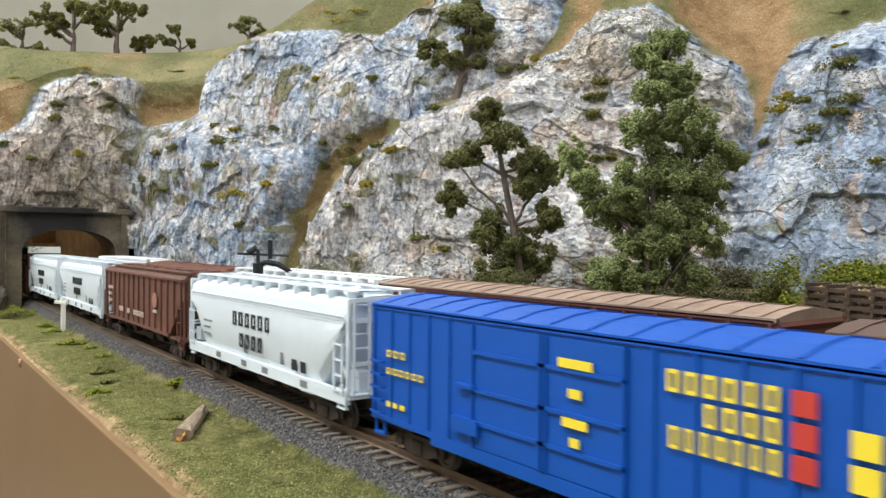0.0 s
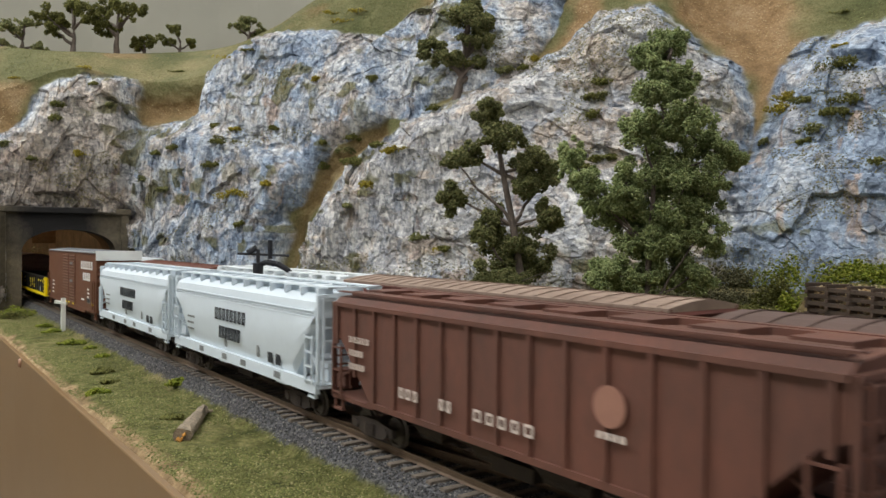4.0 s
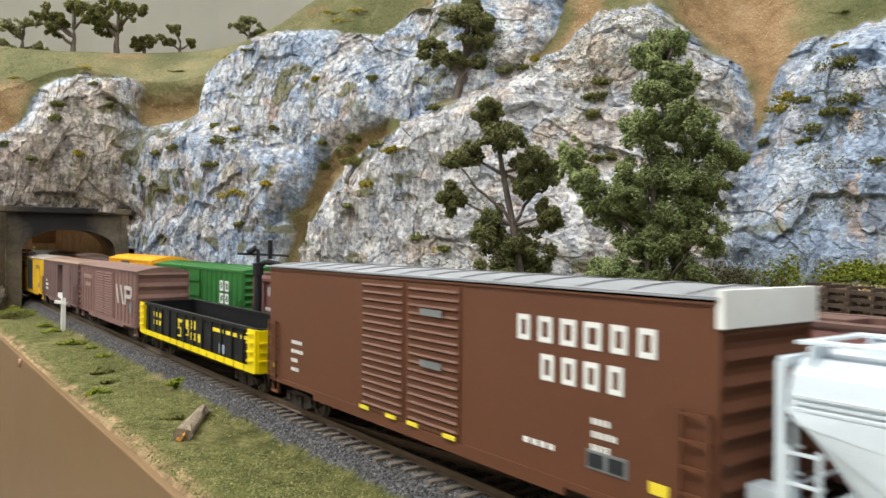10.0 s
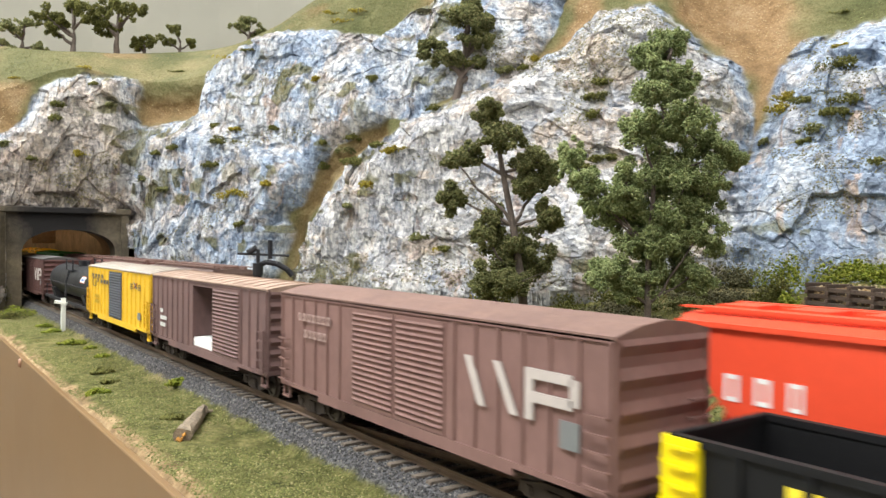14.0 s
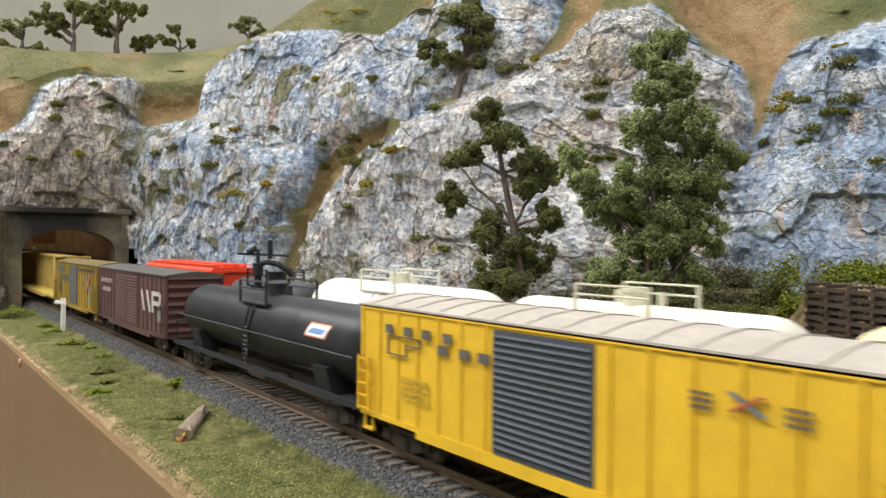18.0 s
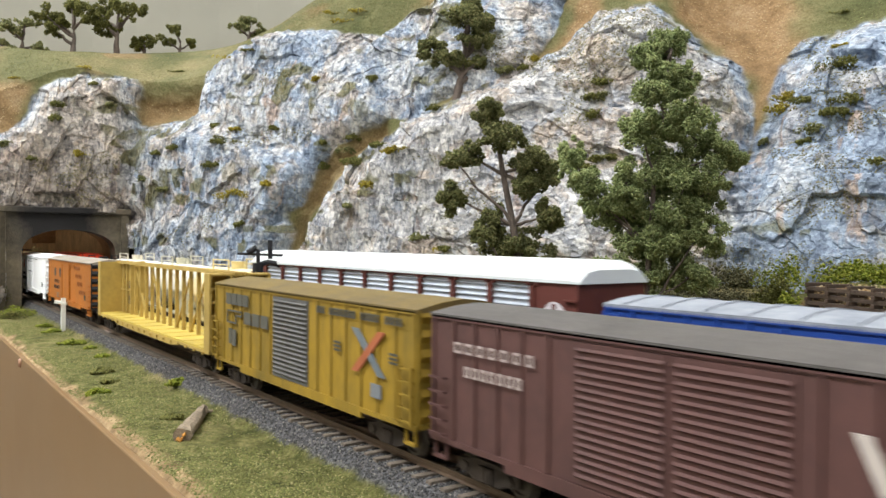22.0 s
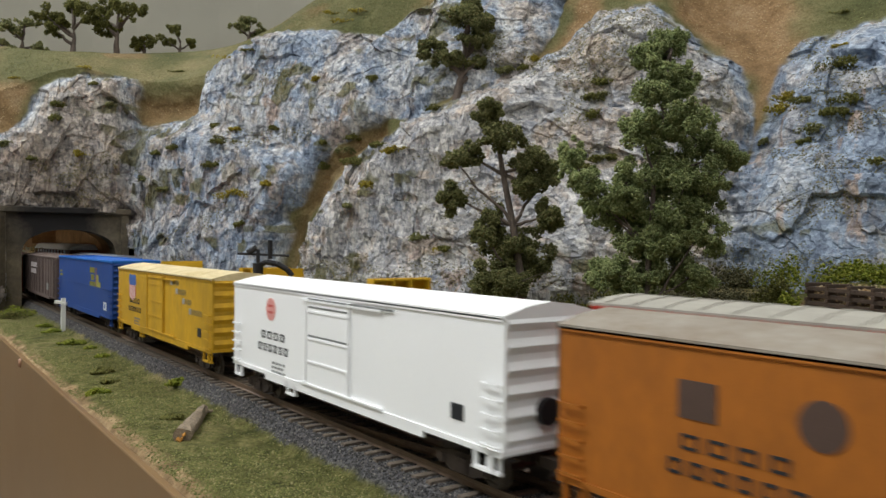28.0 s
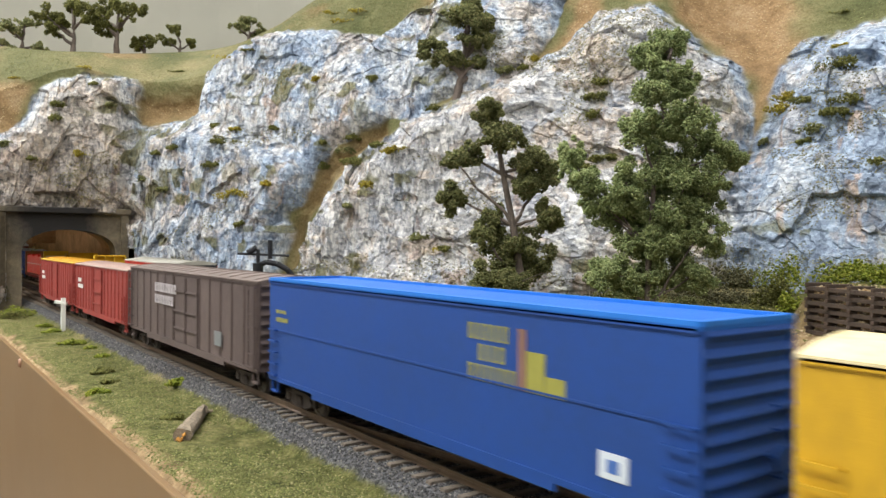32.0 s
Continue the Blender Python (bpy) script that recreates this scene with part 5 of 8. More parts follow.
def tree(name, label, foot, trunk, clumps, foam, leaf=0.0017, density=1.0, seed=1, r0=0.004, category="tree", twigs=True, tufts=22, stout=0.42):
    """trunk: points (side, height) from the foot up; clumps: side, height, half width, half height."""
    rnd, rs = random.Random(seed), np.random.RandomState(seed)
    t = tagged(new(name), label, category, "trees on the layout")
    t.location = foot
    s = Soup()
    pts = [SIDE * a + Vector((0, 0, b)) + DEEP * rnd.uniform(-0.002, 0.002) for a, b in trunk]
    pts[0] = pts[0] - Vector((0, 0, 0.006))
    for k in range(len(pts) - 1):
        f0, f1 = 1 - 0.75 * k / (len(pts) - 1), 1 - 0.75 * (k + 1) / (len(pts) - 1)
        s.bar(pts[k], pts[k + 1], r0 * f0, 9, r0 * f1)
    centers = []
    for a, b, w, h in clumps:
        c = SIDE * a + DEEP * rnd.uniform(-0.8, 0.8) * w + Vector((0, 0, b))
        centers.append((c, w, h))
        k = min(range(len(pts)), key=lambda i: abs(pts[i].z - (b - 0.8 * abs(a - trunk[i][0]))))
        limb(s, pts[k], c, r0 * stout, r0 * stout * 0.3, rnd)
        for _ in range(3 if twigs else 0):
            e = c + Vector((rnd.uniform(-1, 1) * w, rnd.uniform(-1, 1) * w, rnd.uniform(-0.8, 0.8) * h))
            limb(s, c, e, r0 * 0.14, r0 * 0.06, rnd, 2)
    s.put("trunk", BARK, t)
    cloud = []
    for c, w, h in centers:
        # ragged tufts of foam caught on the twigs
        for _ in range(tufts):
            d = Vector((rnd.gauss(0, 1), rnd.gauss(0, 1), rnd.gauss(0, 1))).normalized() * rnd.uniform(0.30, 1.0)
            o = Vector((d.x * w, d.y * w, d.z * h))
            q = rnd.uniform(0.17, 0.42)
            count = int(density * 1100 * q * q * (w * h) ** 0.5 / 0.012)
            cloud.append(clump_points(tuple(c + o), (w * q, w * q, (0.6 * w + 0.4 * h) * q), count, rs, 0.15))
    crumbs("crown", np.concatenate(cloud), leaf, FOAM[foam], seed, parent=t)
    return t


def px(d):
    return d / 1361.0


def on_hill(u, w):
    x, y, z, *_ = hill_relief(np.array([[u]]), np.array([[w]]))
    return Vector((float(x[0, 0]), float(y[0, 0]), float(z[0, 0])))


def on_ground(x, y):
    z, _ = ground_height(np.array([x]), np.array([y]))
    return Vector((x, y, float(z[0])))


def make_trees():
    k = px(0.614)
    tree("pine_tree", "half-bare dark green model pine with grey trunk", on_ground(-0.459, 0.264), [(0, 0), (-8 * k, 80 * k), (-24 * k, 180 * k), (-42 * k, 270 * k), (-55 * k, 345 * k), (-66 * k, 385 * k)],
         [(a * k, b * k, w * k, h * k) for a, b, w, h in ((-70, 376, 26, 24), (-64, 352, 20, 18), (-46, 329, 42, 24), (-104, 306, 30, 20), (-126, 292, 26, 16), (-134, 228, 30, 32), (4, 290, 38, 32), (28, 268, 36, 30), (0, 252, 32, 26),
                                                          (34, 196, 30, 36), (-62, 184, 32, 40), (-76, 160, 22, 22), (-34, 134, 44, 36), (14, 140, 42, 34), (-2, 104, 46, 30), (-60, 96, 36, 36), (-72, 66, 24, 34), (-26, 78, 40, 26))],
         "dark", 0.0010, 1.25, 3, 0.0040, tufts=24)
    k = px(0.530)
    tree("broadleaf_tree", "tall leafy dark green model tree with forked trunk", on_ground(-0.347, 0.276), [(0, 0), (-2 * k, 60 * k), (0, 160 * k), (8 * k, 280 * k), (24 * k, 400 * k), (36 * k, 510 * k)],
         [(a * k, b * k, w * k * 1.15, h * k * 1.15) for a, b, w, h in ((38, 525, 38, 24), (10, 500, 38, 20), (62, 468, 22, 26), (20, 472, 28, 20), (2, 434, 38, 22), (46, 440, 26, 18), (-22, 364, 34, 36), (60, 384, 46, 30), (100, 352, 40, 32), (20, 372, 40, 26),
                                                          (136, 330, 30, 26), (152, 312, 18, 14), (-132, 318, 24, 36), (-112, 274, 38, 30), (26, 298, 58, 44), (66, 276, 56, 44), (-46, 274, 34, 40), (104, 262, 36, 36), (-82, 230, 36, 26), (-22, 224, 52, 38),
                                                          (60, 214, 56, 44), (20, 190, 54, 36), (-10, 172, 46, 34), (92, 184, 32, 32), (36, 152, 48, 30), (-70, 118, 38, 26), (2, 104, 44, 26), (74, 108, 38, 28), (-40, 88, 30, 20))],
         "green", 0.0010, 1.10, 4, 0.0028, tufts=26)
    k = px(0.868)
    tree("ledge_tree", "dark olive model tree on a rock ledge", on_hill(1.264, 0.653) - Vector((0, 0, 0.004)), [(0, 0), (4 * k, 22 * k), (8 * k, 36 * k), (14 * k, 70 * k)],
         [(a * k, b * k, w * k, h * k) for a, b, w, h in ((24, 152, 27, 22), (14, 128, 40, 26), (46, 124, 24, 22), (-40, 78, 30, 26), (-10, 62, 24, 16), (60, 70, 16, 26), (50, 100, 20, 16), (24, 96, 24, 14), (38, 62, 14, 12))],
         "dark", 0.0014, 1.0, 5, 0.0058, tufts=18, stout=0.58)
    k = px(1.09)
    for i, (u, w, trunk, clumps, foam, r) in enumerate((
            (0.745, 2.06, 50, ((-18, 38, 26, 14), (8, 50, 22, 12), (-26, 10, 30, 14), (14, 14, 22, 12)), "dark", 0.004),
            (0.801, 1.92, 90, ((-46, 62, 26, 16), (-22, 50, 22, 14), (-10, 88, 18, 12), (12, 74, 26, 18), (26, 56, 18, 14), (-36, 40, 18, 10)), "olive", 0.0045),
            (0.849, 1.82, 96, ((-28, 58, 24, 20), (0, 90, 26, 14), (18, 66, 24, 20), (36, 80, 22, 16), (-12, 40, 18, 14), (-38, 76, 18, 16)), "olive", 0.0050),
            (0.866, 1.85, 26, ((0, 22, 22, 12), (-14, 14, 16, 8)), "olive", 0.003),
            (0.882, 2.00, 44, ((-6, 40, 16, 12), (-26, 24, 22, 10), (18, 20, 16, 10)), "olive", 0.003),
            (0.922, 1.80, 40, ((0, 32, 26, 18), (14, 22, 22, 14), (-16, 20, 18, 12)), "dark", 0.003))):
        tree("hilltop_tree", "small olive model tree on the hilltop", on_hill(u, w), [(0, 0), (0, trunk * 0.15 * k), (2 * k, trunk * 0.3 * k), (1 * k, trunk * 0.46 * k)],
             [(a * k, b * k, c * k, d * k) for a, b, c, d in clumps], foam, 0.0015, 0.70, 20 + i, r, twigs=False, tufts=10, stout=0.62)


make_trees()


def bush(label, where, w, h, foam, seed, leaf=0.0012, density=1.0, name="bush", group="bushes on the bank"):
    rs = np.random.RandomState(seed)
    b = tagged(new(name), label, "bush", group)
    b.location = where
    cloud = []
    for _ in range(12):
        a, d, q = rs.uniform(0, math.tau), rs.uniform(0.0, 0.95), rs.uniform(0.28, 0.5)
        o = (math.cos(a) * d * w, math.sin(a) * d * w, (0.15 + 0.75 * rs.uniform(0, 1) * (1 - 0.7 * d)) * h)
        cloud.append(clump_points(o, (w * q, w * q, h * q), int(density * 400 * q * q), rs, 0.2))
    crumbs("foliage", np.concatenate(cloud), leaf, FOAM[foam], seed, parent=b)
    return b


def make_bushes():
    rows = ((-0.378, 0.423, 0.026, 0.018, "grey"), (-0.378, 0.452, 0.022, 0.018, "dark"), (-0.330, 0.415, 0.020, 0.030, "bright"), (-0.292, 0.352, 0.010, 0.018, "bright"), (-0.312, 0.375, 0.016, 0.022, "olive"),
            (-0.272, 0.270, 0.017, 0.011, "green"), (-0.318, 0.340, 0.020, 0.008, "olive"), (-0.300, 0.330, 0.014, 0.007, "green"), (-0.327, 0.283, 0.022, 0.010, "grey"), (-0.447, 0.271, 0.014, 0.014, "dark"),
            (-0.482, 0.331, 0.022, 0.014, "olive"), (-0.488, 0.365, 0.022, 0.016, "grey"), (-0.424, 0.311, 0.018, 0.009, "olive"), (-0.338, 0.329, 0.016, 0.006, "olive"), (-0.560, 0.325, 0.030, 0.016, "olive"),
            (-0.383, 0.377, 0.020, 0.010, "grey"), (-0.412, 0.337, 0.020, 0.010, "olive"), (-0.600, 0.270, 0.024, 0.022, "olive"), (-0.575, 0.290, 0.022, 0.020, "mustard"), (-0.545, 0.305, 0.026, 0.016, "olive"),
            (-0.520, 0.350, 0.020, 0.016, "mustard"), (-0.440, 0.400, 0.020, 0.014, "grey"), (-0.400, 0.300, 0.028, 0.012, "grey"), (-0.430, 0.350, 0.030, 0.014, "olive"), (-0.370, 0.345, 0.026, 0.010, "dark"), (-0.460, 0.300, 0.026, 0.012, "olive"), (-0.500, 0.270, 0.028, 0.012, "grey"), (-0.550, 0.255, 0.026, 0.012, "olive"), (-0.345, 0.385, 0.026, 0.014, "grey"), (-0.405, 0.385, 0.026, 0.014, "olive"), (-0.470, 0.375, 0.026, 0.016, "dark"), (-0.360, 0.300, 0.020, 0.008, "grey"), (-0.520, 0.300, 0.016, 0.012, "olive"), (-0.640, 0.250, 0.020, 0.020, "olive"))
    names = dict(grey="grey-green scrubby bush of foam on the bank", dark="dark green foam bush on the bank", bright="bright yellow-green foam bush by the crib wall", olive="olive foam bush on the bank", green="green foam bush on sandy earth", mustard="mustard yellow foam bush on the bank")
    for i, (x, y, w, h, f) in enumerate(rows):
        bush(names[f], on_ground(x, y), w, h, f, 200 + i)
    for i, (x, y, w, h, f) in enumerate(((-0.235, 0.372, 0.024, 0.014, "bright"), (-0.20, 0.370, 0.022, 0.014, "olive"), (-0.265, 0.395, 0.026, 0.016, "bright"), (-0.17, 0.35, 0.018, 0.012, "bright"))):
        bush("yellow-green foam bush on top of the crib wall", Vector((x, y, 0.0445)), w, h, f, 240 + i)
    small = ((0.830, 0.926), (0.848, 0.846), (0.791, 0.829), (0.815, 0.617), (0.910, 0.635), (0.936, 0.635), (0.930, 0.463), (0.993, 0.507), (1.002, 0.648), (1.054, 0.604), (0.791, 0.767), (0.735, 0.732),
             (0.765, 0.626), (1.088, 0.772), (1.164, 0.723), (1.246, 0.595), (1.197, 0.278), (1.341, 0.732), (1.351, 0.772), (1.441, 0.542), (1.626, 0.472), (1.597, 0.489), (1.685, 0.375), (1.210, 0.344),
             (1.365, 0.159), (1.316, 0.137), (1.280, 0.176), (1.437, 0.366), (1.074, 0.392), (1.042, 0.269), (1.111, 0.445), (1.139, 0.485), (1.119, 0.520), (1.303, 0.141), (1.200, 0.476), (0.970, 0.697))
    large = ((0.890, 0.529), (0.995, 0.600), (1.026, 0.375), (1.447, 0.657), (1.434, 0.617), (1.447, 0.608), (1.457, 0.397), (1.615, 0.648), (1.646, 0.758), (1.645, 0.560), (1.635, 0.503), (1.658, 0.608),
             (1.236, 0.445), (1.176, 0.419), (1.273, 0.741), (1.322, 0.719), (1.625, 0.620), (1.610, 0.600), (1.150, 0.525))
    tones = ("olive", "dark", "olive", "mustard", "olive")
    for i, (u, w) in enumerate(small + large):
        big = i >= len(small)
        f = tones[i % 5]
        r = (0.0125 + 0.0030 * (i % 3)) if big else 0.0066 + 0.0014 * (i % 4)
        bush("small %s foam tuft clinging to the rock" % f, on_hill(u, w) - Vector((0, 0, 0.002)), r, r * (0.55 if big else 0.75), f, 260 + i, 0.0011, 0.75 if big else 0.5, "rock_tuft", "tufts on the rock face")
    for i, (u, w, r) in enumerate(((0.817, 1.03, 0.016), (0.960, 1.03, 0.018), (0.895, 1.18, 0.012), (1.084, 1.06, 0.020), (1.060, 1.20, 0.014), (1.646, 1.05, 0.016), (1.648, 0.86, 0.012), (0.745, 1.12, 0.010), (0.989, 1.0, 0.012), (1.10, 1.10, 0.014))):
        bush("low mustard foam patch in the hill turf", on_hill(u, w) - Vector((0, 0, 0.002)), r, r * 0.20, "mustard" if i % 3 != 2 else "olive", 300 + i, 0.0010, 0.30, "turf_patch", "patches in the hill turf")
    for i, (x, y, w, h) in enumerate(((-0.416, -0.0226, 0.0075, 0.0035), (-0.903, -0.0407, 0.016, 0.010), (-0.88, -0.050, 0.016, 0.008), (-0.7245, -0.0343, 0.008, 0.003), (-0.6332, -0.0371, 0.009, 0.0032), (-0.494, -0.0444, 0.006, 0.0028),
                                      (-0.432, -0.0602, 0.0062, 0.0028), (-0.552, -0.0305, 0.006, 0.0028), (-0.348, -0.0440, 0.0060, 0.0022), (-0.78, -0.032, 0.008, 0.003), (-0.60, -0.030, 0.005, 0.0024), (-0.46, -0.047, 0.005, 0.0024))):
        bush("low yellow-green foam tuft in the turf beside the ballast", on_ground(x, y), w, h, "bright" if i % 3 != 2 else "olive", 320 + i, 0.0008, 0.7, "turf_tuft", "tufts in the verge")


make_bushes()


def scatter():
    rs = np.random.RandomState(9)
    # turf along the verge, dense near the camera
    n = 60000
    x = -0.08 - 0.9 * rs.uniform(0, 1, n) ** 1.5
    y = rs.uniform(EDGE_Y + 0.001, -0.020, n)
    z, bed = ground_height(x, y)
    keep = (bed < 0.25 + 0.2 * rs.uniform(-1, 1, n)) & (fractal(x * 60, y * 60, 0 * x, 2, 95) > 0.36 + 0.1 * rs.uniform(-1, 1, n))
    tagged(crumbs("turf", np.stack([x, y, z], -1)[keep], 0.00055, STRAW, 31, 0.8), "coarse olive and straw turf along the track", "turf", kind="stuff")
    n = 70000
    x = -0.06 - 0.95 * rs.uniform(0, 1, n) ** 1.6
    y = rs.uniform(-0.030, 0.012, n)
    z, bed = ground_height(x, y)
    keep = bed > 0.30 + 0.3 * rs.uniform(0, 1, n)
    tagged(crumbs("ballast", np.stack([x, y, z], -1)[keep], 0.00052, BALLAST, 32, 0.9), "grey crushed ballast beside the ties", "ballast", kind="stuff")
    n = 26000
    x = rs.uniform(-0.62, -0.08, n)
    y = rs.uniform(0.085, 0.40, n)
    z, bed = ground_height(x, y)
    tone = np.exp(-((x + 0.23) / 0.075) ** 2 - ((y - 0.28) / 0.06) ** 2)
    sand = rs.uniform(0, 1, n) < tone * 1.2
    p = np.stack([x, y, z], -1)
    tagged(crumbs("sand_and_gravel", p[sand], 0.0010, SAND, 33, 0.7), "pale sandy gravel below the crib wall", "gravel", kind="stuff")
    tagged(crumbs("bank_turf", p[~sand & (bed < 0.3)], 0.0011, FOAM["olive"], 34, 0.7), "dull grey-green turf on the bank", "turf", kind="stuff")
    # foam dusted over the ledges of the rock
    u, w = rs.uniform(0.74, 1.74, 90000), rs.uniform(0.02, 1.05, 90000)
    hx, hy, hz, rock, earth, *_ = hill_relief(u.reshape(1, -1), w.reshape(1, -1))
    hx, hy, hz = hx.ravel(), hy.ravel(), hz.ravel()
    patch = fractal(hx * 17, hy * 17, hz * 26, 3, 46) + 0.10 * step(1.25, 1.45, u) + 0.05 * step(0.3, 0.05, w)
    ok = (rock.ravel() > 0.5) & (patch > 0.62 + 0.07 * rs.uniform(0, 1, len(u)))
    tagged(crumbs("ledge_moss", np.stack([hx, hy, hz], -1)[ok], 0.0010, LEDGE, 38, 0.7), "olive and straw foam dusted over rock ledges", "moss", kind="stuff")
    # turf on the hill top
    u, w = rs.uniform(0.72, 1.75, 36000), rs.uniform(0.85, 2.05, 36000)
    hx, hy, hz, rock, earth, *_ = hill_relief(u.reshape(1, -1), w.reshape(1, -1))
    ok = ((rock < 0.3) & (earth < 0.55)).ravel()
    tagged(crumbs("hill_turf", np.stack([hx.ravel(), hy.ravel(), hz.ravel()], -1)[ok], 0.0009, HAY, 35, 0.5), "short dry turf on the hill", "turf", kind="stuff")
    ok = ((rock < 0.3) & (earth > 0.6)).ravel()
    tagged(crumbs("hill_gravel", np.stack([hx.ravel(), hy.ravel(), hz.ravel()], -1)[ok], 0.0011, SAND, 36, 0.5), "loose brown gravel in the chutes", "gravel", kind="stuff")


scatter()


# ---- crib wall, water column, whistle post, log, fascia fittings ----
CREOSOTE = material("creosoted_timber", srgb(74, 60, 50), 0.9, 0, 0.3, 150, 0.6, 1500)


def make_crib():
    wall = tagged(new("crib_wall"), "dark timber crib retaining wall holding a sandy bank", "retaining wall")
    wall.matrix_world = pose(-0.262, 0.328, 0.0055, 0, 0, -28)
    rnd = random.Random(8)
    bay, bays, rows, pitch = 0.0205, 11, 9, 0.0046
    beam = bmesh.new()
    add_box(beam, -bay / 2 - 0.0012, bay / 2 + 0.0012, -0.0012, 0.0012, -0.0013, 0.0013, 0.0003)
    beam_me = bpy.data.meshes.new("beam")
    beam.to_mesh(beam_me)
    beam.free()
    beam_me.materials.append(CREOSOTE)
    head = bmesh.new()
    add_box(head, -0.0014, 0.0014, -0.0020, 0.0150, -0.0012, 0.0012, 0.0003)
    head_me = bpy.data.meshes.new("header")
    head.to_mesh(head_me)
    head.free()
    head_me.materials.append(CREOSOTE)
    for i in range(bays):
        for r in range(rows):
            ob = shared("beam", beam_me, wall, (i + 0.5) * bay, 0.0012 * (r % 2), r * pitch)
            ob.rotation_euler = (0, rnd.uniform(-0.02, 0.02), rnd.uniform(-0.02, 0.02))
    for i in range(bays + 1):
        for r in range(rows):
            shared("header", head_me, wall, i * bay + rnd.uniform(-0.0004, 0.0004), 0.0, r * pitch + pitch * 0.5)
    pts = np.stack([np.random.RandomState(3).uniform(0.0, bays * bay, 2600), np.random.RandomState(4).uniform(0.002, 0.010, 2600), np.random.RandomState(5).uniform(-0.001, rows * pitch - 0.003, 2600)], -1)
    fill = tagged(crumbs("gravel_fill", pts, 0.0012, SAND, 37, parent=wall), "sand-coloured gravel showing between the beams", kind="stuff")


make_crib()
IRON = paint((38, 38, 42), 0.5, 0.2)


def make_water_column():
    w = tagged(new("water_column"), "black iron water column with curved spout between the tracks", "water column")
    w.location = (-0.426, 0.026, -0.0035)
    s = Soup().bar((0, 0, -0.001), (0, 0, 0.055), 0.0022, 14).bar((0, 0, -0.001), (0, 0, 0.004), 0.0040, 14).bar((0, 0, 0.053), (0, 0, 0.060), 0.0030, 14)
    s.put("column", IRON, w)
    s = Soup()
    pts = [SIDE * a * 0.020 + Vector((0, 0, 0.0585 + b)) for a, b in ((0.0, 0.0), (0.25, 0.0022), (0.55, 0.0012), (0.85, -0.0020), (1.0, -0.0058))]
    for a, b in zip(pts, pts[1:]):
        s.bar(a, b, 0.0017, 10, 0.0016)
    s.put("spout", IRON, w)
    s = Soup().bar(SIDE * -0.012 + Vector((0, 0, 0.0655)), SIDE * 0.018 + Vector((0, 0, 0.0645)), 0.0007)
    s.bar((0, 0, 0.060), (0, 0, 0.068), 0.0011, 10)
    s.bar(SIDE * 0.007 + Vector((0, 0, 0.0625)), SIDE * 0.007 + Vector((0, 0, 0.0735)), 0.0014, 10)
    s.put("valve_lever", IRON, w)
    s = Soup().bar(SIDE * -0.006 + Vector((0, 0, 0.066)), SIDE * -0.001 + Vector((0, 0, 0.069)), 0.0018, 10)
    s.put("counterweight", IRON, w)


make_water_column()


def make_whistle_post():
    p = tagged(new("whistle_post"), "white-painted trackside post with short cross arm", "post")
    p.location = on_ground(-0.729, -0.0262)
    m = paint((236, 236, 228), 0.6, 0.05)
    Soup().box(-0.0017, 0.0017, -0.0017, 0.0017, -0.004, 0.0285).put("post", m, p)
    s = Soup()
    a, b = SIDE * -0.0052 + Vector((0, -0.0018, 0.0255)), SIDE * 0.0052 + Vector((0, -0.0018, 0.0238))
    s.bar(a, b, 0.0017, 4)
    s.put("cross_arm", m, p)


make_whistle_post()


def make_log():
    g = tagged(new("fallen_log"), "weathered grey fallen log with broken orange end in the turf", "log")
    g.location = on_ground(-0.330, -0.0415) + Vector((0, 0, 0.0016))
    rnd = random.Random(2)
    s = Soup()
    a, b = Vector((0.022, -0.0120, 0)), Vector((-0.022, 0.0110, 0))
    n = 12
    d = (b - a).normalized()
    side, up = d.cross(Vector((0, 0, 1))).normalized(), Vector((0, 0, 1))
    secs = []
    for k in range(9):
        c = a.lerp(b, k / 8)
        secs.append([c + (side * math.cos(i * math.tau / n) + up * math.sin(i * math.tau / n)) * (0.0036 - 0.0012 * k / 8) * rnd.uniform(0.85, 1.15) for i in range(n)])
    s.loft(secs)
    s.put("trunk", material("driftwood", srgb(148, 132, 112), 0.9, 0, 0.35, 300, 0.8, 1800), g)
    s = Soup()
    for _ in range(9):
        o = side * rnd.uniform(-0.0018, 0.0018) + up * rnd.uniform(-0.0014, 0.0016)
        s.bar(a + o + d * 0.001, a + o - d * rnd.uniform(0.0012, 0.0034), 0.0007, 5, 0.0003)
    s.put("broken_end", material("split_wood", srgb(198, 142, 64), 0.85, 0, 0.25, 400), g, "splintered orange wood")
    s = Soup()
    limb(s, b - d * 0.004, b + side * 0.005 - d * 0.003, 0.0012, 0.0006, rnd, 3)
    s.put("branch_stub", bpy.data.materials["driftwood"], g)


make_log()
CHROME = material("chromed_steel", srgb(206, 206, 206), 0.2, 1.0, 0.04, 40)
k = tagged(new("fascia_knob"), "small worn brown wooden knob on the fascia board", "knob")
k.location = (-0.604, EDGE_Y - 0.0035, -0.0165)
Soup().bar((0, 0, 0), (0, -0.0016, 0), 0.0034, 12, 0.0026).put("head", material("worn_knob", srgb(152, 112, 84), 0.6, 0, 0.3, 300), k)
k = tagged(new("toggle_lever"), "chromed toggle lever on the fascia board", "lever")
k.location = (-0.634, EDGE_Y - 0.0035, -0.128)
Soup().bar((0, 0, 0), (0, -0.010, 0.004), 0.0042, 12, 0.0042).put("collar", CHROME, k)
Soup().bar((0, -0.009, 0.004), (-0.004, -0.018, 0.016), 0.0022, 12, 0.0030).put("stem", CHROME, k)

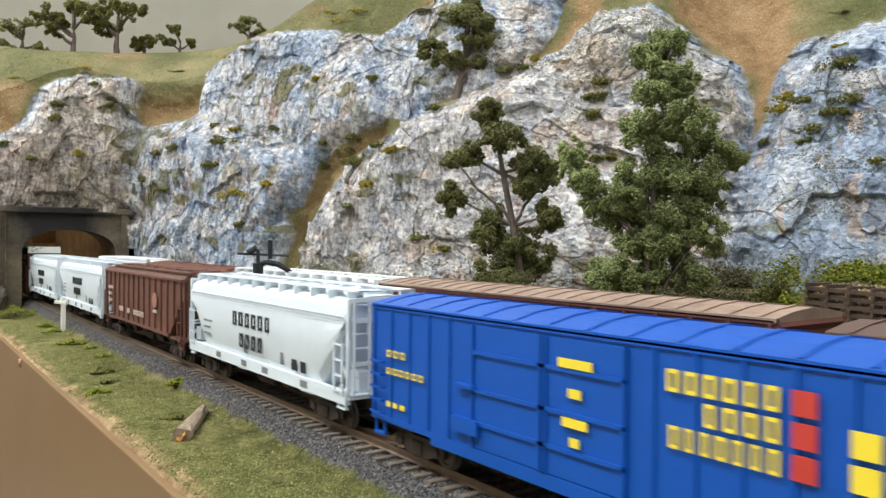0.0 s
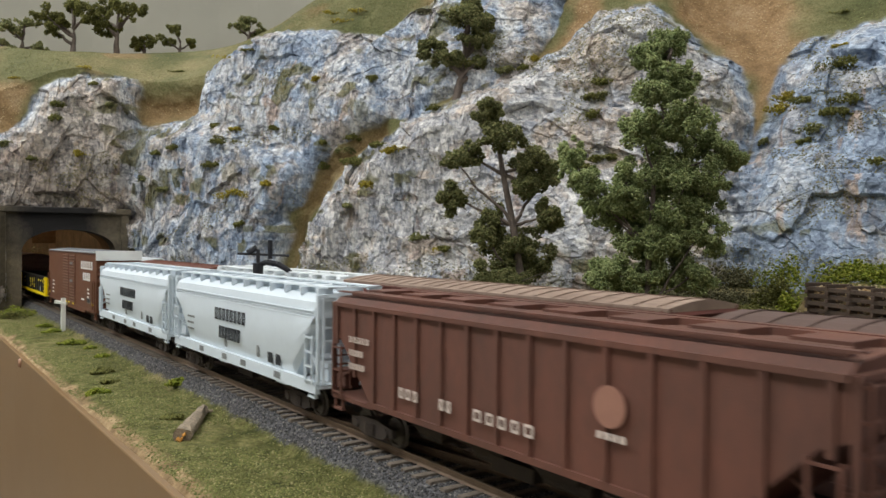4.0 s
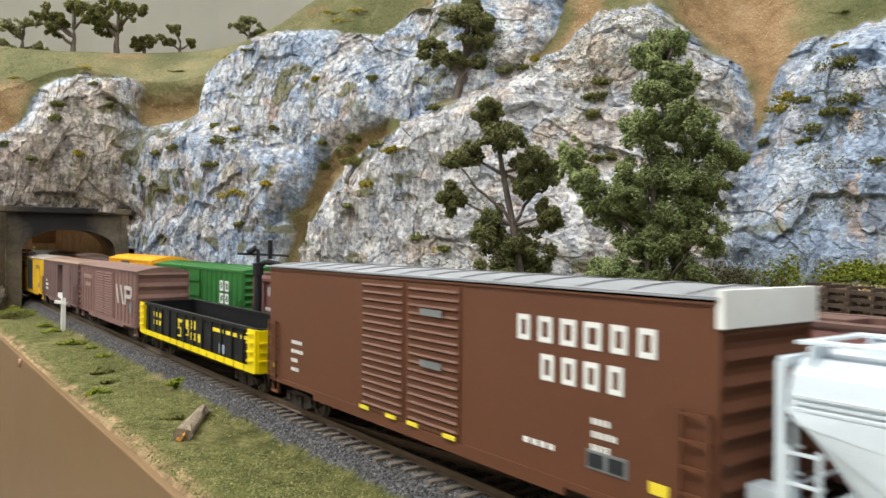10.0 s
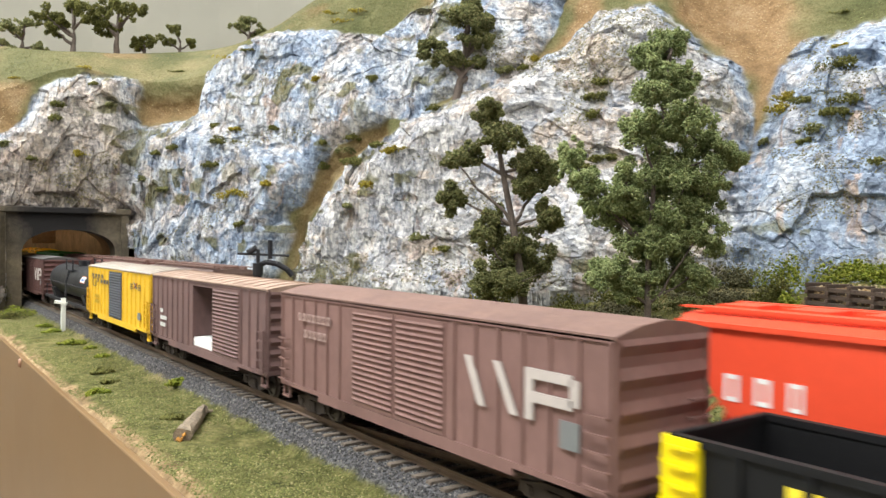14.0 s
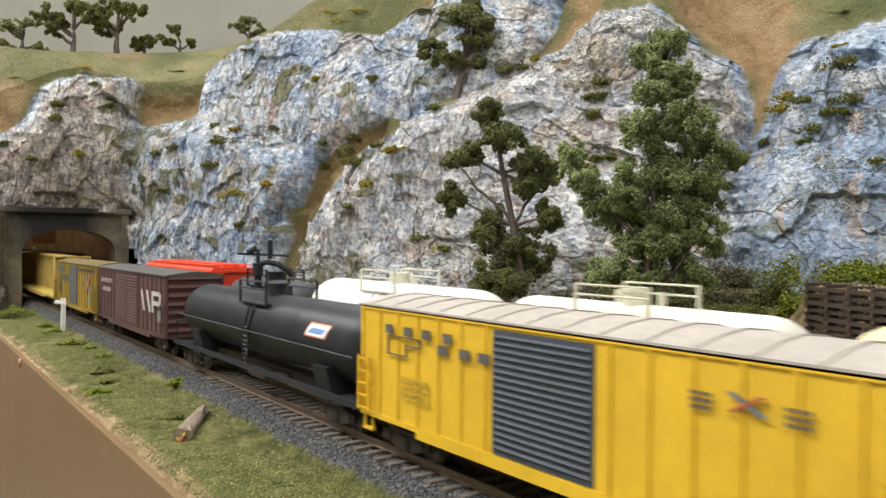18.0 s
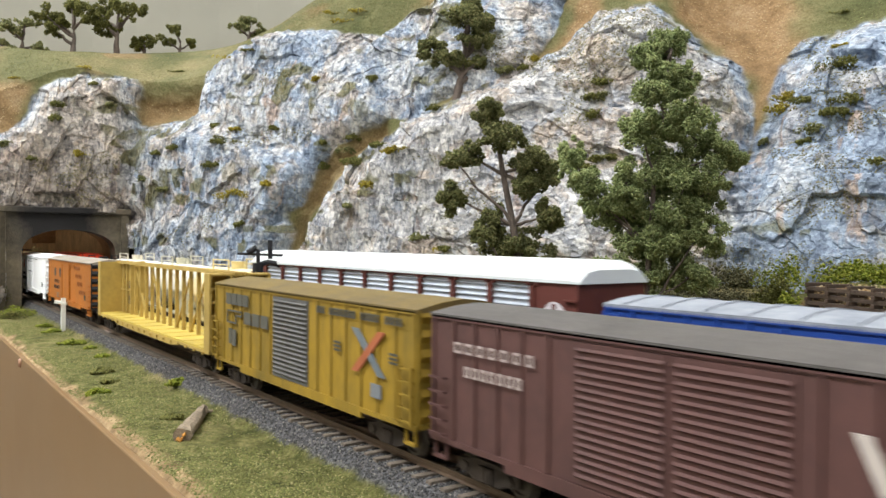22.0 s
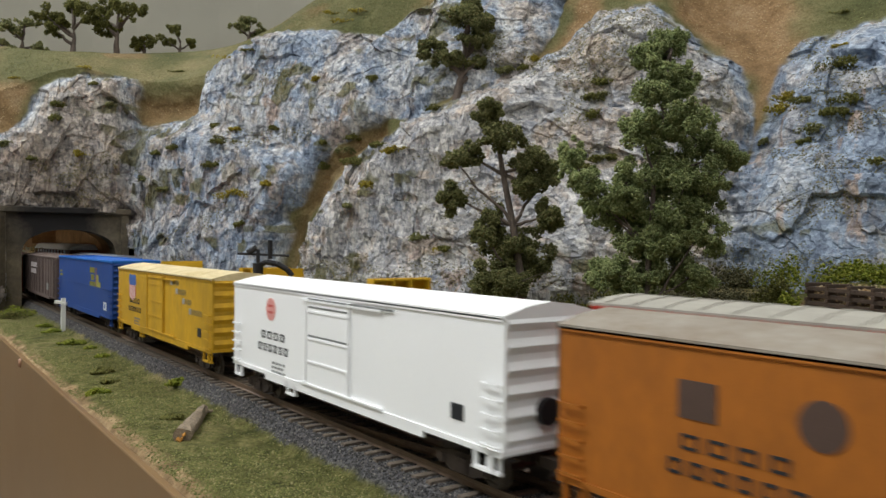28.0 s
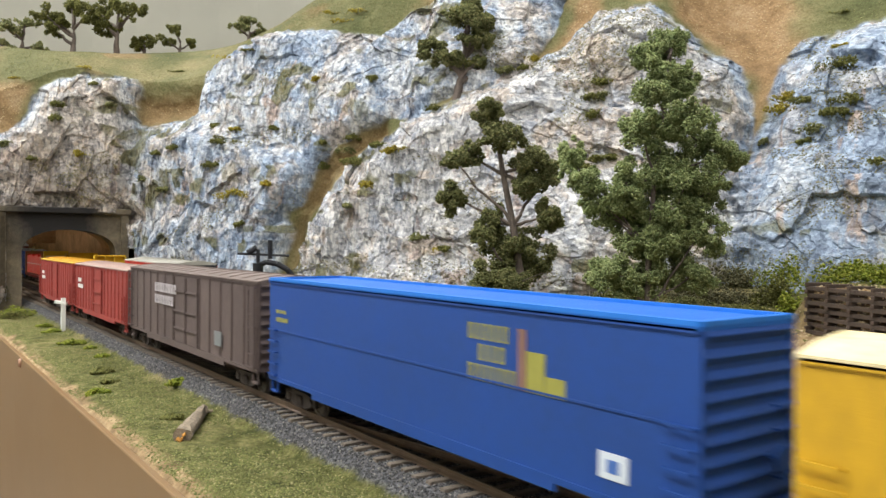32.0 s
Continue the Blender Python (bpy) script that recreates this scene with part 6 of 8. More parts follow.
# ---- ceiling lights ----
GLOW = bpy.data.materials.new("diffuser_glow")
GLOW.use_nodes = True
GLOW.node_tree.nodes["Principled BSDF"].inputs["Emission Color"].default_value = (1.0, 0.98, 0.94, 1)
GLOW.node_tree.nodes["Principled BSDF"].inputs["Emission Strength"].default_value = 4.0
for tx, ty in TROFFERS:
    f = tagged(new("ceiling_light"), "white fluorescent ceiling light over the layout", "ceiling light", "ceiling lights")
    f.location = (tx, ty, CEILING_Z)
    Soup().box(-0.62, 0.62, -0.30, 0.30, -0.012, 0.0).put("frame", CEIL, f)
    Soup().box(-0.58, 0.58, -0.26, 0.26, -0.018, -0.0125).put("diffuser", GLOW, f)


# ---- the two trains ----
FRONT_CARS, BACK_CARS = [], []
NEAR = -HW - 0.0008      # the lettered face of a ribbed side
FLUSH = -HW - 0.0001


def front(car, a, b):
    FRONT_CARS.append((car, (a + b) / 2))
    return b - a


def back(car, a, b):
    BACK_CARS.append((car, (a + b) / 2))


G1 = "cars of the train that leaves the tunnel"
G2 = "cars of the train that enters the tunnel"


def blue_panel_boxcar():
    L = 0.180
    blue = paint((6, 78, 170), 0.5, 0.06)
    c = boxcar("boxcar", "bright blue model boxcar with yellow lettering and plug doors", L, blue, blue, z1=0.0490, ribs=18, doors=((-0.036, -0.008), (-0.007, 0.019)), door_style="panel", end_ribs=9, rise=0.0030, group=G1, ladder="grab")
    for z, w, n, hgt in ((0.0385, 0.012, 3, 0.0022), (0.0330, 0.022, 6, 0.0020), (0.0225, 0.012, 3, 0.0016)):
        writing(c, NEAR, -L / 2 + 0.009, z - 0.006, w, hgt, n, YELLOW_INK, seed=n)
    for i, (n, x, w) in enumerate(((6, 0.0292, 0.0263), (4, 0.0381, 0.0175), (7, 0.0300, 0.0256))):
        writing(c, NEAR, x, 0.0392 - i * 0.0058, w, 0.0046, n, YELLOW_INK, seed=20 + i)
    for i in range(3):
        plate(c, NEAR, 0.0572, 0.0618, 0.0392 - i * 0.0058, 0.0438 - i * 0.0058, RED_INK)
        plate(c, NEAR, 0.0677, 0.0726, 0.0340 - i * 0.0058, 0.0386 - i * 0.0058, YELLOW_INK)
    for z, w in ((0.0400, 0.011), (0.0330, 0.004), (0.0260, 0.008), (0.0215, 0.003)):
        plate(c, NEAR - 0.0004, 0.004 - w / 2, 0.004 + w / 2, z, z + 0.0022, YELLOW_INK)
    Soup().box(-0.042, -0.034, NEAR - 0.0012, -HW, 0.0290, 0.0300).box(-0.044, -0.032, NEAR - 0.0012, -HW, 0.0165, 0.0205).put("door_lock", blue, c)
    return c


def hopper_marks(c, L, word, seed, tall=0.0058, pitch=0.0086):
    y = -0.0176
    for i, (n, x, w) in enumerate(word):
        writing(c, y, x, 0.0368 - tall - i * pitch, w, tall, n, BLACK_INK, seed=seed + i)
    for i, w in enumerate((0.007, 0.012, 0.010, 0.010)):
        plate(c, -0.0172, -L / 2 + 0.023, -L / 2 + 0.023 + w, 0.0318 - i * 0.0032, 0.0328 - i * 0.0032, GREY_INK)
    for x in (0.036, 0.044):
        plate(c, -0.0166, L / 2 - 0.062 + x - 0.02, L / 2 - 0.057 + x - 0.02, 0.0178, 0.0222, BLACK_INK)
    for x in (-0.010, 0.030):
        plate(c, -0.0167, x, x + 0.003, 0.0186, 0.0236, GREY_INK)
    for x in (-0.045, -0.012, 0.012, 0.05):
        plate(c, -0.0172, x, x + 0.006, 0.0126, 0.0152, GREY_INK)


def build_front_train():
    c = blue_panel_boxcar()
    front(c, 1.3223, 1.5023)
    L = 0.1735
    white = paint((212, 221, 228), 0.42, 0.04)
    c = round_hopper("white bulged covered hopper with black lettering and roof walks", L, white, G1)
    hopper_marks(c, L, ((6, -0.0238, 0.0452), (4, -0.0152, 0.0284)), 3, 0.0064, 0.0096)
    front(c, 1.1300, 1.3035)
    L = 0.187
    brown = paint((104, 66, 54), 0.7, 0.16, (82, 58, 50), 0.5)
    c = ribbed_hopper("dusty brown ribbed covered hopper with pale lettering", L, brown, 0.0485, 15, G1)
    chalk = paint((206, 190, 180), 0.7, 0.1)
    for k, (x, n, w) in enumerate(((-0.048, 3, 0.012), (-0.026, 2, 0.007), (-0.010, 5, 0.026))):
        writing(c, -0.0177, x, 0.0205, w, 0.0032, n, chalk, seed=k + 40)
    for i, w in enumerate((0.014, 0.010, 0.011)):
        writing(c, -0.0177, -0.080, 0.0345 - i * 0.0046, w, 0.0020, 5, chalk, seed=50 + i)
    disc(c, -0.0177, 0.040, 0.0330, 0.0048, paint((150, 108, 92), 0.7))
    writing(c, -0.0177, 0.036, 0.0255, 0.009, 0.0016, 4, chalk, seed=60)
    front(c, 0.9305, 1.1175)
    grey = paint((208, 217, 224), 0.42, 0.04)
    for a, b in ((0.7408, 0.9170), (0.5490, 0.7255)):
        L = b - a
        c = round_hopper("light grey bulged covered hopper with black lettering and roof walks", L, grey, G1)
        hopper_marks(c, L, ((8, -0.0220, 0.0405), (7, -0.0162, 0.0285)), 70)
        front(c, a, b)
    L = 0.2165
    red_brown = paint((98, 60, 40), 0.55, 0.05)
    c = boxcar("tall_boxcar", "tall chocolate brown boxcar with white lettering and double louvred doors", L, red_brown, paint((150, 152, 156), 0.5, 0.1), z1=0.0590, z0=0.0118, doors=((-0.0305, -0.0042), (-0.0020, 0.0252)), door_style="ribbed", end_ribs=9, ladder="half", group=G1, rise=0.0016)
    for i, (n, x, w) in enumerate(((6, 0.0478, 0.0472), (4, 0.0568, 0.0292))):
        writing(c, FLUSH, x, 0.0450 - i * 0.0093, w, 0.0064, n, WHITE_INK, seed=80 + i)
    for i, w in enumerate((0.010, 0.011, 0.006, 0.007)):
        writing(c, FLUSH, -L / 2 + 0.0205, 0.0285 - i * 0.0036, w, 0.0014, 4, WHITE_INK, seed=85 + i)
    for x in (-0.0305, -0.0135, -0.001, 0.0180):
        plate(c, -HW - 0.0011, x, x + 0.006, 0.0130, 0.0142, YELLOW_INK)
    plate(c, FLUSH, 0.092, 0.097, 0.0165, 0.0190, YELLOW_INK)
    plate(c, FLUSH, -L / 2 + 0.003, -L / 2 + 0.006, 0.0165, 0.0190, YELLOW_INK)
    plate(c, FLUSH, 0.0738, 0.0861, 0.0176, 0.0220, GREY_INK)
    for x in (0.0745, 0.0806):
        plate(c, FLUSH - 0.0002, x, x + 0.0045, 0.0182, 0.0214, BLACK_INK)
    for i, w in enumerate((0.012, 0.006, 0.008, 0.006)):
        writing(c, FLUSH, 0.0515 + 0.0235 * (i > 0), 0.0190 + 0.0030 * i, w, 0.0014, 4, WHITE_INK, seed=95 + i)
    for z in (0.0475, 0.0320):
        plate(c, -HW - 0.0011, 0.006, 0.017, z, z + 0.0020, GREY_INK)
    Soup().box(L / 2 - 0.0002, L / 2 + 0.0016, -HW - 0.0004, HW + 0.0004, 0.0530, 0.0606).put("end_sign", WHITE_INK, c, "white panel across the top of the end")
    front(c, 0.3194, 0.5359)
    L = 0.187
    yellow = paint((240, 214, 10), 0.45, 0.05)
    blk = paint((15, 15, 17), 0.65, 0.15)
    c = gondola("black low gondola with yellow corner panels and sill stripe", L, blk, paint((10, 10, 12), 0.9, 0.2), 0.0300, group=G1)
    n = 15
    for i in range(n):
        a = -L / 2 + L * i / n
        plate(c, -HW - 0.0012, a + 0.0006, a + L / n - 0.0006, 0.0108, 0.0138, yellow)
    for e in (-1, 1):
        Soup().box(*sorted((e * (L / 2 - 0.0075), e * (L / 2 + 0.0014))), -HW - 0.0015, -HW + 0.0002, 0.0112, 0.0302).put("corner_panel", yellow, c, "yellow corner panel with rungs")
        q = Soup()
        for z in (0.016, 0.020, 0.024, 0.028):
            q.box(*sorted((e * (L / 2 - 0.0066), e * (L / 2 - 0.001))), -HW - 0.0026, -HW - 0.0015, z, z + 0.0007)
        q.put("grab_iron", yellow, c)
        q = Soup().box(*sorted((e * (L / 2 + 0.001), e * (L / 2 + 0.002))), -HW, -HW + 0.009, 0.0112, 0.0300)
        for z in (0.016, 0.020, 0.024):
            q.box(*sorted((e * (L / 2 + 0.002), e * (L / 2 + 0.003))), -HW, -HW + 0.008, z, z + 0.0007)
        q.put("end_grab", yellow, c)
    y = -HW - 0.0002
    for i in range(2):
        for x in (-0.0682, -0.0563):
            for k in range(2):
                plate(c, y, x + 0.0040 * k, x + 0.0040 * k + 0.0031, 0.0232 - i * 0.0047, 0.0259 - i * 0.0047, YELLOW_INK, "lettering")
    for a, b, z0, z1 in ((-0.0196, -0.0178, 0.0218, 0.0256), (-0.0178, -0.0132, 0.0240, 0.0256), (-0.0086, -0.0016, 0.0226, 0.0262), (0.0032, 0.0064, 0.0222, 0.0266), (0.0072, 0.0101, 0.0222, 0.0266), (0.0028, 0.0102, 0.0163, 0.0202),
                         (0.0144, 0.0218, 0.0163, 0.0205), (0.0374, 0.0514, 0.0245, 0.0262), (0.0554, 0.0694, 0.0245, 0.0262), (0.0744, 0.0884, 0.0245, 0.0262)):
        plate(c, y, a, b, z0, z1, YELLOW_INK, "lettering")
    for a, b, z0, z1 in ((-0.0213, -0.0146, 0.0160, 0.0212), (-0.0098, -0.0014, 0.0178, 0.0222)):
        q, t = Soup(), 0.0008
        q.box(a, b, y - 0.00012, y + 0.0002, z0, z0 + t).box(a, b, y - 0.00012, y + 0.0002, z1 - t, z1).box(a, a + t, y - 0.0001, y + 0.0002, z0 + t, z1 - t).box(b - t, b, y - 0.0001, y + 0.0002, z0 + t, z1 - t)
        q.put("emblem", YELLOW_INK, c)
    plate(c, y, 0.0460, 0.0530, 0.0145, 0.0190, paint((170, 180, 200), 0.5))
    front(c, 0.1174, 0.3044)
    pink = paint((128, 98, 92), 0.75, 0.10, (112, 84, 78), 0.4)
    L = 0.179
    c = boxcar("boxcar", "faded pinkish brown boxcar with white letters and louvred double doors", L, pink, paint((126, 100, 90), 0.8, 0.14, (106, 82, 76)), ribs=19, doors=((-0.030, -0.003), (-0.002, 0.025)), door_style="ribbed", end_ribs=5, ladder="grab", group=G1, roof_ribs=0, rise=0.0032, base_rail=True)
    for i, n in enumerate((7, 5)):
        writing(c, NEAR, -0.073 + 0.005 * i, 0.0385 - i * 0.0062, n * 0.0040, 0.0030, n, paint((176, 150, 142), 0.8), seed=120 + i)
    big_letters(c, 0.0355)
    front(c, -0.0770, 0.1020)
    plum = paint((118, 92, 88), 0.75, 0.12, (94, 74, 72), 0.5)
    L = 0.1752
    c = boxcar("boxcar", "weathered plum boxcar with one door slid open", L, plum, paint((176, 154, 138), 0.8, 0.16, (136, 108, 94)), ribs=19, doors=((0.0190, 0.0550),), door_style="ribbed", end_ribs=7, ladder="half", group=G1, open_door=(-0.0126, 0.0188))
    Soup().box(-0.0122, 0.0184, -HW + 0.0006, HW - 0.002, 0.0138, 0.0182).put("car_floor", paint((226, 224, 222), 0.7), c, "white boards stacked inside the open door")
    for i, n in enumerate((2, 5, 4)):
        writing(c, NEAR, -0.070, 0.0270 - i * 0.0040, n * 0.0026, 0.0022, n, WHITE_INK, seed=130 + i)
    front(c, -0.2670, -0.0918)
    L = 0.179
    yel = paint((228, 184, 46), 0.5, 0.06, (206, 164, 44))
    c = railbox(L, "bright yellow boxcar with dark louvred door and grey roof", yel, paint((70, 74, 82), 0.6, 0.15), paint((178, 168, 158), 0.75, 0.14), G1, 140)
    front(c, -0.4529, -0.2739)
    L = 0.211
    gloss = paint((30, 32, 36), 0.40, 0.12)
    c = tank_car("long black tank car with side walk and top platform", L, gloss, paint((42, 42, 46), 0.5, 0.2), r=0.0148, zc=0.0300, group=G1)
    emblem = ((0.060, 0.078, 0.0322, 0.0378, paint((214, 116, 62), 0.5)), (0.0608, 0.0772, 0.0327, 0.0373, WHITE_INK), (0.063, 0.075, 0.0337, 0.0357, paint((120, 150, 200), 0.6)))
    for k, (a, b, z0, z1, m) in enumerate(emblem):
        ang0, ang1 = math.asin((z0 - 0.0300) / 0.0148), math.asin((z1 - 0.0300) / 0.0148)
        rr = 0.0149 + 0.0001 * k
        Soup().loft([[(x + 0.003 * (t - 0.5), -math.cos(g) * rr, 0.0300 + math.sin(g) * rr) for x in (a, b)] for t, g in ((0, ang0), (0.5, (ang0 + ang1) / 2), (1, ang1))], caps=False, closed=False).put("emblem", m, c)
    front(c, -0.6670, -0.4560)
    L = 0.177
    dark = paint((92, 62, 58), 0.7, 0.12, (74, 52, 50), 0.4)
    c = boxcar("boxcar", "dark reddish brown boxcar with white letters and grey roof", L, dark, paint((88, 84, 82), 0.85, 0.2), roof_ribs=0, ribs=19, doors=((-0.030, -0.003), (-0.002, 0.025)), door_style="ribbed", end_ribs=7, ladder="grab", group=G1)
    for i, n in enumerate((7, 7)):
        writing(c, NEAR, -0.0775 + 0.005 * i, 0.0382 - i * 0.0064, (5.0 - 1.4 * i) * 0.0070, 0.0030, n, paint((176, 160, 156), 0.8), seed=150 + i)
    big_letters(c, 0.0355)
    front(c, -0.8585, -0.6815)
    L = 0.179
    ochre = paint((158, 126, 34), 0.7, 0.10, (104, 88, 38), 0.6)
    c = railbox(L, "grimy ochre boxcar with dark louvred door and brown dusty roof", ochre, paint((92, 92, 92), 0.7, 0.2, (70, 66, 60)), paint((112, 94, 50), 0.85, 0.16, (88, 76, 52)), G1, 160, big=True)
    front(c, -1.0452, -0.8667)
    c = center_beam()
    front(c, -1.3114, -1.0564)
    org = paint((176, 104, 30), 0.65, 0.08, (140, 84, 30), 0.5)
    L = 0.200
    c = reefer(L, "faded orange refrigerator car with black ends and grey roof", org, paint((152, 146, 136), 0.75, 0.14, (124, 108, 92)), BLACK, G1, 170)
    for i, (n, x) in enumerate(((7, 0.030), (7, 0.036), (6, 0.044), (7, 0.052))):
        writing(c, FLUSH, x, 0.0425 - i * 0.0066, n * 0.0040, 0.0038, n, paint((150, 92, 48), 0.7), seed=175 + i)
    disc(c, FLUSH, -0.0354, 0.0380, 0.0046, paint((84, 66, 58), 0.7))
    plate(c, FLUSH, -0.0656, -0.0566, 0.0342, 0.0420, paint((84, 66, 58), 0.7), "shield")
    front(c, -1.5371, -1.3371)
    wh = paint((251, 252, 254), 0.4, 0.01)
    L = 0.194
    c = reefer(L, "clean white refrigerator car with black lettering", wh, paint((250, 251, 252), 0.45, 0.01), wh, G1, 180, fan=True)
    disc(c, FLUSH, -0.0550, 0.0405, 0.0048, paint((226, 158, 152), 0.6))
    for z in (0.0388, 0.0415):
        plate(c, FLUSH - 0.0001, -0.0572, -0.0528, z, z + 0.0010, paint((196, 84, 78), 0.6), "emblem")
    # grey strips paint the shade in the door's level grooves
    for i, z in enumerate((0.0505 - 0.0035, 0.0440, 0.0330)):
        plate(c, FLUSH - 0.0006, -0.018, 0.0130 + 0.03 * (i == 0), z, z + 0.0007, GREY_INK, "groove_shade_strip")
    front(c, -1.7521, -1.5581)
    yo = paint((206, 160, 34), 0.55, 0.08, (158, 124, 34), 0.6)
    L = 0.192
    c = reefer(L, "yellow refrigerator car with a shield emblem and cream roof", yo, paint((222, 208, 170), 0.7, 0.12, (186, 164, 112)), yo, G1, 190)
    shield = Soup().loft([[(-0.0665, yy, 0.0395), (-0.0670, yy, 0.0440), (-0.0655, yy, 0.0468), (-0.0585, yy, 0.0460), (-0.0515, yy, 0.0468), (-0.0500, yy, 0.0440), (-0.0505, yy, 0.0395)] for yy in (FLUSH - 0.00012, FLUSH + 0.0002)])
    shield.put("shield_top", BLUE_INK, c)
    for k in range(9):
        x0, low = -0.0664 + k * 0.00176, 0.0296 + 0.0026 * (abs(k - 4) / 4) ** 2
        plate(c, FLUSH, x0, x0 + 0.00176, low, 0.0395, paint((196, 120, 116), 0.65) if k % 2 == 0 else paint((214, 196, 190), 0.65), "shield_stripe")
    for i, (n, x) in enumerate(((5, 0.0270), (6, 0.0370), (5, 0.0490), (7, 0.0605))):
        writing(c, FLUSH, x, 0.0440 - i * 0.0048, n * 0.0030, 0.0030, n, paint((150, 132, 82), 0.7), seed=195 + i)
        plate(c, FLUSH - 0.0001, x, x + 0.0026, 0.0440 - i * 0.0048, 0.0472 - i * 0.0048, paint((160, 164, 172), 0.7), "lettering")
    front(c, -1.9757, -1.7837)
    c = blue_hicube()
    front(c, -2.2094, -1.9964)
    L = 0.218
    grey_brown = paint((96, 82, 78), 0.75, 0.10, (78, 66, 64), 0.4)
    c = boxcar("boxcar", "grey brown panelled boxcar with pale lettering", L, grey_brown, paint((118, 104, 98), 0.8, 0.15), z1=0.0515, ribs=15, doors=((-0.012, 0.008), (0.009, 0.029)), door_style="panel", end_ribs=9, ladder="full", group=G1)
    for i, n in enumerate((8, 7)):
        writing(c, NEAR - 0.0002, -0.050, 0.0390 - i * 0.0070, n * 0.0054, 0.0052, n, paint((196, 188, 190), 0.8), seed=200 + i)
    plate(c, NEAR, 0.055, 0.065, 0.0180, 0.0250, GREY_INK)
    front(c, -2.4404, -2.2224)
    red = paint((150, 60, 52), 0.65, 0.10, (120, 48, 44), 0.5)
    for a, b, rf in ((-2.6294, -2.4514, (176, 150, 140)), (-2.8164, -2.6424, (206, 160, 60))):
        c = boxcar("boxcar", "brick red boxcar with panelled doors and dusty roof", b - a, red, paint(rf, 0.8, 0.14), ribs=17, doors=((-0.014, 0.014),), door_style="panel", end_ribs=8, ladder="half", group=G1)
        for i, n in enumerate((4, 6)):
            writing(c, NEAR, -0.074, 0.034 - i * 0.005, n * 0.0034, 0.0032, n, WHITE_INK, seed=210 + i)
        front(c, a, b)


def big_letters(c, x):
    """A tall pale mark of slanted bars and a ring."""
    pale = paint((188, 178, 172), 0.8, 0.08)
    y0, y1 = NEAR - 0.00015, NEAR + 0.0004
    z0, z1, t = 0.0252, 0.0382, 0.0030
    for lo, hi in ((0.0074, 0.0012), (0.0206, 0.0136)):
        Soup().loft([[(x + p - t / 2, y0, z), (x + p + t / 2, y0, z), (x + p + t / 2, y1, z), (x + p - t / 2, y1, z)] for p, z in ((lo, z0), (hi, z1))]).put("lettering", pale, c)
    x2 = x + 0.0250
    s = Soup().box(x2, x2 + t, y0, y1, z0, z1)
    s.box(x2 + t, x2 + 0.0165, y0, y1, z1 - 0.0026, z1)
    s.box(x2 + t, x2 + 0.0165, y0, y1, z0 + 0.0046, z0 + 0.0072)
    s.box(x2 + 0.0158, x2 + 0.0188, y0, y1, z0 + 0.0056, z1 - 0.0010)
    s.put("lettering", pale, c)
    plate(c, NEAR, x + 0.0375, x + 0.0440, 0.0205, 0.0272, GREY_INK)


